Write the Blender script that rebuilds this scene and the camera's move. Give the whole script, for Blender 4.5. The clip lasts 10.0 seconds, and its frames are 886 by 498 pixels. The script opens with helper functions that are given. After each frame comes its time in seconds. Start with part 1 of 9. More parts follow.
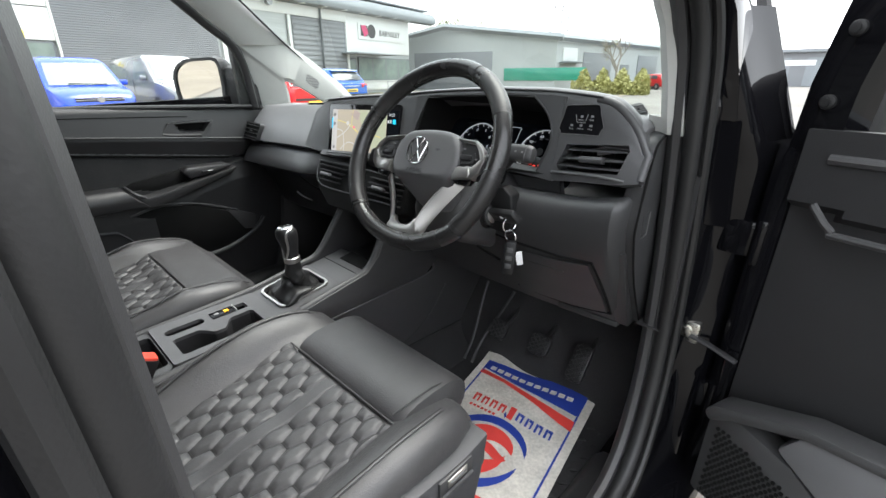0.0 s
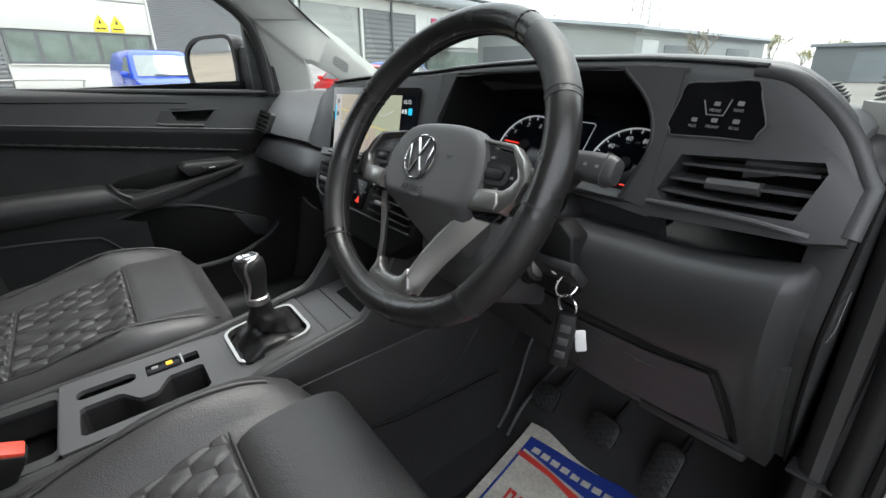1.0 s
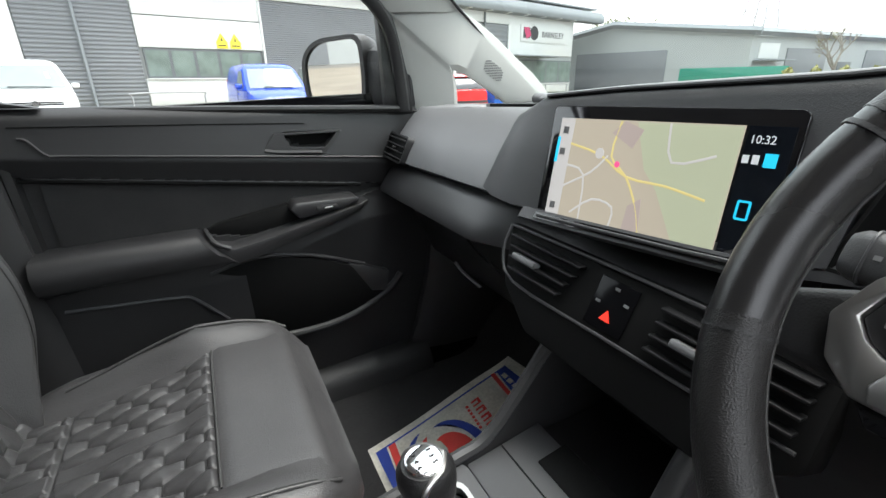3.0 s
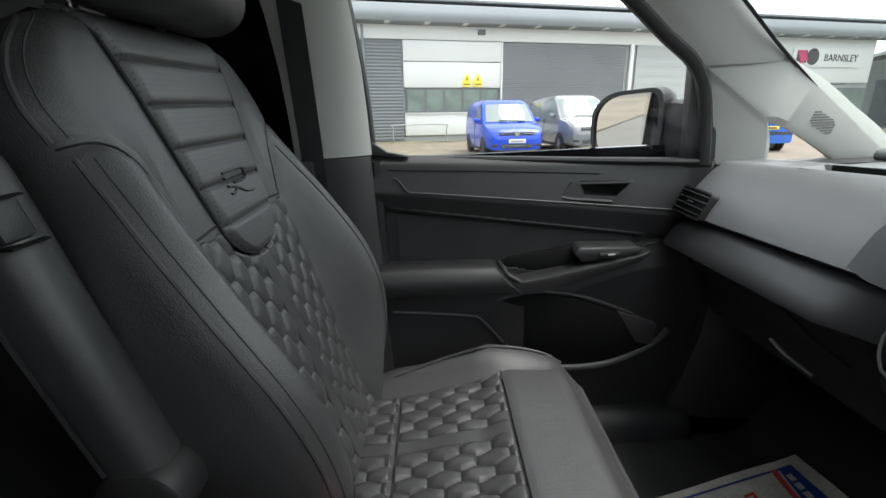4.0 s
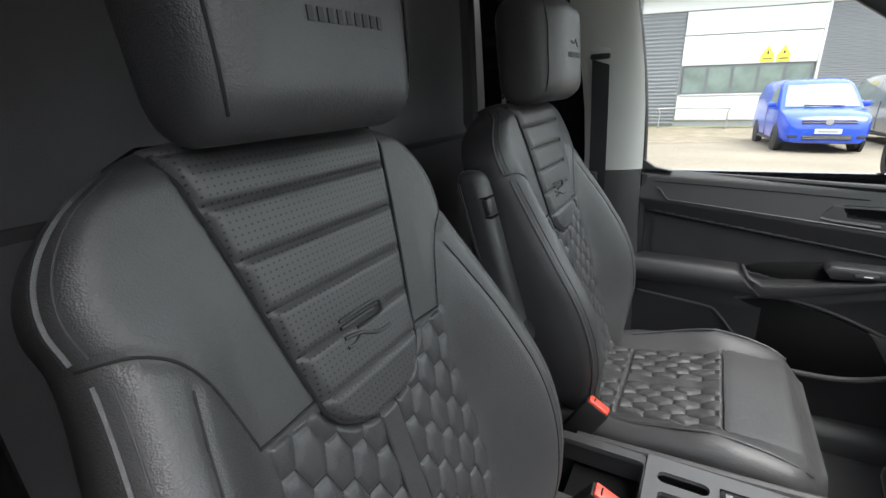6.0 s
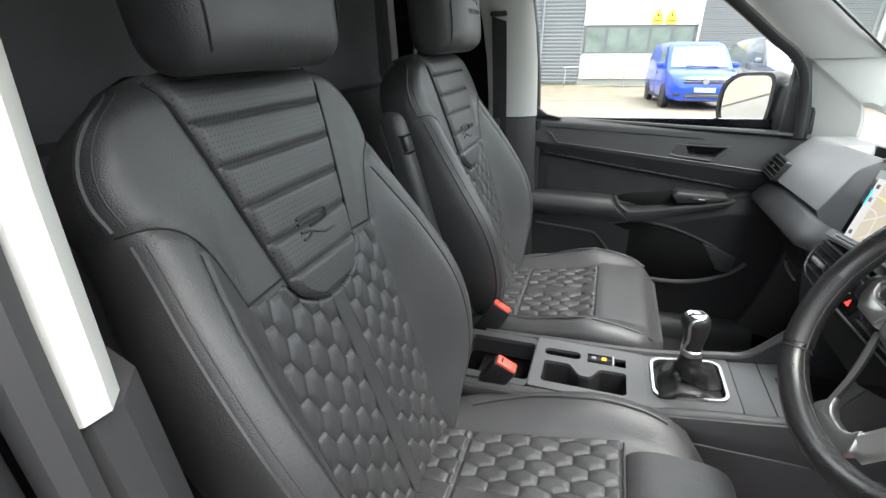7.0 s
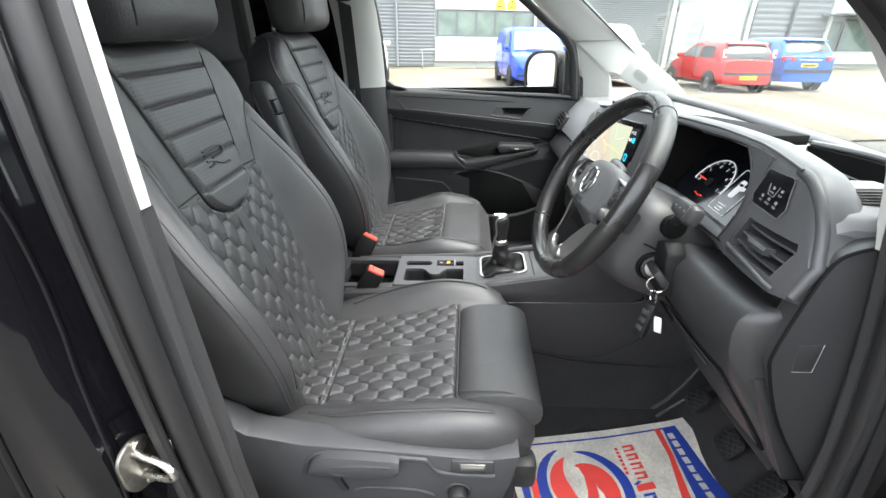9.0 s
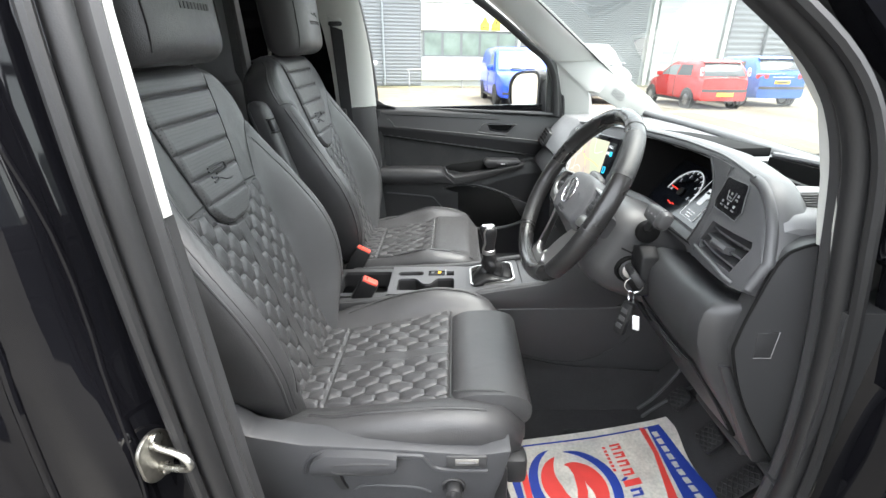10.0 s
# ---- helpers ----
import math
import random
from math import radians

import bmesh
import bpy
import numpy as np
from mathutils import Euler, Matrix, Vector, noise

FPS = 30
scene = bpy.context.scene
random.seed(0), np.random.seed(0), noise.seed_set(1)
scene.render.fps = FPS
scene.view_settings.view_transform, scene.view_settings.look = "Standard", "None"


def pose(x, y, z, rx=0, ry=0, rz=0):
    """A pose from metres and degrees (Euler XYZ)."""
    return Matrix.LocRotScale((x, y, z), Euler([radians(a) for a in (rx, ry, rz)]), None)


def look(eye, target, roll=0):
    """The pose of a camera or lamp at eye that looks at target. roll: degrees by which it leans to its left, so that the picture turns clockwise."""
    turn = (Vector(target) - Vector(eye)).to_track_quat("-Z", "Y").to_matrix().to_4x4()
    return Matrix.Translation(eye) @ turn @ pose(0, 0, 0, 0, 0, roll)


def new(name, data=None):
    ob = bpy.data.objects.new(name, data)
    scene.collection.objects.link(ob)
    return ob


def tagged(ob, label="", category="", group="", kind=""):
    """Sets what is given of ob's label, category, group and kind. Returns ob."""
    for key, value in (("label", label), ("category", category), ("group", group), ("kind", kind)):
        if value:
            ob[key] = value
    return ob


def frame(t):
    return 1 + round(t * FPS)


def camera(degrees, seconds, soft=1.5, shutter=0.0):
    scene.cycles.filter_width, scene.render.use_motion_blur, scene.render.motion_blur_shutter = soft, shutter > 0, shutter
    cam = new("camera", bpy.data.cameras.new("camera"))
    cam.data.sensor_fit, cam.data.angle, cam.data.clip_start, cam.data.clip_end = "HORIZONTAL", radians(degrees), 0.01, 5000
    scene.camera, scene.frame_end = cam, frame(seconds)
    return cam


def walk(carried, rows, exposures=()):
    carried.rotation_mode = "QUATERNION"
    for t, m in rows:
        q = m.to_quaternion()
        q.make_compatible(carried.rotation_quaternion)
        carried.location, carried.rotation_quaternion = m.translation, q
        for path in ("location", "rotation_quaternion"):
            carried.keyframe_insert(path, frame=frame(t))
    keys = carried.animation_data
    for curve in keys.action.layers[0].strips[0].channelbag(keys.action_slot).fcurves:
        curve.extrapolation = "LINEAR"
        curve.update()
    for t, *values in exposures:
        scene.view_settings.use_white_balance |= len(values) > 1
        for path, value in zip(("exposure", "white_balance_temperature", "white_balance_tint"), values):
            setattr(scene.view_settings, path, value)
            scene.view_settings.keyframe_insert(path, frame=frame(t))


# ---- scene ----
cam = camera(89.8, 10.0)
EXPOSURE = ((0.0, 1.36), (0.5, 1.0), (1.0, 0.97), (1.5, 1.18), (2.0, 1.66), (3.5, 0.9), (4.0, 0.8), (5.0, 0.88), (6.5, 1.6), (7.0, 1.7), (8.0, 1.86), (9.0, 1.93), (10.0, 2.08))
PATH = [
    (0, (0.992, 0.039, 1.294), (-0.271, 1.364, 0.488), -0.2),
    (0.5, (0.878, 0.21, 1.264), (-0.483, 1.428, 0.449), -0.1),
    (1, (0.784, 0.337, 1.238), (-0.65, 1.461, 0.413), -0.4),
    (1.5, (0.683, 0.43, 1.217), (-0.785, 1.498, 0.378), -0.7),
    (2, (0.541, 0.451, 1.205), (-0.934, 1.501, 0.355), -1.2),
    (2.2, (0.479, 0.441, 1.212), (-1.002, 1.486, 0.366), -1.4),
    (3.3, (0.249, 0.354, 1.223), (-1.486, 1.01, 0.474), -1.7),
    (3.5, (0.244, 0.316, 1.232), (-1.556, 0.807, 0.512), -1.9),
    (4, (0.273, 0.206, 1.275), (-1.625, 0.213, 0.645), -2.8),
    (4.5, (0.371, 0.135, 1.319), (-1.487, -0.366, 0.775), -3.9),
    (5, (0.5, 0.128, 1.37), (-1.219, -0.768, 0.877), -4.8),
    (5.2, (0.546, 0.137, 1.384), (-1.126, -0.834, 0.875), -4.7),
    (6.3, (0.756, 0.261, 1.414), (-0.858, -0.687, 0.709), -3.1),
    (6.5, (0.784, 0.279, 1.409), (-0.853, -0.594, 0.662), -3.0),
    (7, (0.874, 0.299, 1.403), (-0.829, -0.343, 0.574), -2.6),
    (7.5, (0.987, 0.321, 1.408), (-0.761, -0.109, 0.537), -2.3),
    (8, (1.075, 0.363, 1.402), (-0.69, 0.102, 0.499), -1.6),
    (8.5, (1.151, 0.398, 1.396), (-0.619, 0.237, 0.48), -1.3),
    (9, (1.205, 0.409, 1.401), (-0.574, 0.295, 0.495), -1.4),
    (9.5, (1.241, 0.412, 1.406), (-0.555, 0.329, 0.529), -1.5),
    (10, (1.265, 0.406, 1.41), (-0.549, 0.341, 0.569), -1.6),
]
walk(cam, [(t, look(eye, target, roll)) for t, eye, target, roll in PATH], EXPOSURE)

# ---- world, sun, exposure ----
world = bpy.data.worlds.new("overcast_sky")
scene.world = world
world.use_nodes = True
wn, wl = world.node_tree.nodes, world.node_tree.links
wn.clear()
w_sky = wn.new("ShaderNodeTexSky")
w_sky.sky_type = "NISHITA"
w_sky.sun_disc = False
w_sky.sun_elevation, w_sky.sun_rotation = radians(65), radians(8)
w_sky.dust_density, w_sky.air_density = 4.0, 1.0
w_low = wn.new("ShaderNodeBackground")
w_low.inputs[1].default_value = 0.07
wl.new(w_sky.outputs[0], w_low.inputs[0])
w_cloud = wn.new("ShaderNodeBackground")
w_cloud.inputs[0].default_value = (0.965, 0.985, 1.0, 1)
w_cloud.inputs[1].default_value = 1.35
w_mix = wn.new("ShaderNodeAddShader")
w_out = wn.new("ShaderNodeOutputWorld")
wl.new(w_low.outputs[0], w_mix.inputs[0])
wl.new(w_cloud.outputs[0], w_mix.inputs[1])
wl.new(w_mix.outputs[0], w_out.inputs[0])
sun = new("sun", bpy.data.lights.new("sun", "SUN"))
sun.data.energy, sun.data.angle, sun.data.color = 2.2, radians(40), (1.0, 0.985, 0.96)
sun.matrix_world = look((0.7, 5, 11), (0, 0, 0))


# ---- materials ----
def mat(name, color, rough=0.5, metal=0.0, grain=0.0, gscale=400.0, bump=0.0, bscale=400.0, spec=0.5, coat=0.0, emit=None,
        estr=1.0, var=0.15, vscale=6.0, island=False, distort=0.0):
    """A surface with fine grain (gscale, bump) and a broad unevenness of tone (var, vscale)."""
    m = bpy.data.materials.new(name)
    m.use_nodes = True
    nt, ln = m.node_tree.nodes, m.node_tree.links
    b = nt["Principled BSDF"]
    b.inputs["Roughness"].default_value, b.inputs["Metallic"].default_value = rough, metal
    b.inputs["Specular IOR Level"].default_value = spec
    b.inputs["Coat Weight"].default_value, b.inputs["Coat Roughness"].default_value = coat, 0.03
    co = nt.new("ShaderNodeTexCoord")
    base = nt.new("ShaderNodeRGB")
    base.outputs[0].default_value = (*color, 1)
    last = base.outputs[0]
    for sc, amt in ((vscale, var), (gscale, grain)):
        if amt <= 0:
            continue
        nz = nt.new("ShaderNodeTexNoise")
        nz.inputs["Scale"].default_value, nz.inputs["Detail"].default_value = sc, 4.0
        ln.new(co.outputs["Object"], nz.inputs["Vector"])
        rm = nt.new("ShaderNodeMapRange")
        rm.inputs["From Min"].default_value, rm.inputs["From Max"].default_value = 0.25, 0.75
        rm.inputs["To Min"].default_value, rm.inputs["To Max"].default_value = 1 - amt, 1 + amt
        ln.new(nz.outputs["Fac"], rm.inputs["Value"])
        mx = nt.new("ShaderNodeVectorMath")
        mx.operation = "SCALE"
        ln.new(last, mx.inputs[0])
        ln.new(rm.outputs[0], mx.inputs["Scale"])
        last = mx.outputs[0]
    if island:
        gi = nt.new("ShaderNodeNewGeometry")
        rm = nt.new("ShaderNodeMapRange")
        rm.inputs["To Min"].default_value, rm.inputs["To Max"].default_value = 0.8, 1.2
        ln.new(gi.outputs["Random Per Island"], rm.inputs["Value"])
        mx = nt.new("ShaderNodeVectorMath")
        mx.operation = "SCALE"
        ln.new(last, mx.inputs[0])
        ln.new(rm.outputs[0], mx.inputs["Scale"])
        last = mx.outputs[0]
    ln.new(last, b.inputs["Base Color"])
    if var > 0:
        nr = nt.new("ShaderNodeTexNoise")
        nr.inputs["Scale"].default_value = vscale * 2.3
        ln.new(co.outputs["Object"], nr.inputs["Vector"])
        rr = nt.new("ShaderNodeMapRange")
        rr.inputs["To Min"].default_value, rr.inputs["To Max"].default_value = rough * 0.85, min(1, rough * 1.15)
        ln.new(nr.outputs["Fac"], rr.inputs["Value"])
        ln.new(rr.outputs[0], b.inputs["Roughness"])
    if bump > 0:
        vo = nt.new("ShaderNodeTexVoronoi")
        vo.inputs["Scale"].default_value = bscale
        nb = nt.new("ShaderNodeTexNoise")
        nb.inputs["Scale"].default_value, nb.inputs["Detail"].default_value = bscale * 0.35, 3.0
        ad = nt.new("ShaderNodeMath")
        ln.new(co.outputs["Object"], vo.inputs["Vector"])
        ln.new(co.outputs["Object"], nb.inputs["Vector"])
        ln.new(vo.outputs["Distance"], ad.inputs[0])
        ln.new(nb.outputs["Fac"], ad.inputs[1])
        bp = nt.new("ShaderNodeBump")
        bp.inputs["Strength"].default_value, bp.inputs["Distance"].default_value = bump, 0.001
        ln.new(ad.outputs[0], bp.inputs["Height"])
        ln.new(bp.outputs[0], b.inputs["Normal"])
    if emit:
        b.inputs["Emission Color"].default_value = (*emit, 1)
        b.inputs["Emission Strength"].default_value = estr
    return m


def perforated(name, color, rough, pitch):
    """Leather with rows of small punched holes."""
    m = mat(name, color, rough, bump=0.25, bscale=900, var=0.12)
    nt, ln = m.node_tree.nodes, m.node_tree.links
    b = nt["Principled BSDF"]
    uv = nt.new("ShaderNodeUVMap")
    sc = nt.new("ShaderNodeVectorMath")
    sc.operation = "SCALE"
    sc.inputs["Scale"].default_value = 1.0 / pitch
    fr = nt.new("ShaderNodeVectorMath")
    fr.operation = "FRACTION"
    su = nt.new("ShaderNodeVectorMath")
    su.operation = "SUBTRACT"
    su.inputs[1].default_value = (0.5, 0.5, 0.0)
    le = nt.new("ShaderNodeVectorMath")
    le.operation = "LENGTH"
    cm = nt.new("ShaderNodeMath")
    cm.operation = "GREATER_THAN"
    cm.inputs[1].default_value = 0.17
    ln.new(uv.outputs[0], sc.inputs[0])
    ln.new(sc.outputs[0], fr.inputs[0])
    ln.new(fr.outputs[0], su.inputs[0])
    ln.new(su.outputs[0], le.inputs[0])
    ln.new(le.outputs["Value"], cm.inputs[0])
    old = b.inputs["Base Color"].links[0].from_socket
    mx = nt.new("ShaderNodeVectorMath")
    mx.operation = "SCALE"
    lo = nt.new("ShaderNodeMapRange")
    lo.inputs["To Min"].default_value = 0.12
    ln.new(cm.outputs[0], lo.inputs["Value"])
    ln.new(old, mx.inputs[0])
    ln.new(lo.outputs[0], mx.inputs["Scale"])
    ln.new(mx.outputs[0], b.inputs["Base Color"])
    return m


def wrinkled(m, scale, depth):
    """Adds soft, stretched creases under the fine grain."""
    nt, ln = m.node_tree.nodes, m.node_tree.links
    b = nt["Principled BSDF"]
    co = nt.new("ShaderNodeTexCoord")
    st = nt.new("ShaderNodeMapping")
    st.inputs["Scale"].default_value = (1.0, 0.45, 0.7)
    nz = nt.new("ShaderNodeTexNoise")
    nz.inputs["Scale"].default_value, nz.inputs["Detail"].default_value, nz.inputs["Distortion"].default_value = scale, 5.0, 1.2
    bp = nt.new("ShaderNodeBump")
    bp.inputs["Strength"].default_value, bp.inputs["Distance"].default_value = depth, 0.006
    ln.new(co.outputs["Object"], st.inputs[0])
    ln.new(st.outputs[0], nz.inputs["Vector"])
    ln.new(nz.outputs["Fac"], bp.inputs["Height"])
    fine = b.inputs["Normal"].links[0].from_node
    ln.new(bp.outputs[0], fine.inputs["Normal"])
    return m


LEATHER = mat("black_leather", (0.044, 0.0435, 0.0445), 0.42, spec=0.6, bump=0.36, bscale=560, var=0.18, vscale=9)
QUILT = mat("quilted_leather", (0.044, 0.0435, 0.0445), 0.44, spec=0.58, bump=0.32, bscale=560, var=0.16, vscale=12)
LEATHER = wrinkled(LEATHER, 26, 0.13)
QUILT = wrinkled(QUILT, 30, 0.2)
RIMSKIN = mat("smooth_rim_leather", (0.017, 0.0165, 0.0165), 0.27, spec=0.6, bump=0.07, bscale=1100, var=0.1)
# seam thread, coloured near-black so it also paints shade in the valleys
THREADSHADE = mat("seam_thread_and_shade", (0.008, 0.008, 0.008), 0.8, var=0.1)
PERF = perforated("perforated_leather", (0.052, 0.051, 0.052), 0.38, 0.0065)
STITCH = mat("stitching_thread", (0.038, 0.038, 0.038), 0.7, var=0.1)
PLASTIC = mat("dark_grained_plastic", (0.045, 0.045, 0.046), 0.45, bump=0.16, bscale=900, var=0.12, vscale=5)
DASHSOFT = mat("charcoal_dash_moulding", (0.15, 0.151, 0.155), 0.42, bump=0.16, bscale=900, var=0.1, vscale=4)
PODSKIN = mat("pod_grained_plastic", (0.058, 0.058, 0.06), 0.42, bump=0.16, bscale=900, var=0.1, vscale=4)
DOORSKIN = mat("black_door_moulding", (0.026, 0.026, 0.027), 0.44, spec=0.36, bump=0.14, bscale=900, var=0.1, vscale=4)
FASCIADARK = mat("dark_fascia_plastic", (0.034, 0.034, 0.035), 0.42, bump=0.07, bscale=900, var=0.1, vscale=4)
HUBSKIN = mat("grained_hub_skin", (0.085, 0.085, 0.087), 0.42, bump=0.14, bscale=1400, var=0.08, vscale=8)
PADS = mat("smooth_switch_plastic", (0.02, 0.02, 0.021), 0.3, var=0.06)
GRIP = mat("perforated_grip_leather", (0.015, 0.0145, 0.0145), 0.38, bump=0.3, bscale=1000, var=0.1)
# near-black: real black plastic, and the shade of hollows put into colour
BLACK = mat("black_plastic_and_cavity_shade", (0.008, 0.008, 0.008), 0.75, var=0.05, spec=0.12)
BUCKLE = mat("black_buckle_plastic", (0.011, 0.011, 0.0115), 0.5, spec=0.3, bump=0.2, bscale=700, var=0.1)
TRAYSKIN = mat("satin_grey_tray_plastic", (0.076, 0.076, 0.079), 0.45, bump=0.12, bscale=900, var=0.1, vscale=6)
GAITER = mat("soft_black_leather", (0.012, 0.012, 0.0125), 0.42, bump=0.25, bscale=500, var=0.15, vscale=30)
PLASTIC2 = mat("black_plastic", (0.02, 0.02, 0.021), 0.5, bump=0.2, bscale=700, var=0.12)
SEATBASE = mat("grey_seat_plastic", (0.045, 0.046, 0.049), 0.5, bump=0.25, bscale=900, var=0.08)
FABRIC = mat("dark_door_fabric", (0.018, 0.018, 0.019), 0.85, grain=0.4, gscale=900, bump=0.4, bscale=1200)
CARPET = mat("black_carpet", (0.026, 0.0255, 0.0265), 0.95, grain=0.5, gscale=500, bump=0.8, bscale=600)
FELT = mat("bulkhead_lining", (0.115, 0.116, 0.118), 0.8, bump=0.3, bscale=500, var=0.1)
GLOSS = mat("piano_black", (0.006, 0.006, 0.007), 0.08, var=0.05, coat=0.5)
PANELBLACK = mat("coated_black_panel", (0.006, 0.006, 0.007), 0.16, spec=0.12, var=0.05)
PAINT = mat("black_car_paint", (0.004, 0.004, 0.005), 0.05, spec=0.28, var=0.1, vscale=3)
CREAM = mat("light_grey_pillar_trim", (0.45, 0.456, 0.432), 0.6, bump=0.1, bscale=700, var=0.04)
HEADLINER = mat("pale_headliner", (0.5, 0.5, 0.48), 0.9, grain=0.08, gscale=300, bump=0.2, bscale=400)
RUBBER = mat("black_rubber", (0.012, 0.012, 0.0125), 0.5, bump=0.1, var=0.15)
PEDALRIB = mat("worn_pedal_rubber", (0.03, 0.03, 0.031), 0.45, bump=0.2, var=0.25, vscale=60)
SATIN = mat("satin_silver", (0.52, 0.51, 0.495), 0.36, metal=1.0, var=0.06)
CHROME = mat("chrome", (0.75, 0.75, 0.76), 0.07, metal=1.0, var=0.03)
STRIKERSTEEL = mat("worn_zinc_plate", (0.30, 0.29, 0.26), 0.38, metal=1.0, var=0.3, vscale=50, bump=0.2, bscale=300)
STEEL = mat("zinc_steel", (0.55, 0.54, 0.5), 0.28, metal=1.0, var=0.2, vscale=60)
RED = mat("red_buckle_plastic", (0.75, 0.07, 0.04), 0.4, var=0.05)
WHITEMARK = mat("white_marking", (0.75, 0.75, 0.75), 0.6, var=0.0)
DIM = mat("grey_marking", (0.2, 0.2, 0.2), 0.6, var=0.0)
GLOW = mat("lit_marking", (0.7, 0.7, 0.7), 0.5, var=0.0, emit=(0.9, 0.95, 1.0), estr=0.14)
REDGLOW = mat("red_lamp", (0.5, 0.02, 0.01), 0.4, var=0.0, emit=(1.0, 0.05, 0.03), estr=0.5)
AMBER = mat("amber_lamp", (0.8, 0.4, 0.02), 0.4, var=0.0, emit=(1.0, 0.5, 0.02), estr=0.5)
CYAN = mat("cyan_icon", (0.02, 0.4, 0.6), 0.4, var=0.0, emit=(0.02, 0.55, 0.9), estr=0.4)
SCREEN = mat("screen_glass_black", (0.008, 0.01, 0.014), 0.12, var=0.0)
MIRROR = mat("mirror_glass", (0.9, 0.9, 0.9), 0.02, metal=1.0, var=0.0)
PAPER = mat("paper_mat", (0.62, 0.59, 0.525), 0.75, grain=0.16, gscale=140, var=0.24, vscale=11, bump=0.5, bscale=70)
INKBLUE = mat("blue_print", (0.02, 0.05, 0.32), 0.6, var=0.08, vscale=20)
INKRED = mat("red_print", (0.75, 0.06, 0.05), 0.6, var=0.08, vscale=20)


def glass(name, tint, rough=0.0, clear=0.9):
    m = bpy.data.materials.new(name)
    m.use_nodes = True
    nt, ln = m.node_tree.nodes, m.node_tree.links
    nt.clear()
    o = nt.new("ShaderNodeOutputMaterial")
    t = nt.new("ShaderNodeBsdfTransparent")
    t.inputs[0].default_value = (*tint, 1)
    g = nt.new("ShaderNodeBsdfGlossy")
    g.inputs["Roughness"].default_value = rough
    fr = nt.new("ShaderNodeFresnel")
    fr.inputs[0].default_value = 1.45
    mx = nt.new("ShaderNodeMixShader")
    ln.new(fr.outputs[0], mx.inputs[0])
    ln.new(t.outputs[0], mx.inputs[1])
    ln.new(g.outputs[0], mx.inputs[2])
    ln.new(mx.outputs[0], o.inputs[0])
    return m


GLASS = glass("windscreen_glass", (0.74, 0.80, 0.77))
SIDEGLASS = glass("side_window_glass", (0.88, 0.92, 0.90))


# ---- mesh helpers ----
def mesh_ob(name, bm, m, parent=None, label="", smooth=True):
    me = bpy.data.meshes.new(name)
    bm.normal_update()
    bm.to_mesh(me)
    bm.free()
    ob = new(name, me)
    me.materials.append(m)
    if smooth:
        for p in me.polygons:
            p.use_smooth = True
        me.set_sharp_from_angle(angle=radians(38))
    if parent:
        ob.parent = parent
    if label:
        ob["label"] = label
    return ob


def part(name, bm, m, parent, label="", smooth=True):
    return mesh_ob(name, bm, m, parent, label, smooth)


def thing(name, label, category, at=(0, 0, 0), group="", kind=""):
    ob = new(name)
    ob.empty_display_size = 0.05
    ob.matrix_world = at if isinstance(at, Matrix) else Matrix.Translation(at)
    return tagged(ob, label, category, group, kind)


def single(name, bm, m, label, category, group="", kind="", smooth=True):
    return tagged(mesh_ob(name, bm, m, None, "", smooth), label, category, group, kind)


def join(*bms):
    out = bms[0]
    for b in bms[1:]:
        me = bpy.data.meshes.new("tmp")
        b.to_mesh(me)
        b.free()
        out.from_mesh(me)
        bpy.data.meshes.remove(me)
    return out


def box(c, s, bevel=0.0, seg=2, m=None, taper=None):
    """A block with rounded edges: centre, size. taper: scale of the top face in x and y."""
    bm = bmesh.new()
    bmesh.ops.create_cube(bm, size=1.0)
    for v in bm.verts:
        if taper and v.co.z > 0:
            v.co.x *= taper[0]
            v.co.y *= taper[1]
        v.co = Vector((v.co.x * s[0], v.co.y * s[1], v.co.z * s[2]))
    if bevel > 0:
        bmesh.ops.bevel(bm, geom=bm.edges[:], offset=min(bevel, min(s) * 0.49), segments=seg, profile=0.5, affect="EDGES", clamp_overlap=True)
    mt = Matrix.Translation(c)
    if m is not None:
        mt = mt @ m
    bm.transform(mt)
    return bm


def cyl(c, r, h, axis="z", seg=24, r2=None, bevel=0.0):
    bm = bmesh.new()
    bmesh.ops.create_cone(bm, cap_ends=True, segments=seg, radius1=r, radius2=r if r2 is None else r2, depth=h)
    if bevel > 0:
        ed = [e for e in bm.edges if len(e.link_faces) == 2 and e.calc_face_angle() > 1.0]
        bmesh.ops.bevel(bm, geom=ed, offset=bevel, segments=2, profile=0.5, affect="EDGES")
    rot = {"z": Matrix(), "x": Matrix.Rotation(radians(90), 4, "Y"), "y": Matrix.Rotation(radians(-90), 4, "X")}[axis]
    bm.transform(Matrix.Translation(c) @ rot)
    return bm


def frames_along(pts, closed=False):
    pts = [Vector(q) for q in pts]
    n = len(pts)
    out = []
    up = None
    for i in range(n):
        a = pts[(i - 1) % n] if closed or i > 0 else pts[i]
        b = pts[(i + 1) % n] if closed or i < n - 1 else pts[i]
        t = (b - a).normalized()
        if up is None:
            up = Vector((0, 0, 1)) if abs(t.z) < 0.9 else Vector((0, 1, 0))
        s = t.cross(up).normalized()
        up = s.cross(t).normalized()
        out.append((t, s, up.copy()))
    return out


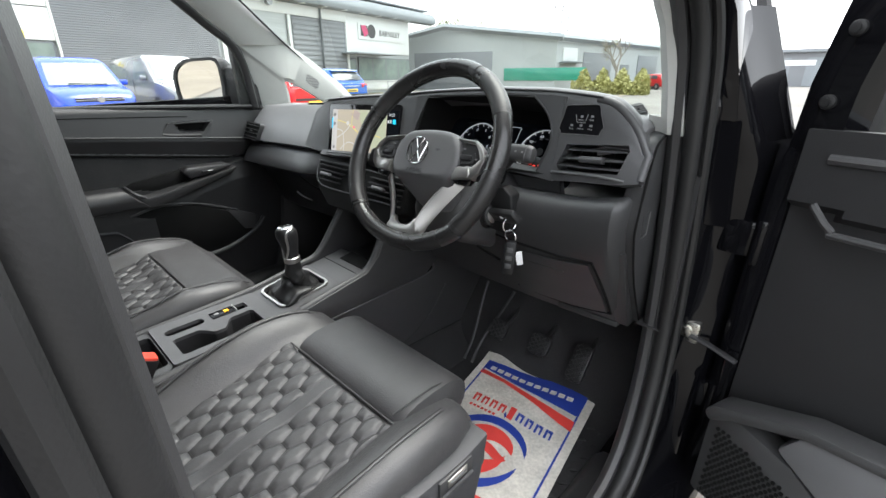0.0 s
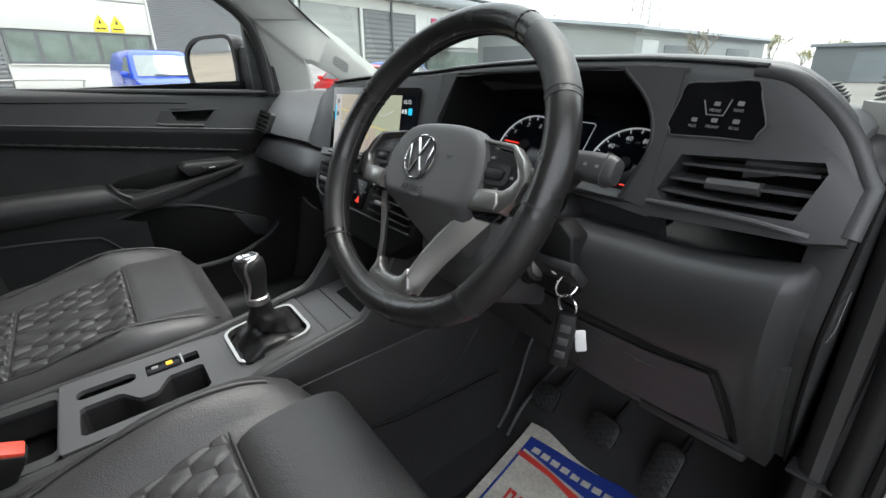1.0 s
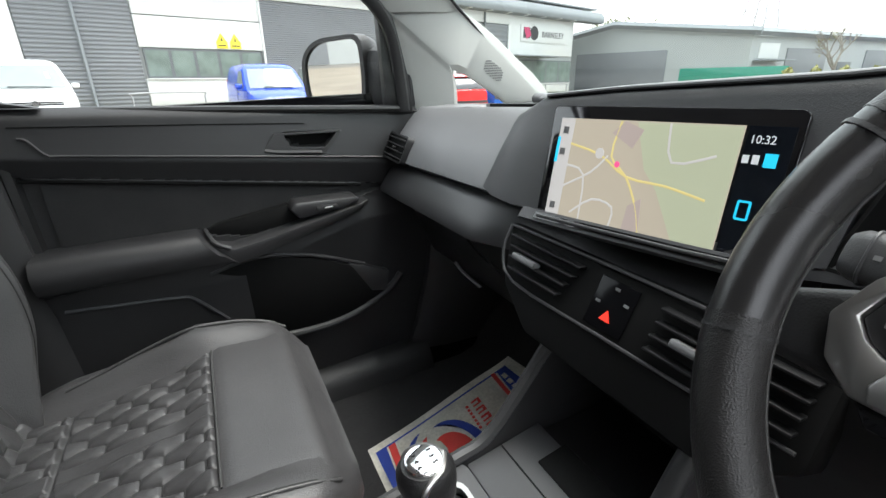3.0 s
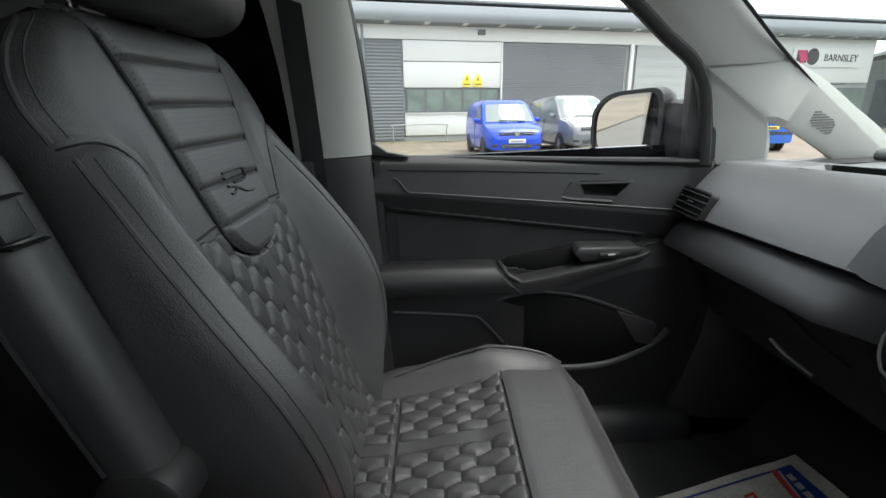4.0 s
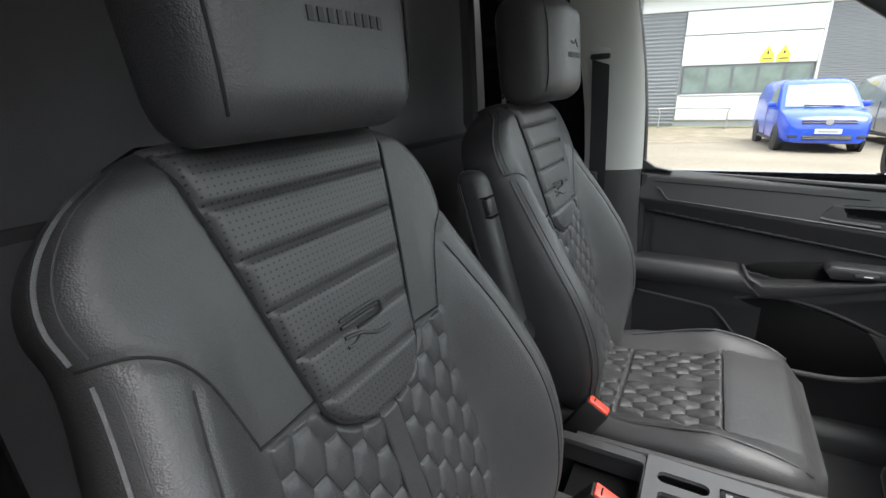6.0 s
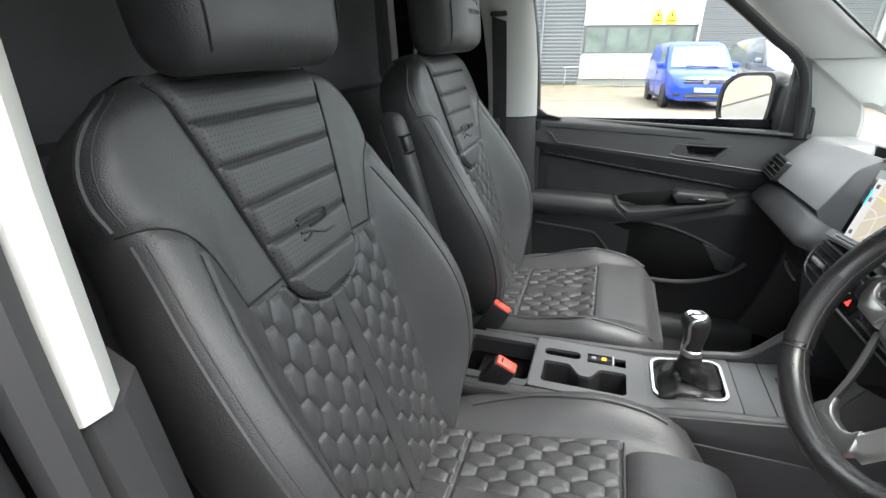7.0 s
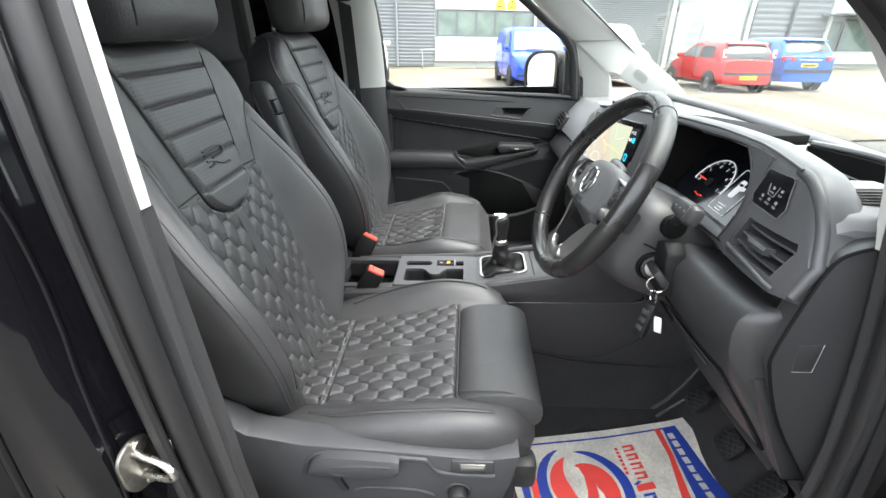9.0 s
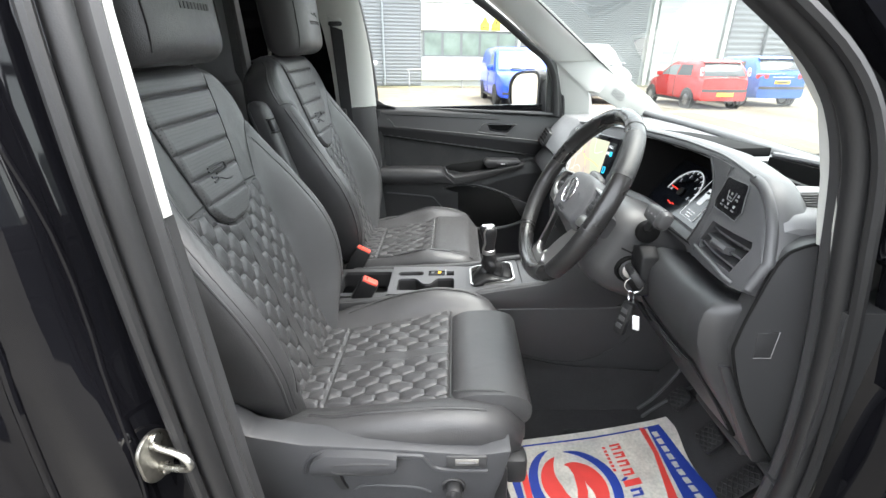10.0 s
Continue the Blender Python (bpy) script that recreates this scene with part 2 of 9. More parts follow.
def smooth_pts(pts, n=6, closed=False):
    """A rounded line through the points."""
    p = [Vector(q) for q in pts]
    m = len(p)
    out = []
    for i in range(m if closed else m - 1):
        p0 = p[(i - 1) % m] if closed or i > 0 else p[i]
        p1, p2 = p[i], p[(i + 1) % m]
        p3 = p[(i + 2) % m] if closed or i < m - 2 else p2
        for k in range(n):
            t = k / n
            out.append(0.5 * ((2 * p1) + (p2 - p0) * t + (2 * p0 - 5 * p1 + 4 * p2 - p3) * t * t + (3 * p1 - p0 - 3 * p2 + p3) * t ** 3))
    if not closed:
        out.append(p[-1])
    return out


def tube(pts, r, seg=8, closed=False, flat=1.0, radii=None):
    """A rod along the points; flat squeezes it in one direction."""
    pts = [Vector(q) for q in pts]
    bm = bmesh.new()
    rings = []
    for i, (t, s, u) in enumerate(frames_along(pts, closed)):
        rr = radii[i] if radii else r
        rings.append([bm.verts.new(pts[i] + s * (rr * math.cos(a)) + u * (rr * flat * math.sin(a)))
                      for a in [2 * math.pi * k / seg for k in range(seg)]])
    skin(bm, rings, closed)
    return bm


def skin(bm, rings, closed=False, caps=True, ring_closed=True):
    n, k = len(rings), len(rings[0])
    for i in range(n if closed else n - 1):
        a, b = rings[i], rings[(i + 1) % n]
        for j in range(k if ring_closed else k - 1):
            bm.faces.new((a[j], a[(j + 1) % k], b[(j + 1) % k], b[j]))
    if caps and not closed and ring_closed:
        bm.faces.new(rings[0][::-1])
        bm.faces.new(rings[-1])


def loft(rings, closed=False, caps=True):
    bm = bmesh.new()
    skin(bm, [[bm.verts.new(p) for p in r] for r in rings], closed, caps)
    bmesh.ops.recalc_face_normals(bm, faces=bm.faces[:])
    return bm


def sheet(fn, nu, nv, thick=0.0, uv=None):
    """A surface fn(u, v), u and v from 0 to 1; thick gives it depth behind its front."""
    bm = bmesh.new()
    vs = [[bm.verts.new(fn(i / nu, j / nv)) for j in range(nv + 1)] for i in range(nu + 1)]
    for i in range(nu):
        for j in range(nv):
            bm.faces.new((vs[i][j], vs[i + 1][j], vs[i + 1][j + 1], vs[i][j + 1]))
    if uv:
        lay = bm.loops.layers.uv.new("UVMap")
        back = {}
        for i in range(nu + 1):
            for j in range(nv + 1):
                back[vs[i][j]] = uv(i / nu, j / nv)
        for fc in bm.faces:
            for lp in fc.loops:
                lp[lay].uv = back[lp.vert]
    if thick:
        bm.normal_update()
        bmesh.ops.solidify(bm, geom=bm.faces[:], thickness=thick)
    return bm


def prism(outline, axis, lo, hi, bevel=0.0, seg=2):
    """A closed outline (two coordinates) drawn out along axis from lo to hi; x: (y, z), y: (x, z), z: (x, y)."""
    def at(p, d):
        return {"x": (d, p[0], p[1]), "y": (p[0], d, p[1]), "z": (p[0], p[1], d)}[axis]
    bm = bmesh.new()
    a = [bm.verts.new(at(p, lo)) for p in outline]
    b = [bm.verts.new(at(p, hi)) for p in outline]
    n = len(a)
    bm.faces.new(a)
    bm.faces.new(b[::-1])
    for i in range(n):
        bm.faces.new((a[i], b[i], b[(i + 1) % n], a[(i + 1) % n]))
    bmesh.ops.recalc_face_normals(bm, faces=bm.faces[:])
    if bevel:
        bmesh.ops.bevel(bm, geom=bm.edges[:], offset=bevel, segments=seg, profile=0.5, affect="EDGES", clamp_overlap=True)
    return bm


def ring_prism(outer, inner, axis, lo, hi):
    """A frame between two outlines of equal count."""
    def at(p, d):
        return {"x": (d, p[0], p[1]), "y": (p[0], d, p[1]), "z": (p[0], p[1], d)}[axis]
    bm = bmesh.new()
    rings = [[bm.verts.new(at(p, d)) for p in o] for o, d in ((outer, lo), (outer, hi), (inner, hi), (inner, lo))]
    n = len(outer)
    for k in range(4):
        a, b = rings[k], rings[(k + 1) % 4]
        for i in range(n):
            bm.faces.new((a[i], a[(i + 1) % n], b[(i + 1) % n], b[i]))
    bmesh.ops.recalc_face_normals(bm, faces=bm.faces[:])
    return bm


def rrect(w, h, r, n=4, c=(0, 0)):
    """Outline of a rectangle with round corners."""
    out = []
    for sx, sy, a0 in ((1, 1, 0), (-1, 1, 90), (-1, -1, 180), (1, -1, 270)):
        for k in range(n + 1):
            a = radians(a0 + 90 * k / n)
            out.append((c[0] + sx * (w / 2 - r) + r * math.cos(a), c[1] + sy * (h / 2 - r) + r * math.sin(a)))
    return out


def text_mesh(body, size, depth, m):
    """Lettering as a mesh in its own xy plane, centred, then moved by m."""
    cu = bpy.data.curves.new("letters", "FONT")
    cu.body, cu.size, cu.extrude = body, size, depth
    cu.align_x, cu.align_y = "CENTER", "CENTER"
    cu.resolution_u = 2
    ob = bpy.data.objects.new("letters", cu)
    me = bpy.data.meshes.new_from_object(ob)
    bm = bmesh.new()
    bm.from_mesh(me)
    bm.transform(m)
    bpy.data.objects.remove(ob)
    bpy.data.meshes.remove(me)
    bpy.data.curves.remove(cu)
    return bm


def lerp(a, b, t):
    if isinstance(a, tuple):
        a, b = Vector(a), Vector(b)
    return a + (b - a) * t


def curve1(keys, x):
    """Smooth value between (x, value) keys."""
    if x <= keys[0][0]:
        return keys[0][1]
    for (x0, v0), (x1, v1) in zip(keys, keys[1:]):
        if x <= x1:
            t = (x - x0) / (x1 - x0)
            t = t * t * (3 - 2 * t)
            return v0 + (v1 - v0) * t
    return keys[-1][1]


def flow1(keys, x):
    """Value on a flowing line through (x, value) keys, with no flats at the keys."""
    if x <= keys[0][0]:
        return keys[0][1]
    if x >= keys[-1][0]:
        return keys[-1][1]
    slope = [(b[1] - a[1]) / (b[0] - a[0]) for a, b in zip(keys, keys[1:])]
    for i, ((x0, v0), (x1, v1)) in enumerate(zip(keys, keys[1:])):
        if x <= x1:
            m0 = slope[i] if i == 0 else 0.5 * (slope[i - 1] + slope[i])
            m1 = slope[i] if i == len(slope) - 1 else 0.5 * (slope[i] + slope[i + 1])
            h = x1 - x0
            t = (x - x0) / h
            return (2 * t ** 3 - 3 * t * t + 1) * v0 + (t ** 3 - 2 * t * t + t) * h * m0 + (3 * t * t - 2 * t ** 3) * v1 + (t ** 3 - t * t) * h * m1
    return keys[-1][1]


def lin1(keys, x):
    if x <= keys[0][0]:
        return keys[0][1]
    for (x0, v0), (x1, v1) in zip(keys, keys[1:]):
        if x <= x1:
            return v0 + (v1 - v0) * (x - x0) / (x1 - x0)
    return keys[-1][1]


def basis(o, ex, ey):
    """The pose whose x and y axes run along ex and ey."""
    o = Vector(o)
    ex, ey = Vector(ex).normalized(), Vector(ey)
    ez = ex.cross(ey).normalized()
    ey = ez.cross(ex)
    m = Matrix((ex, ey, ez)).transposed().to_4x4()
    m.translation = o
    return m


# ---- seats ----
HEXT, HEXB = 0.0372, 0.055


def hex_quilt(a, b):
    """Height of the padded hexagons, flat ends across b, points across a: 0 in the stitched valley, 1 on the pillow."""
    sx, sy = b / HEXB, a / HEXT
    best = 9.0
    second = 9.0
    r0 = math.floor(sy * 2 / 1.5)
    for row in (r0 - 1, r0, r0 + 1, r0 + 2):
        cy = row * 0.75
        off = 0.5 if row % 2 else 0.0
        cx = round(sx - off) + off
        for k in (-1, 0, 1):
            dx, dy = (sx - cx - k), (sy - cy) * 1.1547
            d = math.sqrt(dx * dx + dy * dy)
            if d < best:
                best, second = d, best
            elif d < second:
                second = d
    e = max(0.0, second - best)
    return 0.66 * math.sin(0.5 * math.pi * min(1.0, e / 0.62)) + 0.34 * min(1.0, e / 0.12)


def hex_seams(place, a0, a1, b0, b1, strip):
    """Sewn seams between the hexagons, near-black as painted valley shade; place(a, b) gives a point in the valley."""
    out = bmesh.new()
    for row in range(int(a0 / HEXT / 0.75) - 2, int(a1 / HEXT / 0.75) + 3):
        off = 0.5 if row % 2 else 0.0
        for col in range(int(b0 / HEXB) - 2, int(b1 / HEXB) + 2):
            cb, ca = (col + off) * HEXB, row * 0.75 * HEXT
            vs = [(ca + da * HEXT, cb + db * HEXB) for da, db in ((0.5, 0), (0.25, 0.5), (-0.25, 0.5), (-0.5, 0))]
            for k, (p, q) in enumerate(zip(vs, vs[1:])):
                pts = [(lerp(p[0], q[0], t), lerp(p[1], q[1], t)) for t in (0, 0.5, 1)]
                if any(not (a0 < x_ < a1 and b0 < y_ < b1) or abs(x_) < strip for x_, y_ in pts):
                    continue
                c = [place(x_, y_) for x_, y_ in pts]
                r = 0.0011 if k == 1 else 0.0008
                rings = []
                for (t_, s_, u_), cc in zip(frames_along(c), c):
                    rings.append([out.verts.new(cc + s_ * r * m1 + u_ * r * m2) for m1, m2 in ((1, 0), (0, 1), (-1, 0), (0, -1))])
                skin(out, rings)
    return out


# seam between yoke and side bolster, from the shoulder's edge to the quilt: (half width, height)
YOKE = ((0.262, 0.782), (0.238, 0.793), (0.212, 0.785), (0.188, 0.762), (0.172, 0.725), (0.161, 0.675), (0.151, 0.622))


def yoke_gap(a, s):
    """Distance from the yoke's seam, in metres."""
    best = 9.0
    for (x0, s0), (x1, s1) in zip(YOKE, YOKE[1:]):
        dx, dy = x1 - x0, (s1 - s0) * 0.745
        px_, py_ = a - x0, (s - s0) * 0.745
        t = max(0.0, min(1.0, (px_ * dx + py_ * dy) / (dx * dx + dy * dy)))
        best = min(best, math.hypot(px_ - t * dx, py_ - t * dy))
    return best


def back_axis(s):
    """Middle of the backrest's front at height s (0 crease, 1 top): y, z."""
    return 0.118 - 0.275 * s - 0.018 * math.sin(math.pi * s), 0.685 + 0.722 * s


def make_seat(name, label, cx, roll, quilt_front, front_end, base_right):
    seat = thing("car_seat", label, "car seat", (cx, 0.2, 0.38), group="front seats")

    def put(nm, bm, m, lab="", par=None):
        bm.transform(Matrix.Translation((0, -0.2, -0.38)))
        return part(nm, bm, m, par or seat, lab)

    # cushion: rings across the seat from back to front
    z_mid = [(0.0, 0.682), (0.12, 0.69), (0.25, 0.708), (quilt_front, 0.727), (front_end - 0.05, 0.722), (front_end, 0.68)]

    def bolster(y):
        return curve1([(0.0, 0.012), (0.1, 0.024), (0.28, 0.034), (quilt_front + 0.03, 0.022), (front_end, -0.004)], y)

    def cushion_top(lx, y):
        a = abs(lx)
        h = lin1([(0, 0), (0.15, 0.0), (0.168, 0.002)], a)
        if a > 0.165:
            t = (a - 0.165) / 0.055
            crest = bolster(y) + (curve1([(0.05, 0.0), (0.2, 0.010), (0.33, 0.018), (0.44, 0.016), (front_end, 0.0)], y) if roll and lx < 0 else 0.0)
            h = crest * math.sin(min(1.0, t) * math.pi / 2)
        return curve1(z_mid, y) + h

    def cushion_ring(y):
        w = curve1([(-0.02, 0.215), (0.1, 0.248), (0.35, 0.262), (front_end - 0.07, 0.256), (front_end - 0.015, 0.225), (front_end, 0.19)], y)
        drop = curve1([(-0.02, 0.62), (0.3, 0.605), (front_end - 0.03, 0.61), (front_end, 0.63)], y)
        pts = []
        top = [k / 44 * 2 - 1 for k in range(45)]
        for k in (0.0, 0.35, 0.7):
            pts.append((-w + 0.010 * (1 - k), drop + (cushion_top(-w, y) - 0.035 - drop) * k))
        for k in top:
            lx = k * (w - 0.001)
            edge = max(0.0, (abs(lx) - (w - 0.04)) / 0.04)
            sunk = 0.014 * min(1.0, max(0.0, (0.158 - abs(lx)) / 0.012)) * min(1.0, max(0.0, (quilt_front - y) / 0.006))
            z = cushion_top(lx, y) - sunk - 0.036 * (1 - math.sqrt(max(0.0, 1 - edge * edge)))
            pts.append((lx, z))
        for k in (0.7, 0.35, 0.0):
            pts.append((w - 0.010 * (1 - k), drop + (cushion_top(w, y) - 0.035 - drop) * k))
        return [Vector((px, y, pz)) for px, pz in pts]

    ys = [-0.02, 0.02, 0.06, 0.1, 0.15, 0.2, 0.25, 0.3, 0.34, 0.38, 0.42, 0.45]
    ys = [y for y in ys if y < front_end - 0.05] + [front_end - 0.05, front_end - 0.03, front_end - 0.014, front_end - 0.004, front_end]
    body = loft([cushion_ring(y) for y in ys])
    put("cushion", body, LEATHER)
    # quilted middle of the cushion
    q0 = -0.012
    hw = 0.166

    def quilt_half(y):
        return lin1([(0.0, 0.142), (0.1, 0.150), (0.25, 0.163), (0.386, 0.174)], y)

    def quilt_pad(u, v):
        y = lerp(q0, quilt_front, v)
        qh = quilt_half(y)
        lx = lerp(-qh, qh, u)
        border = min(1.0, min(u, 1 - u) * 2 * hw / 0.008, min(1 - v, 1) * (quilt_front - q0) / 0.008)
        crease = abs(y - 0.104)
        h = 0.0068 * hex_quilt(lx, y if y > 0.104 else y + 0.021)
        if abs(lx) < 0.016:
            h = 0.0045 if abs(lx) < 0.0135 else 0.0
        if crease < 0.006:
            h *= (crease / 0.006) ** 2
            h -= 0.003 * (1 - crease / 0.006)
        tuck = 0.03 * max(0.0, 1 - (y - q0) / 0.03) ** 2
        return Vector((lx, y, cushion_top(lx * 0.97, y) - 0.003 + h * max(0.0, border) - 0.004 * (1 - max(0.0, border)) - tuck))
    put("quilted_cushion_panel", sheet(quilt_pad, 200, 190), QUILT, "black quilted leather in elongated hexagons").data.set_sharp_from_angle(angle=radians(100))
    sm = put("quilt_seams", hex_seams(lambda a_, b_: Vector((a_, b_, cushion_top(a_ * 0.97, b_) - 0.0022)), -hw + 0.012, hw - 0.012, 0.11, quilt_front - 0.005, 0.016), THREADSHADE, "sewn seams, near-black to shade the valleys")
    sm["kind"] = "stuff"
    # front: separate thigh roll, or plain panel
    if roll:
        def roll_ring(t):
            lx = lerp(-0.158, 0.192, t)
            e = min(t, 1 - t)
            k = math.sqrt(max(0.02, 1 - max(0.0, 1 - e / 0.05) ** 2))
            out = []
            for i in range(20):
                a = 2 * math.pi * i / 20
                ca, sa = math.cos(a), math.sin(a)
                out.append(Vector((lx, 0.4725 + 0.088 * k * math.copysign(abs(ca) ** 0.7, ca), 0.700 + 0.047 * k * math.copysign(abs(sa) ** 0.8, sa))))
            return out
        put("thigh_roll", loft([roll_ring(t / 24) for t in range(25)]), LEATHER, "smooth padded leather thigh roll")
        put("seam", tube([(0.158, 0.395, 0.738), (0.166, 0.43, 0.748), (0.168, 0.48, 0.749), (0.17, 0.53, 0.738), (0.172, 0.556, 0.71)], 0.0016, 6), STITCH)
    else:
        def plain(u, v):
            lx, y = lerp(-0.2, 0.2, u), lerp(quilt_front + 0.002, front_end - 0.012, v)
            e = min(1.0, min(u, 1 - u) * 12, v * 20)
            return Vector((lx, y, cushion_top(lx * 0.8, y) + 0.004 * e - 0.002 - (0.03 * max(0, v - 0.75) ** 2 * 16 * 0.35)))
        put("front_panel", sheet(plain, 24, 14), LEATHER)
    for sgn in (-1, 1):
        line = [(sgn * a_, y, cushion_top(sgn * a_, y) + 0.0006) for a_, y in ((0.196, 0.09), (0.212, 0.15), (0.219, 0.22), (0.221, 0.29), (0.221, 0.36), (0.218, 0.42), (0.212, 0.46))]
        put("piping", tube(smooth_pts(line, 5), 0.0026, 8), LEATHER)
        put("seam", tube(smooth_pts([(x_ - sgn * 0.004, y_, z_ - 0.0002) for x_, y_, z_ in line], 5), 0.0011, 6), THREADSHADE)
        low = [(sgn * (0.247), y, cushion_top(0.24, y) - 0.034) for y in [0.06, 0.14, 0.22, 0.3, 0.38, front_end - 0.08]]
        put("seam", tube(smooth_pts(low, 4), 0.0022, 6), STITCH)
    seam = [(k * hw, quilt_front + 0.001, cushion_top(k * hw * 0.9, quilt_front) + 0.001) for k in [-1, -0.6, -0.2, 0.2, 0.6, 1]]
    put("seam", tube(seam, 0.0018, 6), STITCH)

    # backrest
    nrm = Vector((0, 0.9306, 0.366))

    def half_width(s):
        return flow1([(0.0, 0.175), (0.1, 0.212), (0.2, 0.248), (0.3, 0.268), (0.42, 0.276), (0.55, 0.270), (0.66, 0.258), (0.74, 0.247), (0.79, 0.243), (0.84, 0.247), (0.885, 0.238), (0.93, 0.212), (0.962, 0.178), (0.985, 0.152), (1.0, 0.125)], s)

    def bolster_up(s):
        return flow1([(0.0, -0.06), (0.1, -0.014), (0.2, 0.034), (0.3, 0.061), (0.4, 0.068), (0.55, 0.050), (0.68, 0.026), (0.79, 0.006), (0.88, 0.0), (1.0, 0.0)], s)

    def hollow(s):
        """How far the middle lies behind the line of the back."""
        return flow1([(0.0, -0.072), (0.12, -0.060), (0.35, -0.032), (0.55, -0.016), (0.75, -0.004), (0.85, 0.0)], s)

    def front_d(lx, s):
        a, w = abs(lx), half_width(s)
        k0, k1 = flow1([(0.0, 0.130), (0.2, 0.146), (0.4, 0.150), (0.6, 0.142), (0.8, 0.138)], s), w - 0.038
        t = min(1.0, max(0.0, (a - k0) / max(0.01, k1 - k0)))
        t = t * t * (3 - 2 * t)
        h = lerp(hollow(s), bolster_up(s), t)
        edge = max(0.0, (a - (w - 0.042)) / 0.042)
        g = yoke_gap(a, s) if 0.55 < s < 0.85 else 1.0
        h -= 0.0045 * math.exp(-(g / 0.0045) ** 2) if g < 0.02 else 0.0
        if 0.10 < s < 0.74:
            band = abs(a - band_x(s))
            h -= 0.0035 * math.exp(-(band / 0.0042) ** 2) if band < 0.015 else 0.0
        return h - 0.044 * (1 - math.sqrt(max(0.0, 1 - min(1, edge) ** 2)))

    def band_x(s):
        """Seam that parts the bolster's inner and outer leather."""
        return flow1([(0.1, 0.180), (0.2, 0.206), (0.3, 0.222), (0.42, 0.228), (0.55, 0.220), (0.66, 0.203), (0.74, 0.186)], s)

    def back_point(lx, d, s):
        y, z = back_axis(s)
        return Vector((lx, y, z)) + nrm * d

    def back_ring(s):
        w = half_width(s)
        close = max(0.0, (s - 0.93) / 0.07)
        out = []
        for k in range(121):
            lx = (k / 60 - 1) * w
            sunk = 0.014 * min(1.0, max(0.0, (0.146 - abs(lx)) / 0.010)) * min(1.0, max(0.0, (0.612 - s) / 0.01)) if s > 0.02 else 0.0
            out.append(back_point(lx, front_d(lx, s) - sunk - 0.05 * close * close, s))
        depth = -0.115 + 0.05 * close * close
        for lx in (0.985, 0.95, 0.8, 0.4, 0.0, -0.4, -0.8, -0.95, -0.985):
            dd = depth * (0.75 if abs(lx) > 0.96 else 1.0 if abs(lx) < 0.9 else 0.93)
            out.append(back_point(lx * w, dd, s))
        return out

    ss = [i / 140 for i in range(141)]
    ss[-1] = 0.998
    put("backrest", loft([back_ring(s) for s in ss]), LEATHER)

    def tongue_half(s):
        if s < 0.63:
            return 0.083 * math.sqrt(max(0.0, 1 - ((0.63 - s) / 0.080) ** 2))
        return lin1([(0.63, 0.083), (0.69, 0.093), (0.76, 0.104), (0.83, 0.114), (0.90, 0.125), (0.985, 0.139)], s)

    def quilt_back(u, v):
        s = lerp(0.0, 0.626, v)
        w = flow1([(0, 0.140), (0.15, 0.153), (0.35, 0.159), (0.5, 0.156), (0.626, 0.152)], s)
        lx = lerp(-w, w, u)
        b = (s * 0.745)
        border = max(0.0, min(1.0, min(u, 1 - u) * 2 * w / 0.008, (1 - v) * 0.47 / 0.008))
        if s > 0.50:
            border *= max(0.0, min(1.0, (math.hypot(lx / 0.083, (0.63 - s) / 0.080) - 1.0) / 0.13))
        h = 0.0068 * hex_quilt(lx, b + 0.012)
        if abs(lx) < 0.017:
            h = 0.005 if abs(lx) < 0.0145 else 0.0
        return back_point(lx, front_d(lx, s) - 0.002 + h * border - 0.004 * (1 - border), s)
    put("quilted_back_panel", sheet(quilt_back, 180, 230), QUILT, "black quilted leather in elongated hexagons").data.set_sharp_from_angle(angle=radians(100))

    sm = put("quilt_seams", hex_seams(lambda a_, b_: back_point(a_, front_d(a_, (b_ - 0.012) / 0.745) - 0.0012, (b_ - 0.012) / 0.745), -0.140, 0.140, 0.04, 0.46, 0.017), THREADSHADE, "sewn seams, near-black to shade the valleys")
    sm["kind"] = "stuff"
    for sgn in (-1, 1):
        put("strip_seam", tube([back_point(sgn * 0.0155, front_d(0.0155, s_) + 0.0005, s_) for s_ in [0.04 + 0.03 * i for i in range(18)]], 0.001, 5), THREADSHADE)

    # ribbed, perforated tongue between the shoulders
    def tongue(u, v):
        s = lerp(0.5502, 0.985, v)
        w = tongue_half(s)
        lx = lerp(-w, w, u)
        e = min(u, 1 - u)
        rib = (s - 0.622) / 0.0695
        fr_ = rib - math.floor(rib)
        h = 0.006 * (1 - abs(2 * fr_ - 1) ** 9) if s > 0.60 else 0.006
        k = min(1.0, e * 2 * w / 0.010, v * 0.324 / 0.008)
        close = max(0.0, (s - 0.93) / 0.07)
        lift = 0.003 + 0.003 * max(0.0, min(1.0, (0.70 - s) / 0.07))
        return back_point(lx, front_d(0, s) + lift + h * max(0, k) ** 0.5 - 0.005 * (1 - max(0, k)) - 0.05 * close * close, s)

    def tongue_uv(u, v):
        s = lerp(0.5502, 0.985, v)
        return ((u - 0.5) * 2 * tongue_half(s) * 1.0, s * 0.745)
    put("perforated_panel", sheet(tongue, 56, 150, uv=tongue_uv), PERF, "ribbed perforated black leather panel")
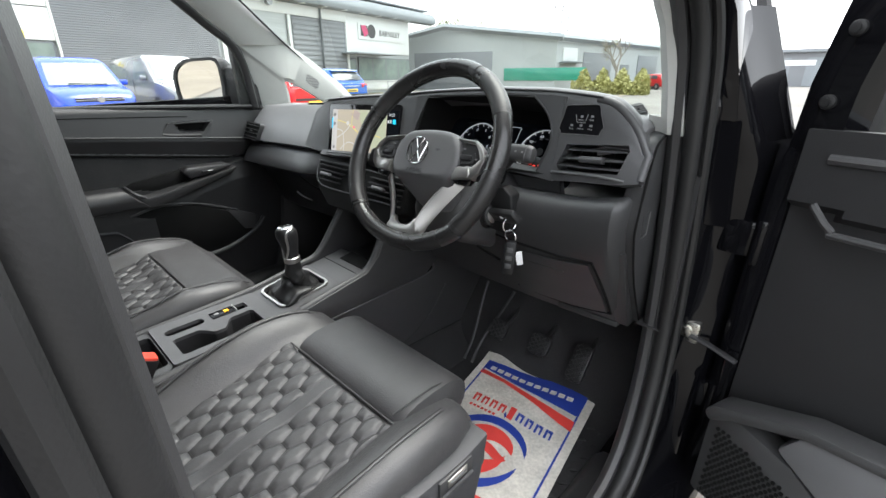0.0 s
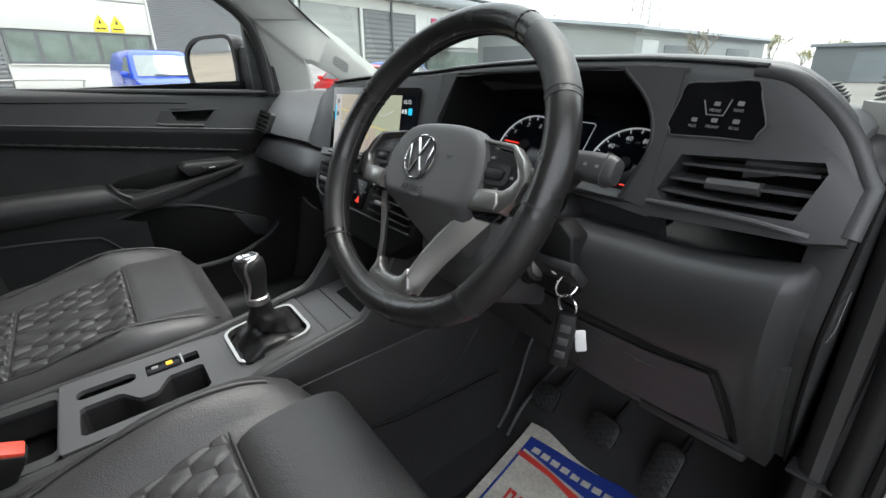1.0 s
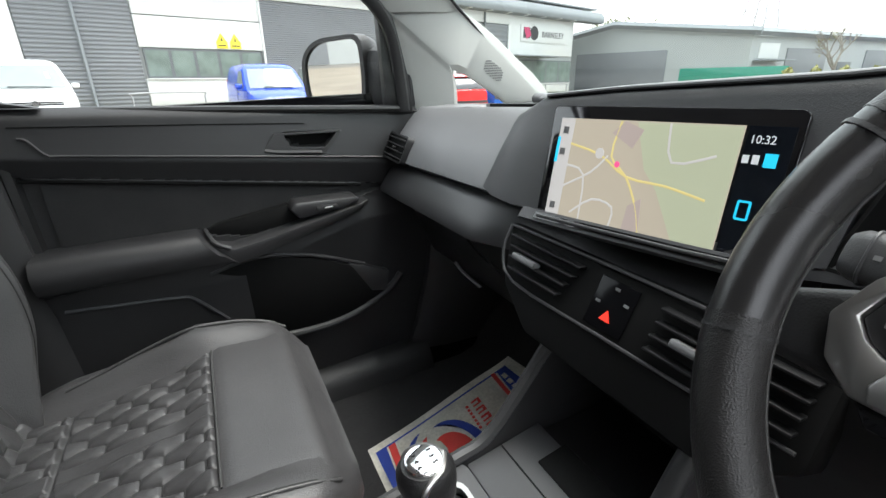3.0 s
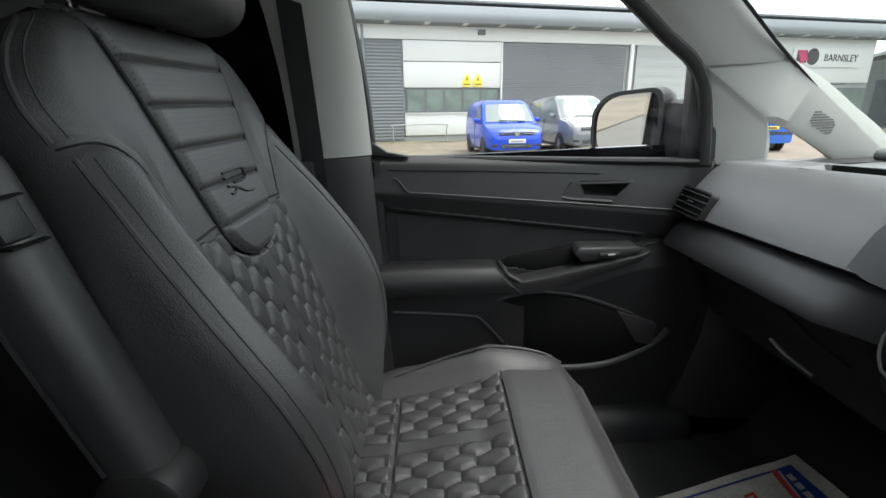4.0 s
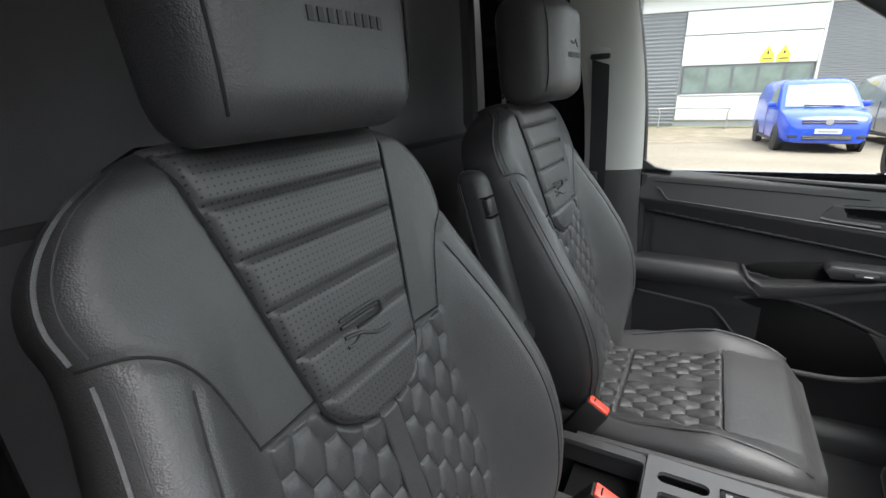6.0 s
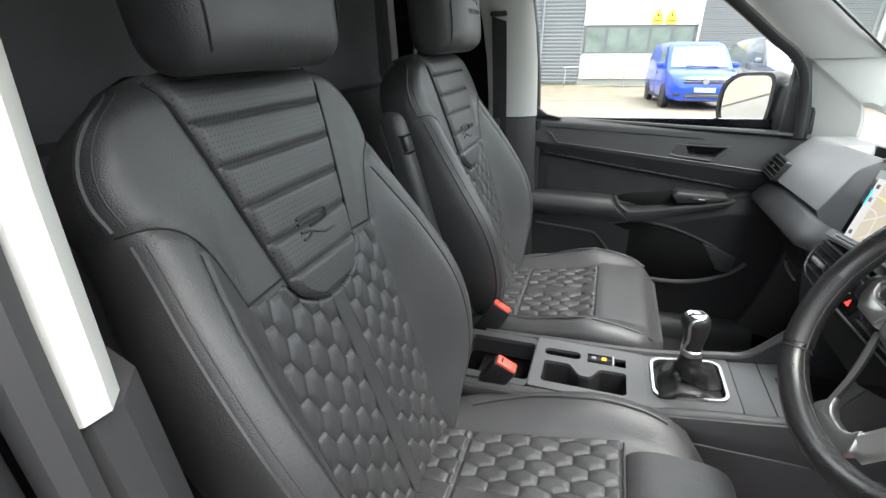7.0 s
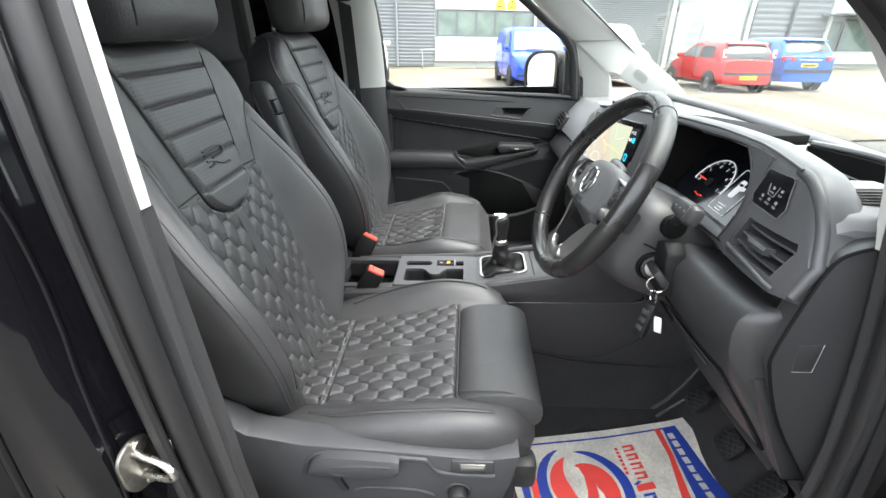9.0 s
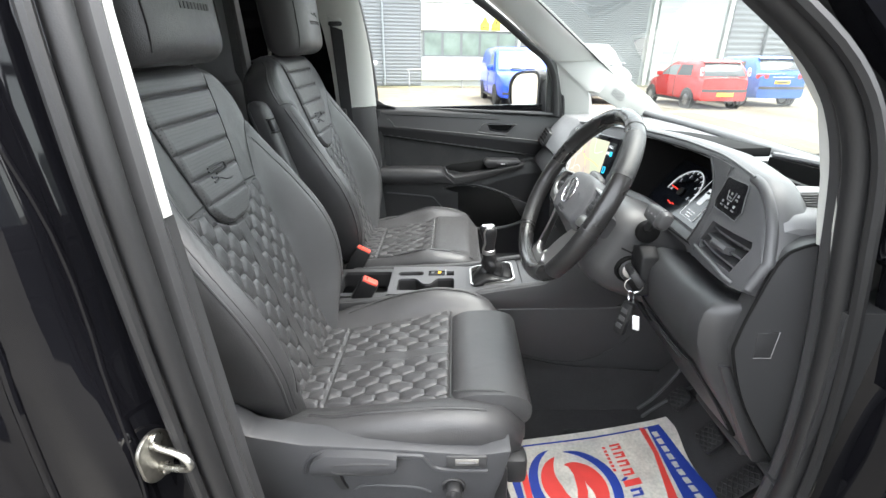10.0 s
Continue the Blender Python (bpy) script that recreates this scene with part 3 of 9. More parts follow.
    for sgn in (-1, 1):
        edge = [back_point(sgn * (tongue_half(s) + 0.002), front_d(0.0, s) + 0.002 - 0.05 * max(0, (s - 0.93) / 0.07) ** 2, s) for s in [0.5515, 0.554, 0.56, 0.575, 0.59, 0.61, 0.63, 0.66, 0.70, 0.75, 0.80, 0.85, 0.90, 0.93, 0.97]]
        put("piping", tube(edge, 0.0022, 6), THREADSHADE)
        def edge_line(inset, lo, hi, n, lift):
            rows = [lerp(lo, hi, i / n) for i in range(n + 1)]
            return [back_point(sgn * (half_width(s_) - inset), front_d(half_width(s_) - inset, s_) + lift - 0.05 * max(0, (s_ - 0.93) / 0.07) ** 2, s_) for s_ in rows]
        put("piping", tube(edge_line(0.007, 0.06, 0.775, 40, 0.001), 0.0028, 6), LEATHER)
        put("stitch_line", tube(edge_line(0.016, 0.06, 0.77, 40, 0.0004), 0.0010, 5), STITCH)
        put("piping", tube(edge_line(0.004, 0.80, 0.972, 16, 0.001), 0.0030, 6), LEATHER)
        put("stitch_line", tube(edge_line(0.012, 0.80, 0.968, 16, 0.0004), 0.0010, 5), STITCH)
        cut = smooth_pts([(a_, s_, 0) for a_, s_ in YOKE[1:]], 6)
        put("yoke_seam", tube([back_point(sgn * q.x, front_d(q.x, q.y) + 0.0006, q.y) for q in cut], 0.0014, 6), THREADSHADE)
        put("band_seam", tube([back_point(sgn * band_x(s_), front_d(band_x(s_), s_) + 0.0006, s_) for s_ in [0.11 + 0.02 * i for i in range(32)]], 0.0013, 6), THREADSHADE)
        top = [(lerp(0.151, tongue_half(0.63) + 0.001, i / 6), 0.6245 + 0.006 * i / 6) for i in range(7)]
        put("yoke_hem", tube([back_point(sgn * a_, front_d(a_, s_) + 0.0015, s_) for a_, s_ in top], 0.0016, 6), THREADSHADE)
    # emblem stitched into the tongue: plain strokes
    strokes = (((-0.034, 0.706), (-0.01, 0.707), (0.026, 0.706), (0.033, 0.697), (0.026, 0.685), (-0.012, 0.684)), ((-0.034, 0.696), (0.0, 0.697), (0.018, 0.696)), ((-0.034, 0.681), (-0.012, 0.676), (0.012, 0.662), (0.036, 0.659)), ((-0.034, 0.667), (-0.022, 0.667), (-0.012, 0.673)))
    for st in strokes:
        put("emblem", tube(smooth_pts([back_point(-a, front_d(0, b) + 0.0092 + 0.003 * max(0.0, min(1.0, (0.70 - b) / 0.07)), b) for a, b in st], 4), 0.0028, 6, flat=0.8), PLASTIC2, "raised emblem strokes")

    # headrest on two posts
    hy, hz = back_axis(1.0)
    hm = Matrix.Translation((0, hy + 0.032, hz + 0.084)) @ Matrix.Rotation(radians(3), 4, "X")

    def head_ring(t):
        z = lerp(-0.106, 0.108, t)
        e = abs(2 * t - 1)
        k = math.sqrt(max(0.0, 1 - max(0.0, (e - 0.55) / 0.452) ** 2.6))
        wid = 0.138 * (0.86 + 0.14 * k) * lerp(0.95, 1.0, min(1, t * 1.6))
        out = []
        for i in range(48):
            a = 2 * math.pi * i / 48
            ca, sa = math.cos(a), math.sin(a)
            px_ = wid * math.copysign(abs(ca) ** 0.5, ca)
            py_ = 0.070 * (0.25 + 0.75 * k) * math.copysign(abs(sa) ** 0.6, sa)
            py_ -= 0.014 * (px_ / 0.14) ** 2
            out.append(hm @ Vector((px_, py_, z)))
        return out
    put("headrest", loft([head_ring(0.5 - 0.5 * math.cos(math.pi * t / 26)) for t in range(27)]), LEATHER)
    for sgn in (-1, 1):
        put("headrest_post", tube([(sgn * 0.0855, hy - 0.036, hz - 0.07), (sgn * 0.0855, hy - 0.030, hz + 0.03)], 0.006, 10), STEEL)
        put("headrest_seam", tube(smooth_pts([hm @ Vector((sgn * 0.115, 0.038, -0.085)), hm @ Vector((sgn * 0.1195, 0.0465, -0.05)), hm @ Vector((sgn * 0.1205, 0.0475, 0.0)), hm @ Vector((sgn * 0.1205, 0.0475, 0.05)), hm @ Vector((sgn * 0.117, 0.038, 0.09))], 4), 0.0016, 6), THREADSHADE)
    for i in range(9):
        put("embroidered_bar", _bar(hm, -0.044 + i * 0.011, -0.014), PLASTIC2)
    put("embroidered_mark", tube([hm @ Vector((-0.024, 0.0698, 0.004)), hm @ Vector((-0.006, 0.0702, 0.018)), hm @ Vector((0.004, 0.0702, 0.009)), hm @ Vector((0.026, 0.0697, 0.013))], 0.0016, 5), PLASTIC2)
    return seat


def _bar(hm, x, z):
    bm = box((x, 0.0698 - 0.014 * (x / 0.14) ** 2, z), (0.006, 0.002, 0.011))
    bm.transform(hm)
    return bm


# ---- van shell ----
van = thing("van_body", "black panel van body with its driver's door open", "van")


def side_x(z, sgn, inset=0.0):
    """Half width of the body at height z."""
    return sgn * (lin1([(0.3, 0.90), (0.6, 0.93), (1.0, 0.935), (1.15, 0.93), (1.45, 0.898), (1.6, 0.85), (1.7, 0.79), (1.8, 0.69)], z) - inset)


zs = [0.28, 0.45, 0.6, 0.8, 1.0, 1.12, 1.2, 1.3, 1.4, 1.5, 1.6, 1.7, 1.76]
# rear quarter panels behind the front doors
for sgn in (1, -1):
    def quarter(u, v, sgn=sgn):
        z = lin1([(i / (len(zs) - 1), q) for i, q in enumerate(zs)], v)
        y = lerp(-0.13, -2.75, u)
        bulge = 0.012 * math.sin(math.pi * min(1, max(0, (z - 0.6) / 0.5)))
        return Vector((side_x(z, sgn) + sgn * bulge, y, z))
    part("side_panel", sheet(quarter, 14, 24, 0.02 * sgn), PAINT, van)
    # door jamb of the B pillar
    jamb_plan = [(0.80, 0.03), (0.81, 0.026), (0.815, 0.012), (0.818, -0.006), (0.842, -0.026), (0.868, -0.034), (0.884, -0.05), (0.892, -0.085), (0.905, -0.105), (0.926, -0.112), (0.938, -0.125), (0.94, -0.16)]

    def jamb(u, v, sgn=sgn):
        z = lin1([(i / (len(zs) - 1), q) for i, q in enumerate(zs)], u)
        k = v * (len(jamb_plan) - 1)
        i = min(int(k), len(jamb_plan) - 2)
        px_, py_ = [lerp(jamb_plan[i][c], jamb_plan[i + 1][c], k - i) for c in (0, 1)]
        lean = (side_x(z, 1) - 0.935) * (1.0 if z > 1.1 else 0.0)
        swell = 0.022 * math.exp(-((z - 0.93) / 0.14) ** 2) * max(0, 1 - abs(v - 0.45) * 3.2)
        return Vector((sgn * (px_ + lean * 0.92 + swell * 0.5), py_ + swell - max(0, z - 1.25) * 0.10, z))
    part("door_jamb", sheet(jamb, 48, 44, 0.004 * sgn), PAINT, van, "gloss black painted jamb")
    for vv, r_ in ((0.16, 0.004), (0.42, 0.0035), (0.70, 0.005)):
        part("jamb_crease", tube([jamb(0.05 + 0.9 * i / 30, vv + 0.05 * math.sin(i * 0.35)) for i in range(31)], r_, 8), PAINT, van)
    part("jamb_plate", sheet(lambda u, v: jamb(lerp(0.20, 0.33, u), lerp(0.18, 0.38, v)) + Vector((sgn * 0.004, 0.004, 0)), 6, 6), PAINT, van)


def roof(u, v):
    x = lerp(-0.66, 0.66, u)
    y = lerp(0.42, -2.75, v)
    return Vector((x, y, 1.80 + 0.035 * (1 - (x / 0.66) ** 2) - 0.05 * max(0, 1 - v * 6) ** 2))


part("roof", sheet(roof, 14, 20, 0.01), PAINT, van)


def roof_in(u, v):
    x = lerp(-0.64, 0.64, u)
    y = lerp(0.46, -0.5, v)
    return Vector((x, y, 1.735 + 0.02 * (1 - (x / 0.64) ** 2) - 0.07 * max(0, 1 - v * 5) ** 2))


ceiling = tagged(mesh_ob("ceiling", sheet(roof_in, 14, 12, -0.01), HEADLINER), "pale grey fabric headliner over the cab", "headliner", kind="structure")
part("rear_doors", box((0, -2.76, 1.03), (1.7, 0.04, 1.5), 0.03), PAINT, van)


def bonnet(u, v):
    x = lerp(-0.74, 0.74, u)
    y = lerp(1.33, 1.95, v)
    return Vector((x * (1 - 0.12 * v), y, 1.01 + 0.03 * (1 - (x / 0.74) ** 2) - 0.22 * v ** 2.2))


part("bonnet", sheet(bonnet, 16, 12, 0.015), PAINT, van)
part("front_end", loft([[Vector((x, y, z)) for x, z in rrect(w, h, 0.12, 5, (0, zc))] for y, w, h, zc in ((1.3, 1.7, 0.72, 0.68), (1.75, 1.66, 0.62, 0.6), (1.95, 1.5, 0.5, 0.55))]), PAINT, van)
for sgn in (1, -1):
    part("front_wing", sheet(lambda u, v, sgn=sgn: Vector((side_x(lerp(0.4, 1.06, v), sgn) - sgn * 0.06 * u, lerp(1.02, 1.75, u), lerp(0.4, 1.06, v) - 0.12 * u * v)), 10, 10, 0.02 * sgn), PAINT, van)
    for wy in (1.48, -1.27):
        wheel = new("wheel")
        wheel.parent = van
        wheel.location = (sgn * 0.80, wy, 0.32)
        tyre = [[Vector((px_, r * math.cos(a), r * math.sin(a))) for px_, r in ((-0.1, 0.215), (-0.1, 0.29), (-0.075, 0.32), (0.075, 0.32), (0.1, 0.29), (0.1, 0.215))] for a in [2 * math.pi * k / 32 for k in range(32)]]
        part("tyre", loft(tyre, closed=True), RUBBER, wheel)
        part("rim", join(cyl((0, 0, 0), 0.22, 0.12, "x", 32), *[box((sgn * 0.075, 0, 0), (0.02, 0.05, 0.4), 0.008, m=Matrix.Rotation(radians(36 * k), 4, "X")) for k in range(5)]), SATIN, wheel)

# sills, floor
for sgn in (1, -1):
    part("sill", loft([[Vector((sgn * x, y, z)) for x, z in ((0.72, 0.30), (0.72, 0.405), (0.80, 0.425), (0.85, 0.42), (0.90, 0.40), (0.925, 0.36), (0.92, 0.28))] for y in (-0.14, 0.1, 0.4, 0.7, 0.98, 1.1)]), PAINT, van)
    part("sill_cover", loft([[Vector((sgn * x, y, z)) for x, z in ((0.70, 0.365), (0.715, 0.405), (0.735, 0.428), (0.775, 0.438), (0.80, 0.434), (0.80, 0.42), (0.72, 0.36))] for y in (-0.1, 0.1, 0.4, 0.7, 0.86)]), PLASTIC2, van)

floor = single("floor", sheet(lambda u, v: Vector((lerp(-0.76, 0.76, u), lerp(-0.5, 1.33, v), 0.36 + 0.0015 * math.sin(u * 60) * math.sin(v * 47) + (max(0.0, lerp(-0.5, 1.33, v) - 1.0) * 1.25))), 40, 40, -0.01),
               CARPET, "black carpeted cab floor and footwell", "floor", kind="structure")
single("firewall", sheet(lambda u, v: Vector((lerp(-0.78, 0.78, u), 1.30 - 0.03 * v, lerp(0.6, 1.1, v))), 4, 4, 0.02), CARPET, "black lined bulkhead ahead of the footwell", "bulkhead", kind="structure")
# heel pad and footwell trim strip
single("heel_pad", join(box((0.50, 0.82, 0.366), (0.42, 0.40, 0.008), 0.003), *[box((0.33 + 0.03 * i, 0.66 + 0.05 * j, 0.371), (0.018, 0.006, 0.003), 0.001, m=Matrix.Rotation(radians(35), 4, "Z")) for i in range(13) for j in range(8)]), PLASTIC2,
       "ribbed black rubber heel pad on the carpet", "heel pad")
for x_ in (0.0, 0.032):
    single("floor_strip", tube(smooth_pts([(0.215 + x_, 0.955, 0.372), (0.205 + x_, 1.0, 0.405), (0.192 + x_ * 1.6, 1.045, 0.455), (0.178 + x_ * 2.6, 1.085, 0.51), (0.175 + x_ * 3.4, 1.12, 0.58)], 5), 0.005, 8), PLASTIC, "black plastic ridge beside the footwell", "trim", kind="structure")

# bulkhead behind the seats
bulk = thing("bulkhead", "dark lined steel bulkhead behind the seats", "bulkhead", kind="structure")


def bulk_fn(u, v):
    x, z = lerp(-0.78, 0.78, u), lerp(0.36, 1.74, v)
    return Vector((x * (1 - 0.12 * max(0, v - 0.6)), -0.47 - 0.015 * (1 if z > 1.28 else 0) + 0.006 * math.sin(x * 7) * math.sin(z * 5), z))


part("lining", sheet(bulk_fn, 30, 30, 0.02), FELT, bulk)
part("ledge", tube([(-0.74, -0.462, 1.285), (0.74, -0.462, 1.285)], 0.012, 8, flat=1.6), PLASTIC, bulk)
part("ledge", tube([(-0.74, -0.464, 1.245), (0.74, -0.464, 1.245)], 0.008, 8), PLASTIC, bulk)
part("hatch", box((-0.16, -0.458, 1.14), (0.16, 0.02, 0.16), 0.012), PLASTIC, bulk)
for sgn in (1, -1):
    part("upright", loft([[Vector((sgn * (0.60 + dx), -0.468 + dy, z)) for dx, dy in ((0, 0), (0.02, 0.03), (0.05, 0.035), (0.09, 0.0))] for z in (0.4, 0.8, 1.2, 1.5, 1.72)]), PLASTIC2, bulk)

# pillars inside, both sides
for sgn in (1, -1):
    # lower B pillar cover
    low = [(0.36, 0.80, 0.085), (0.5, 0.795, 0.07), (0.8, 0.786, 0.052), (1.0, 0.782, 0.046), (1.10, 0.782, 0.044), (1.165 if sgn < 0 else 1.226, 0.784, 0.042)]
    part("b_pillar_lower_cover", loft([[Vector((sgn * (x + dx), y + dy, z)) for dx, dy in ((0.0, 0.0), (-0.012, 0.012), (-0.03, 0.012), (-0.055, -0.01), (-0.065, -0.05), (-0.06, -0.16), (-0.02, -0.2), (0.0, -0.15))] for z, x, y in low]), FASCIADARK, van, "dark grained plastic cover")
    up = [(1.167 if sgn < 0 else 1.228, 0.784, 0.042), (1.25, 0.782, 0.041), (1.35, 0.775, 0.038), (1.45, 0.762, 0.03), (1.55, 0.735, 0.018), (1.66, 0.69, 0.002), (1.74, 0.65, -0.01)]
    part("b_pillar_upper_cover", loft([[Vector((sgn * (x + dx), y + dy, z)) for dx, dy in ((0.0, 0.0), (-0.008, 0.014), (-0.022, 0.016), (-0.035, 0.004), (-0.05, -0.03), (-0.058, -0.07), (-0.05, -0.15), (0.0, -0.13))] for z, x, y in up]), CREAM, van, "light grey plastic pillar trim")
    # A pillar cover: wide at the foot, narrowing up to the roof
    ap = [(1.19, 0.872, 1.178, 0.728), (1.25, 0.862, 1.10, 0.722), (1.33, 0.842, 1.005, 0.71), (1.40, 0.795, 0.925, 0.695), (1.48, 0.72, 0.83, 0.675), (1.56, 0.615, 0.735, 0.65), (1.64, 0.49, 0.63, 0.62), (1.72, 0.35, 0.53, 0.585)]

    def cover(rows, nm, lab=""):
        rings = []
        for z, yb, yf, x in rows:
            rings.append([Vector((sgn * xx, yy, z)) for xx, yy in ((x + 0.03, yb - 0.012), (x + 0.005, yb - 0.014), (x - 0.012, yb + 0.006), (x - 0.028, lerp(yb, yf, 0.4)), (x - 0.04, lerp(yb, yf, 0.8)), (x - 0.04, yf), (x + 0.0, yf + 0.012), (x + 0.04, lerp(yb, yf, 0.5)))])
        part(nm, loft(rings), CREAM, van, lab)
    if sgn > 0:
        cover(ap, "a_pillar_cover", "light grey plastic pillar trim")
        cover([(1.165, 0.878, 0.905, 0.731), (1.192, 0.872, 0.905, 0.728)], "a_pillar_leg")
        cover([(1.10, 1.04, 1.27, 0.70), (1.192, 0.925, 1.176, 0.72)], "a_pillar_leg")
        tw = Vector((0.676, 1.055, 1.182))
    else:
        cover([(1.325, 0.842, 1.025, 0.841), (1.33, 0.838, 1.018, 0.84), (1.36, 0.806, 0.983, 0.836), (1.40, 0.758, 0.935, 0.83), (1.48, 0.665, 0.84, 0.81), (1.56, 0.56, 0.735, 0.78), (1.64, 0.44, 0.63, 0.735), (1.72, 0.32, 0.53, 0.68)], "a_pillar_cover", "light grey plastic pillar trim")
        rear_e = [(0.897, 1.09), (0.885, 1.185), (0.871, 1.252), (0.858, 1.300), (0.838, 1.332)]
        front_e = [(1.012, 1.335), (1.114, 1.275), (1.195, 1.215), (1.265, 1.164), (1.34, 1.09)]
        hole_r = [(1.012, 1.075), (1.012, 1.105), (1.011, 1.135), (1.006, 1.165), (0.998, 1.190)]
        hole_f = [(1.006, 1.190), (1.030, 1.181), (1.072, 1.158), (1.12, 1.128), (1.20, 1.075)]

        def chains(a, b):
            return [(q.x, q.y) for q in smooth_pts([(y_, z_, 0) for y_, z_ in a], 4)] + [(q.x, q.y) for q in smooth_pts([(y_, z_, 0) for y_, z_ in b], 4)]

        def in_x(y_, z_):
            yb = lin1([(1.09, 0.897), (1.185, 0.885), (1.252, 0.871), (1.30, 0.858), (1.34, 0.83)], z_)
            return -(0.846 - 0.05 * max(0.0, min(1.0, (y_ - yb) / 0.16)) ** 0.7)
        ol, hl_ = chains(rear_e, front_e), chains(hole_r, hole_f)
        part("a_pillar_foot", loft([[Vector((-0.885, y_, z_)) for y_, z_ in ol], [Vector((in_x(y_, z_) - 0.004, y_, z_)) for y_, z_ in ol], [Vector((in_x(lerp(y_, c_, 0.1), z_), lerp(y_, c_, 0.1), lerp(z_, d_, 0.1))) for (y_, z_), (c_, d_) in zip(ol, hl_)],
                                      [Vector((in_x(lerp(y_, c_, 0.9), z_), lerp(y_, c_, 0.9), lerp(z_, d_, 0.9))) for (y_, z_), (c_, d_) in zip(ol, hl_)], [Vector((in_x(y_, z_) - 0.006, y_, z_)) for y_, z_ in hl_], [Vector((in_x(y_, z_) - 0.022, lerp(y_, 1.05, -0.06), lerp(z_, 1.15, -0.06))) for y_, z_ in hl_]], caps=False), CREAM, van, "light grey plastic pillar foot round the quarter light")
        tw = Vector((-0.795, 1.116, 1.186))
    for i in range(-4, 5):
        for j in range(-4, 5):
            if i * i + j * j < 18:
                part("tweeter_hole", cyl(tw + Vector((0, 0.0062 * i - 0.004 * j, 0.0062 * j)), 0.0019, 0.004, "x", 6), DIM, van)
    # outer skin of the A pillar
    ao = [(1.285, 0.905, 1.045, 0.90), (1.30, 0.90, 1.03, 0.898), (1.35, 0.87, 0.975, 0.89), (1.45, 0.77, 0.86, 0.865), (1.56, 0.63, 0.725, 0.825), (1.66, 0.48, 0.59, 0.77), (1.76, 0.33, 0.45, 0.70)]

    def skin_of(rows):
        part("a_pillar", loft([[Vector((sgn * xx, yy, z)) for xx, yy in ((x - 0.05, yb - 0.005), (x, yb + 0.005), (x + 0.008, lerp(yb, yf, 0.4)), (x - 0.02, yf), (x - 0.05, yf + 0.01), (x - 0.05, yb + 0.01))] for z, yb, yf, x in rows]), PAINT, van)
    if sgn > 0:
        ao = [(1.19, 0.915, 1.22, 0.822), (1.25, 0.905, 1.14, 0.814), (1.35, 0.87, 1.02, 0.796), (1.45, 0.78, 0.89, 0.768), (1.56, 0.645, 0.755, 0.735), (1.66, 0.49, 0.61, 0.69), (1.76, 0.33, 0.47, 0.63)]
    skin_of(ao)
    if sgn > 0:
        skin_of([(1.0, 0.94, 0.955, 0.84), (1.19, 0.918, 0.93, 0.822)])
        skin_of([(1.0, 1.20, 1.42, 0.85), (1.10, 1.06, 1.33, 0.85), (1.19, 0.95, 1.21, 0.84)])
        leg_skins = []
    else:
        leg_skins = [([(1.0, 0.93, 0.945, 0.915), (1.285, 0.90, 0.92, 0.90)]), ([(1.0, 1.33, 1.40, 0.915), (1.10, 1.22, 1.29, 0.91), (1.18, 1.17, 1.20, 0.905), (1.285, 1.03, 1.06, 0.90)])]
    for leg_rows in leg_skins:
        skin_of(leg_rows)
    # rubber door seal right round the opening
    loop = [(0.818, 0.07, 0.45), (0.822, 0.052, 0.7), (0.822, 0.044, 0.95), (0.82, 0.041, 1.15), (0.812, 0.037, 1.33), (0.785, 0.025, 1.5), (0.72, 0.0, 1.65), (0.67, 0.06, 1.705), (0.66, 0.25, 1.70), (0.675, 0.42, 1.655),
            (0.705, 0.58, 1.565), (0.735, 0.70, 1.47), (0.757, 0.795, 1.385), (0.768, 0.843, 1.30), (0.775, 0.868, 1.18), (0.782, 0.895, 1.0), (0.79, 0.905, 0.8), (0.80, 0.875, 0.62), (0.808, 0.80, 0.49), (0.81, 0.68, 0.445), (0.81, 0.4, 0.44), (0.808, 0.16, 0.44)]
    if sgn < 0:
        loop = [(a + (0.03 if c > 1.2 else 0.0), b - (0.012 if b > 0.3 and c > 1.2 else 0.0), c) for a, b, c in loop]
    lp = [Vector((sgn * a, b, c)) for a, b, c in loop]
    if sgn > 0:
        part("door_seal", tube(smooth_pts(lp, 5, True), 0.015, 10, True), RUBBER, van, "black rubber door seal")
    lp2 = [Vector((sgn * (a - 0.03), b + (0.006 if b > 0.5 else 0.006), c)) for a, b, c in loop]
    if sgn > 0:
        part("seal_carrier", tube(smooth_pts(lp2, 5, True), 0.013, 8, True, flat=1.3), FASCIADARK, van)
    lp3 = [Vector((sgn * (a + 0.022), b + (0.004 if b > 0.5 else -0.012), c)) for a, b, c in loop]
    if sgn > 0:
        part("outer_seal", tube(smooth_pts(lp3, 5, True), 0.008, 8, True), RUBBER, van)
    # roof rail
    part("roof_rail", loft([[Vector((sgn * (0.66 + dx), y, 1.75 + dz)) for dx, dz in ((0.0, 0.045), (0.03, 0.02), (0.035, -0.03), (0.0, -0.05), (-0.03, -0.02))] for y in (0.35, 0.0, -0.6, -1.5, -2.74)]), PAINT, van)
    # front hinge jamb
    def hinge_face(u, v, sgn=sgn):
        z = lerp(0.36, 1.36, u)
        x = lin1([(0, 0.79), (0.3, 0.815), (0.6, 0.86), (1, 0.90)], v) - max(0, z - 1.12) * 0.35
        y = lin1([(0, 0.93), (0.3, 0.955), (0.6, 0.97), (1, 1.06)], v) - 0.02 * math.sin(u * 9) * math.sin(math.pi * max(0.0, min(1.0, (v - 0.1) / 0.8))) ** 2 - max(0, z - 1.12) * 0.25
        return Vector((sgn * x, y, z))
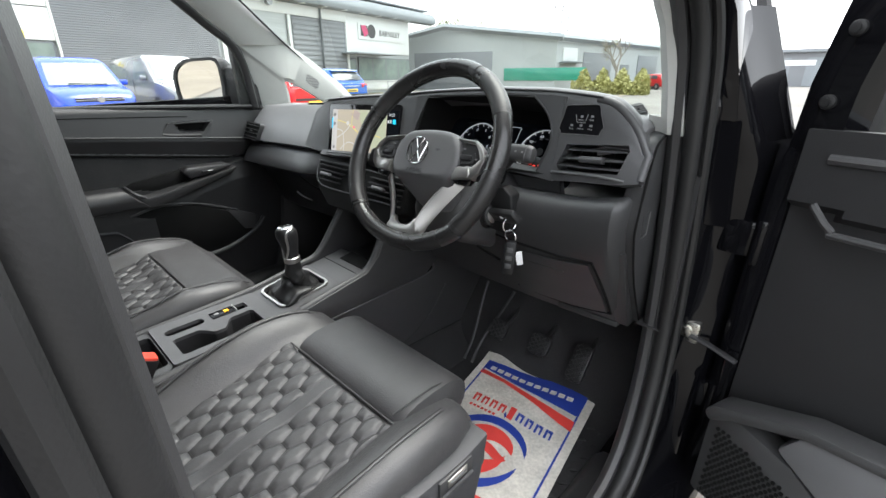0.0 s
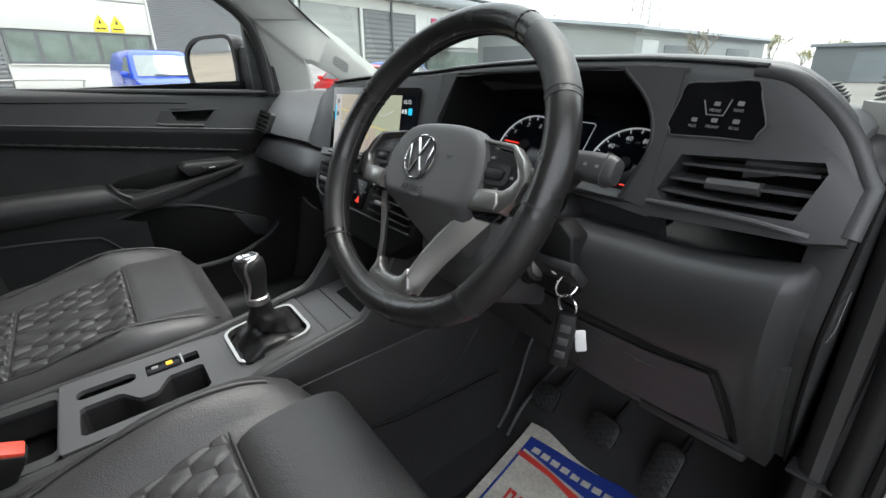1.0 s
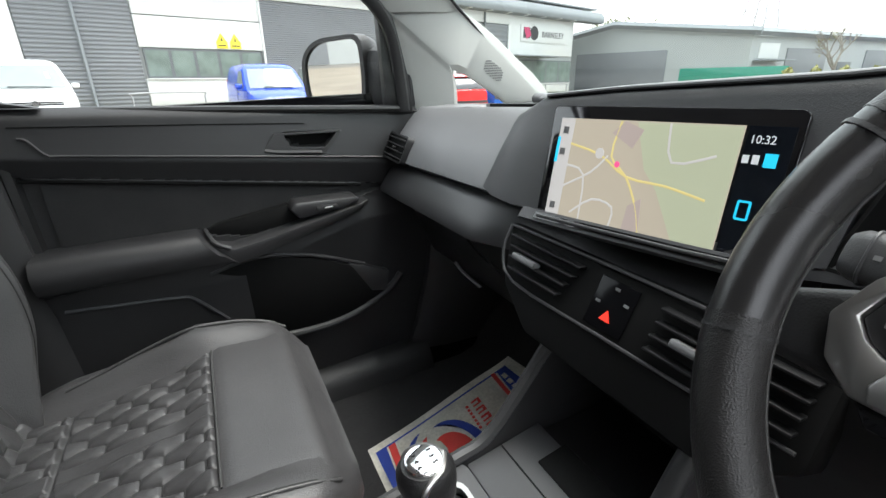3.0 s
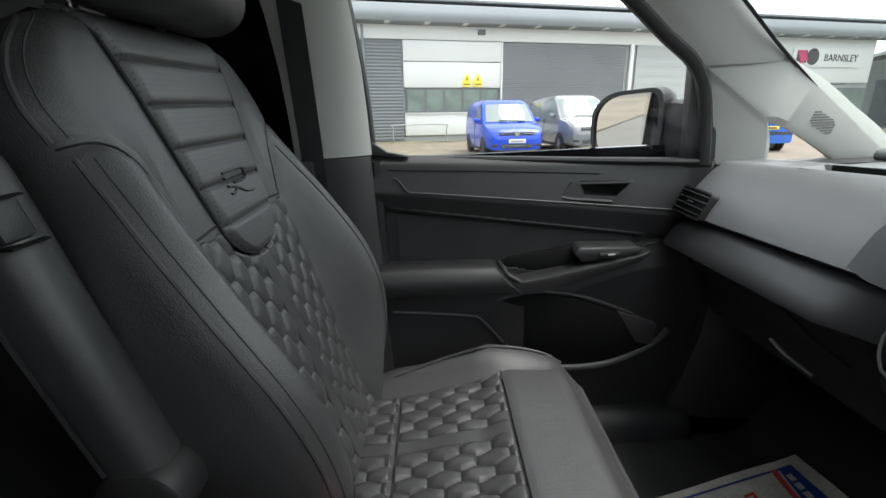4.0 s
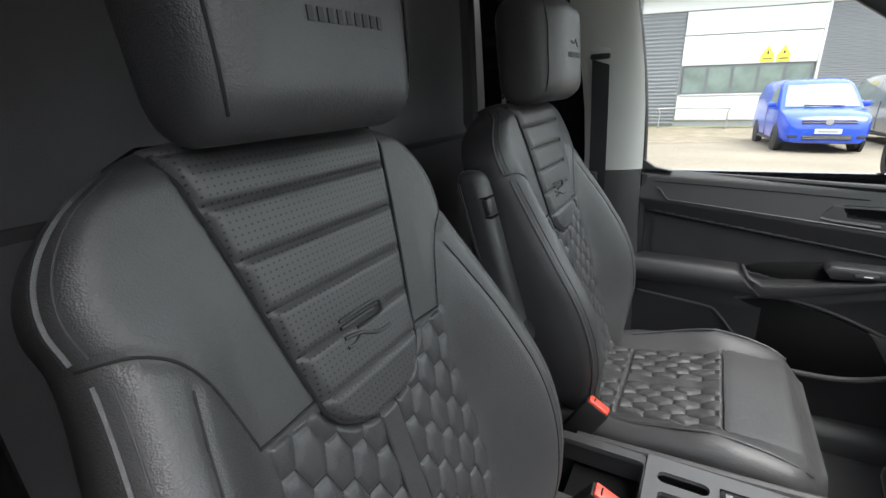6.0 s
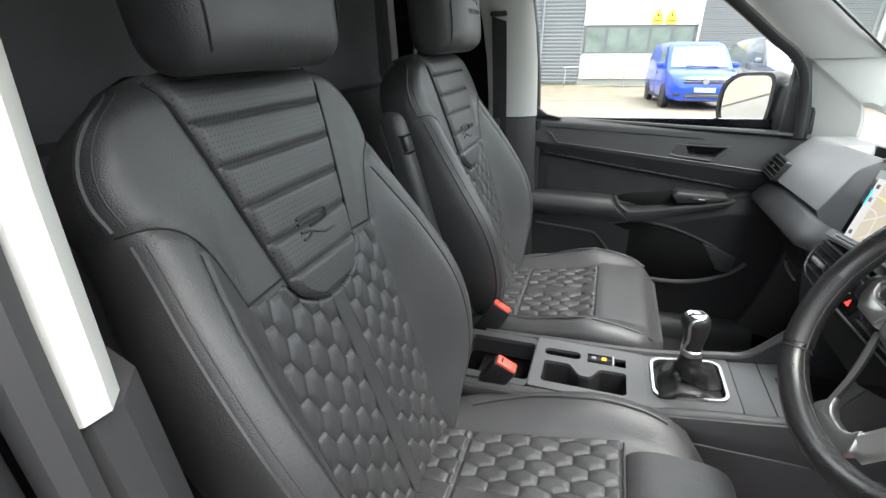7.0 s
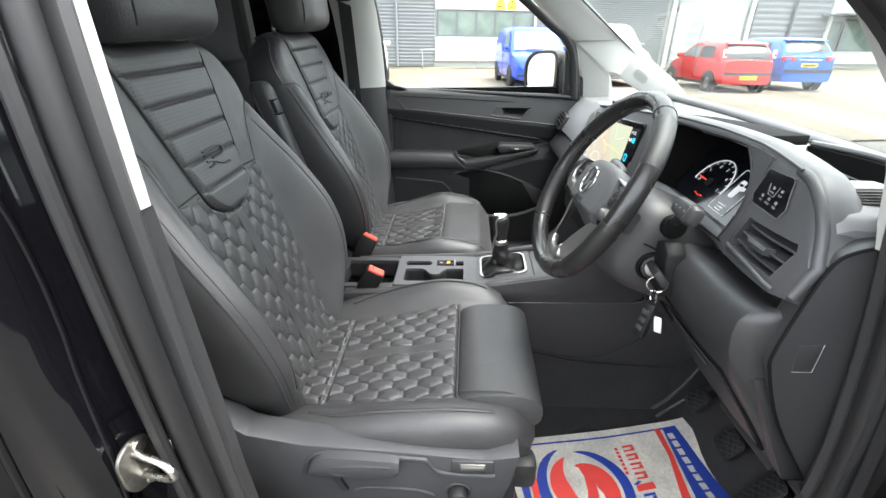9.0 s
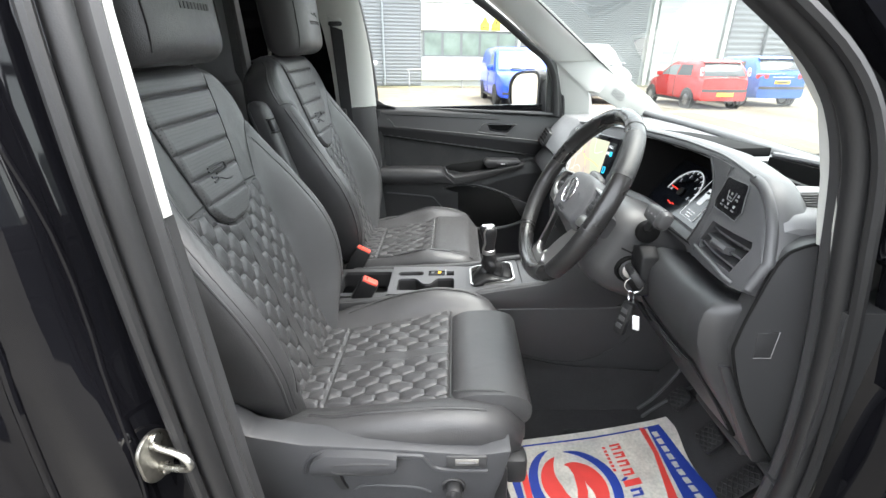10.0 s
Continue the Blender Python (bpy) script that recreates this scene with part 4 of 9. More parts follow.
    if sgn > 0:
        part("hinge_jamb", sheet(hinge_face, 60, 32, 0.006 * sgn), PAINT, van)
    # kick panel beside the footwell
    part("kick_panel", loft([[Vector((sgn * x, y, z)) for x, y in ((0.80, yb), (0.77, yb + 0.005), (0.752, yb + 0.03), (0.735, yb + 0.12), (0.72, yb + 0.4), (0.79, yb + 0.42))] for z, yb in ((0.40, 0.80), (0.5, 0.84), (0.65, 0.88), (0.78, 0.898), (0.95, 0.89), (1.10, 0.875))]), FASCIADARK, van, "dark grained plastic kick panel")
    part("kick_joint", box((sgn * 0.765, 0.905, 0.775), (0.05, 0.03, 0.004), 0.001), PLASTIC2, van)
part("windscreen_header", loft([[Vector((x, y + dy, z + dz)) for dy, dz in ((0, 0), (0.02, 0.03), (-0.08, 0.05), (-0.12, 0.01))] for x, y, z in ((-0.62, 0.42, 1.70), (-0.3, 0.50, 1.725), (0, 0.52, 1.73), (0.3, 0.50, 1.725), (0.62, 0.42, 1.70))]), PAINT, van)


def screen_fn(u, v):
    x = lerp(-1, 1, u)
    z = lerp(1.095, 1.735, v)
    half = lin1([(1.095, 0.83), (1.35, 0.80), (1.735, 0.66)], z)
    yc = lin1([(1.095, 1.39), (1.35, 1.08), (1.56, 0.81), (1.735, 0.56)], z)
    return Vector((x * half, yc - 0.095 * x * x, z))


ws = part("windscreen", sheet(screen_fn, 24, 16), GLASS, van, "clear laminated glass")
ws.visible_shadow = False
part("screen_frit", join(*[tube(smooth_pts([screen_fn(u, v / 12) for v in range(13)], 2), 0.006, 6, flat=0.5) for u in (0.005, 0.995)], tube([screen_fn(u / 24, 0.0) for u in range(25)], 0.025, 6, flat=0.4)), PLASTIC2, van)

# striker on the driver's jamb
striker = thing("door_striker", "zinc-plated door striker loop on the gloss black jamb", "door striker", pose(0.856, 0.004, 0.925, 0, 0, -10))
part("plate", prism(rrect(0.05, 0.074, 0.024, 5), "y", -0.003, 0.003, 0.0015), STRIKERSTEEL, striker)
part("catch", tube(smooth_pts([(-0.024, 0.004, 0.004), (-0.034, 0.016, 0.002), (-0.026, 0.020, -0.008)], 4), 0.003, 8), STRIKERSTEEL, striker)
part("loop", tube(smooth_pts([(0.002, 0.002, 0.020), (0.006, 0.045, 0.018), (0.008, 0.060, 0.006), (0.006, 0.048, -0.008), (0.002, 0.002, -0.018)], 5), 0.0045, 10), STEEL, striker)
for dz in (0.026, -0.026):
    part("screw", cyl((-0.004, 0.006, dz), 0.009, 0.006, "y", 14, bevel=0.002), STEEL, striker)

# door check strap and hinge at the front jamb
strap = thing("door_check_strap", "steel door check strap between jamb and open door", "door strap", (0.82, 0.965, 0.76))
part("bracket", box((0, 0, 0), (0.05, 0.02, 0.05), 0.006), STEEL, strap)
part("bolt", cyl((0.0, -0.014, 0.004), 0.012, 0.012, "y", 12, bevel=0.002), STEEL, strap)
part("arm", tube(smooth_pts([(0.01, -0.01, -0.005), (0.05, -0.018, -0.008), (0.10, -0.03, -0.016)], 4), 0.008, 8, flat=0.5), PLASTIC2, strap)
for hz_ in (0.62, 0.98):
    hg = new("hinge")
    hg.parent = van
    hg.location = (0.865, 0.975, hz_)
    part("leaf", box((0, 0, 0), (0.07, 0.02, 0.07), 0.008), PAINT, hg)
    part("pin", cyl((0.03, -0.01, 0), 0.012, 0.085, "z", 14, bevel=0.003), PAINT, hg)
for hx, hz_ in ((0.757, 1.29), (0.766, 1.195)):
    gr = thing("jamb_grommet", "recessed mounting hole in the gloss black front jamb", "jamb hole", (hx + 0.014, 0.912, hz_), group="jamb holes")
    part("lip", tube(smooth_pts([(0.002, 0, 0.034), (0.013, 0, 0.018), (0.012, 0, -0.016), (0.0, 0, -0.034), (-0.011, 0, -0.018), (-0.011, 0, 0.016)], 4, True), 0.0055, 8, True), PAINT, gr)
    part("plug", cyl((0.0, 0.004, 0.008), 0.008, 0.012, "y", 14), BLACK, gr)
    part("scoop", loft([[Vector((x_, 0.001 + 0.010 * math.sin(math.pi * k), z_)) for k, x_ in ((0, -0.011), (0.3, -0.005), (0.7, 0.005), (1, 0.011))] + [Vector((0.0, 0.02, z_))] for z_ in (-0.030, -0.018, -0.004)]), PAINT, gr)

# ---- passenger door, shut ----
door = thing("door_1", "closed passenger door with dark moulded trim panel", "car door", kind="structure")


def belt(y):
    return 1.158 - 0.058 * (y - 0.07)


def door_base(y):
    return -0.790 - 0.045 * (y - 0.06)


GRIP_IN = [(0.552, 1.0725), (0.668, 1.0675), (0.640, 1.036), (0.563, 1.044)]


def in_grip(y, z):
    """Inside the dark recess of the inner handle."""
    return all((b[0] - a[0]) * (z - a[1]) - (b[1] - a[1]) * (y - a[0]) < 0 for a, b in zip(GRIP_IN, GRIP_IN[1:] + GRIP_IN[:1]))


def door_x(y, z):
    """Face of the door trim."""
    base = door_base(y)
    ridge = 1.072 - 0.135 * (y - 0.1)
    ins_top = 1.036 - 0.165 * (y - 0.09)
    arm_top = lin1([(0.05, 0.888), (0.36, 0.872), (0.44, 0.855), (0.68, 0.895), (0.75, 0.91)], y)
    arm_bot = lin1([(0.05, 0.815), (0.40, 0.812), (0.55, 0.85), (0.72, 0.895)], y)
    x = base
    if z > ridge:
        x += 0.03 - 0.24 * (z - ridge)
    elif z > ins_top:
        x += 0.03 - 0.018 * (ridge - z) / max(0.01, ridge - ins_top)
    elif z > arm_top:
        x += 0.0
    elif z > arm_bot:
        x += lin1([(0.05, 0.05), (0.30, 0.05), (0.36, 0.025), (0.72, 0.02)], y)
    else:
        k = min(1.0, (arm_bot - z) / 0.05)
        x += lerp(lin1([(0.05, 0.045), (0.45, 0.03), (0.72, 0.02)], y), 0.04, k)
    if in_grip(y, z):
        x -= 0.032
    if z > belt(y) - 0.02:
        x -= 0.02 * ((z - belt(y) + 0.02) / 0.02) ** 2
    return x


def door_fn(u, v):
    y = lerp(0.045, 0.90, u)
    z = lerp(0.43, belt(y), v)
    return Vector((door_x(y, z), y, z))


part("trim_panel", sheet(door_fn, 90, 170, 0.02), DOORSKIN, door, "dark grained door moulding")


def insert_fn(u, v):
    y = lerp(0.10, 0.70, u)
    top = 1.031 - 0.165 * (y - 0.09)
    bot = lin1([(0.05, 0.896), (0.36, 0.882), (0.44, 0.866), (0.70, 0.91)], y)
    z = lerp(bot, max(bot + 0.002, top), v)
    return Vector((door_base(y) + 0.006, y, z))


part("fabric_insert", sheet(insert_fn, 40, 12), FABRIC, door, "black cloth insert")
def on_door(pts_, d=0.003):
    return [Vector((door_x(y, z) + d, y, z)) for y, z in pts_]


def densify(pts_, n=6):
    return [(p.x, p.y) for p in smooth_pts([(a, b, 0) for a, b in pts_], n)]


# paler than the door moulding, so the ridge's highlight is painted on
part("crease", tube(on_door(densify([(0.10, 1.108), (0.112, 1.104), (0.135, 1.076), (0.17, 1.071), (0.45, 1.036), (0.75, 0.998), (0.85, 0.984)])), 0.0024, 8), FASCIADARK, door)
part("crease", tube(on_door(densify([(0.09, 1.128), (0.4, 1.106), (0.60, 1.090)], 10), 0.0008), 0.0014, 8), BLACK, door)
# paler edge line, a painted highlight along the band
part("insert_edge", tube([Vector((door_base(y) + 0.012, y, 1.036 - 0.165 * (y - 0.09))) for y in (0.09, 0.2, 0.35, 0.5, 0.62, 0.72)], 0.0017, 6), FASCIADARK, door)
# black tube painted as the shadow line below the band
part("insert_gap", tube([Vector((door_base(y) + 0.010, y, 1.0305 - 0.165 * (y - 0.09))) for y in (0.07, 0.2, 0.35, 0.5, 0.62, 0.72)], 0.0032, 6), BLACK, door)
part("rear_gap_seal", loft([[Vector((x_, y_, z)) for x_, y_ in ((-0.80, 0.046), (-0.772, 0.05), (-0.768, 0.06), (-0.772, 0.072), (-0.80, 0.078))] for z in (0.45, 0.7, 0.9, 1.05, 1.15)]), RUBBER, door, "black rubber seal at the door edge")
# inner handle in its recess
hd = new("door_handle")
hd.parent = door
hx = door_base(0.6) + 0.022
part("surround", ring_prism([(0.498, 1.038), (0.528, 1.0745), (0.680, 1.0695), (0.632, 1.016)], [(0.548, 1.0705), (0.669, 1.0665), (0.637, 1.034), (0.561, 1.042)], "x", hx - 0.02, hx + 0.006), PLASTIC, hd)
# black back plate puts the recess's shade into its colour
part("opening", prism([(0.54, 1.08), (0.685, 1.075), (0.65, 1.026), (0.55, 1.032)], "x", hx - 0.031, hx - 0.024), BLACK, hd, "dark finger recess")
part("pull", loft([[Vector((hx + dx_, y_, z_ + dz_)) for dx_, dz_ in ((-0.02, -0.007), (0.006, -0.006), (0.010, 0.0), (0.007, 0.005), (-0.02, 0.006))] for y_, z_ in ((0.504, 1.040), (0.53, 1.034), (0.58, 1.029), (0.628, 1.0235))]), PLASTIC2, hd, "grey lever edge")
part("armrest", loft([[Vector((door_base(y) + dx * (0.96 if z < 0.885 else 1), y - dz * cut, z + dz)) for dx, dz in ((0.0, 0.0), (0.066, 0.002), (0.080, -0.004), (0.092, -0.020), (0.094, -0.040), (0.085, -0.062), (0.0, -0.08))] for y, z, cut in ((0.06, 0.896, 0.0), (0.2, 0.893, 0.0), (0.30, 0.889, 0.3), (0.335, 0.886, 0.8), (0.342, 0.880, 0.9))]), DOORSKIN, door, "padded dark armrest")
ax = door_base(0.55)
# solid black block painted as the shaded hollow behind the rail
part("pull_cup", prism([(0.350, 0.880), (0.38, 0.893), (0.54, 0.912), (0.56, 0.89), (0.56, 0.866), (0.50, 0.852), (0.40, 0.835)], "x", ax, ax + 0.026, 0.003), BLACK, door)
part("pull_rail", loft([[Vector((ax + dx_ * k_, y_, z_ + dz_)) for dx_, dz_ in ((0.0, -0.004), (0.076, 0.0), (0.083, -0.003), (0.085, -0.010), (0.080, -h_), (0.0, -h_ - 0.012))] for y_, z_, h_, k_ in ((0.352, 0.868, 0.030, 1.04), (0.372, 0.857, 0.034, 1.04), (0.40, 0.850, 0.038, 1.03), (0.46, 0.857, 0.036, 1.0), (0.54, 0.871, 0.030, 0.95), (0.62, 0.884, 0.024, 0.88), (0.69, 0.895, 0.018, 0.78), (0.72, 0.902, 0.012, 0.66))]), DOORSKIN, door, "dark pull rail of the armrest")
part("pull_cap", tube(smooth_pts([(ax + 0.030, 0.350, 0.884), (ax + 0.060, 0.356, 0.879), (ax + 0.084, 0.366, 0.868), (ax + 0.088, 0.392, 0.852)], 4), 0.005, 8), PLASTIC, door)
sw = part("switch_plate", prism([(0.53, 0.907), (0.545, 0.921), (0.69, 0.915), (0.70, 0.905), (0.655, 0.89), (0.55, 0.882)], "x", ax, ax + 0.064, 0.006), FASCIADARK, door)
part("window_switch", box((ax + 0.066, 0.615, 0.901), (0.012, 0.05, 0.012), 0.004), PLASTIC2, sw)
part("switch_mark", box((ax + 0.0725, 0.618, 0.903), (0.001, 0.018, 0.003), 0.0), WHITEMARK, sw)
pocket = [(0.30, 0.768), (0.36, 0.79), (0.44, 0.80), (0.56, 0.775), (0.68, 0.72), (0.76, 0.69), (0.755, 0.63), (0.66, 0.59), (0.55, 0.578), (0.42, 0.59), (0.36, 0.66)]
px0 = door_base(0.5) + 0.04
# black fill, nearly flush, paints the shade inside the pocket
part("pocket_recess", prism(pocket, "x", px0 - 0.03, px0 + 0.004, 0.003), BLACK, door, "door pocket, the shade of its hollow painted black")
part("pocket_lip", tube(smooth_pts([(px0 + 0.004, 0.36, 0.655), (px0 + 0.010, 0.42, 0.592), (px0 + 0.010, 0.55, 0.577), (px0 + 0.006, 0.66, 0.589), (px0 - 0.002, 0.76, 0.632), (px0 - 0.006, 0.80, 0.67)], 5), 0.009, 8), PLASTIC, door)
part("pocket_rim", tube(smooth_pts([(px0 + 0.020, 0.075, 0.774), (px0 + 0.016, 0.18, 0.761), (px0 + 0.014, 0.27, 0.749), (px0 + 0.013, 0.30, 0.735), (px0 + 0.010, 0.355, 0.665)], 3), 0.0042, 6), SEATBASE, door)
part("pocket_rim", tube(smooth_pts([(px0 + 0.005, 0.34, 0.785), (px0 + 0.004, 0.44, 0.803), (px0 + 0.002, 0.56, 0.782), (px0 - 0.004, 0.70, 0.722)], 4), 0.0045, 6), PLASTIC, door)
part("pocket_end", prism([(0.655, 0.735), (0.70, 0.72), (0.765, 0.69), (0.755, 0.63), (0.71, 0.64)], "x", px0 - 0.02, px0 + 0.006, 0.006), PLASTIC, door)
part("outer_skin", sheet(lambda u, v: Vector((side_x(lerp(0.32, 1.14, v), -1), lerp(-0.115, 1.01, u), lerp(0.32, 1.14, v))), 10, 12, -0.02), PAINT, door)
# window frame and glass
frame_pts = [(-0.80, 0.05, 1.15), (-0.795, 0.045, 1.30), (-0.785, 0.035, 1.42), (-0.765, 0.02, 1.54), (-0.73, 0.005, 1.66), (-0.715, 0.05, 1.695), (-0.715, 0.22, 1.69), (-0.735, 0.375, 1.645), (-0.757, 0.495, 1.565), (-0.782, 0.62, 1.475), (-0.798, 0.725, 1.39), (-0.806, 0.80, 1.33), (-0.81, 0.838, 1.25), (-0.81, 0.855, 1.10)]
part("window_frame", tube(smooth_pts(frame_pts, 4), 0.012, 8, flat=1.3), RUBBER, door, "black window surround")
part("mirror_sail", prism([(0.813, 1.09), (0.805, 1.338), (0.830, 1.330), (0.846, 1.315), (0.862, 1.25), (0.876, 1.185), (0.886, 1.09)], "x", -0.850, -0.822, 0.003), RUBBER, door)
part("window_seal", tube([(-0.815, 0.05, 1.152), (-0.813, 0.4, 1.134), (-0.812, 0.85, 1.106)], 0.008, 8), RUBBER, door)


def pane_fn(u, v):
    z = lerp(1.13, 1.69, v)
    x = lin1([(1.13, -0.812), (1.42, -0.795), (1.69, -0.725)], z)
    yb = lin1([(1.13, 0.05), (1.42, 0.035), (1.69, 0.0)], z)
    yf = lin1([(1.13, 0.845), (1.33, 0.81), (1.39, 0.735), (1.475, 0.63), (1.565, 0.50), (1.645, 0.38), (1.69, 0.22)], z)
    return Vector((x, lerp(yb, yf, u), z))


pane = part("pane", sheet(pane_fn, 12, 14), SIDEGLASS, door, "clear side window")
pane.visible_shadow = False
# lower-rear rubber corner of the window
part("corner_fillet", prism([(0.045, 1.16), (0.045, 1.215), (0.06, 1.19), (0.09, 1.168), (0.14, 1.157)], "x", -0.81, -0.785, 0.002), RUBBER, door)

# outside mirror
mir = thing("door_mirror", "black door mirror with tilted rectangular glass", "wing mirror", basis((-1.012, 0.742, 1.182), (0.155, 0.10, 0), (0, 0, 1)))
MIR = [(q.x, q.y) for q in smooth_pts([(0.100, 0.094, 0), (0.030, 0.098, 0), (-0.050, 0.088, 0), (-0.098, 0.050, 0), (-0.108, -0.010, 0), (-0.098, -0.066, 0), (-0.060, -0.090, 0), (0.020, -0.098, 0), (0.090, -0.096, 0), (0.108, -0.050, 0), (0.112, 0.030, 0)], 4, True)]
shell = [[Vector((x * k, z * k, d)) for x, z in MIR] for d, k in ((0.004, 1.0), (-0.02, 1.03), (-0.06, 0.95), (-0.09, 0.75), (-0.10, 0.45))]
part("housing", loft(shell), PLASTIC2, mir)
part("rim", ring_prism([(x * 1.01, z * 1.01) for x, z in MIR], [(x * 0.90, z * 0.90) for x, z in MIR], "z", 0.002, 0.014), PLASTIC2, mir)
part("glass", prism([(x * 0.91, z * 0.91) for x, z in MIR], "z", 0.0045, 0.008), MIRROR, mir, "mirror glass")
part("arm", join(box((0.12, -0.01, -0.035), (0.09, 0.16, 0.07), 0.03), box((0.17, -0.04, -0.05), (0.12, 0.10, 0.05), 0.02)), PLASTIC2, mir)

# seat belt by the passenger pillar
belt_ob = thing("seat_belt", "black seat belt hanging from the pillar guide", "seat belt", (-0.705, -0.066, 1.5))
part("guide", box((0.0, 0.0, 0.01), (0.035, 0.06, 0.03), 0.01, m=Matrix.Rotation(radians(-15), 4, "X")), CREAM, belt_ob)
part("slot", box((0.006, 0.0, -0.01), (0.03, 0.055, 0.016), 0.006), PLASTIC2, belt_ob)
part("webbing", sheet(lambda u, v: Vector((0.004 - 0.02 * v + 0.002 * math.sin(v * 9), lerp(-0.024, 0.024, u) + 0.003 * math.sin(v * 5), -0.01 - 0.80 * v)), 4, 20, 0.0018), FABRIC, belt_ob, "black woven webbing")
part("tongue", box((0.004, -0.02, -0.36), (0.018, 0.05, 0.05), 0.006), PLASTIC2, belt_ob)


# ---- dashboard ----
dash = thing("dashboard", "charcoal moulded dashboard with driver's instrument pod", "dashboard")


def pas_ring(x, upper):
    t = max(0.0, min(1.0, (x + 0.8) / 0.55))
    dz, dy = lerp(-0.04, 0, t), lerp(0.03, 0, t)
    dep = 0.034 * max(0.0, min(1.0, (x + 0.575) / 0.03))
    prof = [(1.30, 1.10), (1.10, 1.13), (0.96, 1.149), (0.936, 1.150), (0.931, 1.148 - dep), (0.872, 1.147 - dep), (0.866, 1.148), (0.855, 1.143), (0.83, 1.12), (0.80, 1.085), (0.778, 1.05), (0.768, 1.028), (0.778, 1.022), (0.790, 1.013), (0.778, 1.010), (0.768, 1.000), (0.752, 0.980), (0.738, 0.960), (0.737, 0.948), (0.785, 0.928), (0.82, 0.90), (0.85, 0.83), (0.875, 0.76), (0.93, 0.72), (1.2, 0.80), (1.3, 0.95)]
    prof = prof[:12] + [(0.90, 1.026), (1.3, 1.05)] if upper else prof[12:] + [(1.3, 1.03), (0.9, 1.022)]
    # behind the pod the fascia draws back
    tuck = 0.055 * max(0.0, min(1.0, (x + 0.25) / 0.10)) if upper else 0.04 * max(0.0, min(1.0, (x + 0.30) / 0.10))
    return [Vector((x, y + (dy if y < 1.0 else 0) + (tuck if y < (0.86 if upper else 0.8) else 0), z + (dz if y < 1.25 else 0))) for y, z in prof]


XS = (-0.79, -0.76, -0.7, -0.6, -0.575, -0.56, -0.545, -0.5, -0.4, -0.3, -0.275, -0.25, -0.225, -0.2, -0.1, 0.0, 0.12)
part("passenger_fascia", loft([pas_ring(x, True) for x in XS]), DASHSOFT, dash, "charcoal grained fascia")
# darker plastic than the fascia above, painting the shade down here
part("passenger_lower", loft([pas_ring(x, False) for x in XS]), FASCIADARK, dash, "lower fascia, darker to hold its shade")


def right_ring(x):
    far = lin1([(0.12, 1.20), (0.26, 1.242), (0.5, 1.258), (0.62, 1.22), (0.72, 1.10)], x)
    prof = [(1.30, 1.115), (far + 0.012, 1.136), (far, 1.132), (far - 0.004, 1.06), (0.98, 1.04), (0.90, 1.012), (0.84, 1.056), (0.80, 1.066), (0.778, 1.058), (0.766, 1.044), (0.763, 1.022), (0.767, 0.99), (0.784, 0.945), (0.808, 0.905), (0.845, 0.85), (0.882, 0.79), (0.895, 0.763), (0.93, 0.745), (1.2, 0.80), (1.3, 0.95)]
    k = lin1([(0.12, -0.03), (0.5, -0.033), (0.6, -0.026), (0.65, -0.017), (0.70, -0.005), (0.735, 0.0)], x)
    if 0.13 < x < 0.45:
        low = {1.04: 1.0, 1.012: 0.995, 1.056: 1.012, 1.066: 1.04}
        prof = [(y, low.get(z, z)) for y, z in prof]
    turn = max(0.0, x - 0.695) ** 2 * 60
    return [Vector((x, y - k * 0.3 + (turn if y < 0.93 else 0), z + (k if y < 0.9 else 0))) for y, z in prof]


part("driver_fascia", loft([right_ring(x) for x in (0.12, 0.135, 0.2, 0.3, 0.40, 0.44, 0.455, 0.5, 0.55, 0.6, 0.66, 0.69, 0.70, 0.71, 0.718)]), FASCIADARK, dash, "dark grained lower fascia")
CAP = [(q.x, q.y) for q in smooth_pts([(0.885, 1.166, 0), (0.855, 1.160, 0), (0.831, 1.143, 0), (0.816, 1.088, 0), (0.804, 1.016, 0), (0.808, 0.98, 0), (0.848, 0.884, 0), (0.929, 0.756, 0)], 4)]
part("end_cap", prism(CAP + [(1.02, 0.72), (1.1, 0.9), (1.06, 1.12), (0.93, 1.168)], "x", 0.700, 0.734, 0.004), FASCIADARK, dash, "dark end panel")
part("end_shoulder", loft([[Vector((x_, y_, z_ - drop)) for x_, z_ in ((inner, 1.13), (inner, 1.203), (inner + 0.022, 1.204), (0.652, 1.201), (0.661, 1.195), (0.686, 1.189), (0.700, 1.183), (0.707, 1.174), (0.706, 1.150))] for y_, drop, inner in ((0.838, 0.012, 0.628), (0.843, 0.004, 0.628), (0.86, 0.0, 0.625), (0.93, 0.006, 0.592), (0.99, 0.018, 0.56), (1.06, 0.040, 0.55))]), DASHSOFT, dash, "charcoal moulded end of the dash")
part("end_foot", prism([(0.80, 0.955), (0.815, 0.955), (0.858, 0.875), (0.935, 0.75), (0.90, 0.752), (0.85, 0.85)], "x", 0.690, 0.722, 0.003), FASCIADARK, dash)
part("cap_line", tube([(0.7335, y_ - 0.001, z_) for y_, z_ in CAP], 0.0022, 6), BLACK, dash)
part("cap_cover", prism([(0.829, 1.026), (0.859, 1.028), (0.858, 0.983), (0.833, 0.983)], "x", 0.730, 0.7355, 0.001), FASCIADARK, dash)
part("cap_cover_joint", tube([(0.7352, 0.859, 1.028), (0.7352, 0.858, 0.983), (0.7352, 0.833, 0.983)], 0.0008, 5), DIM, dash)

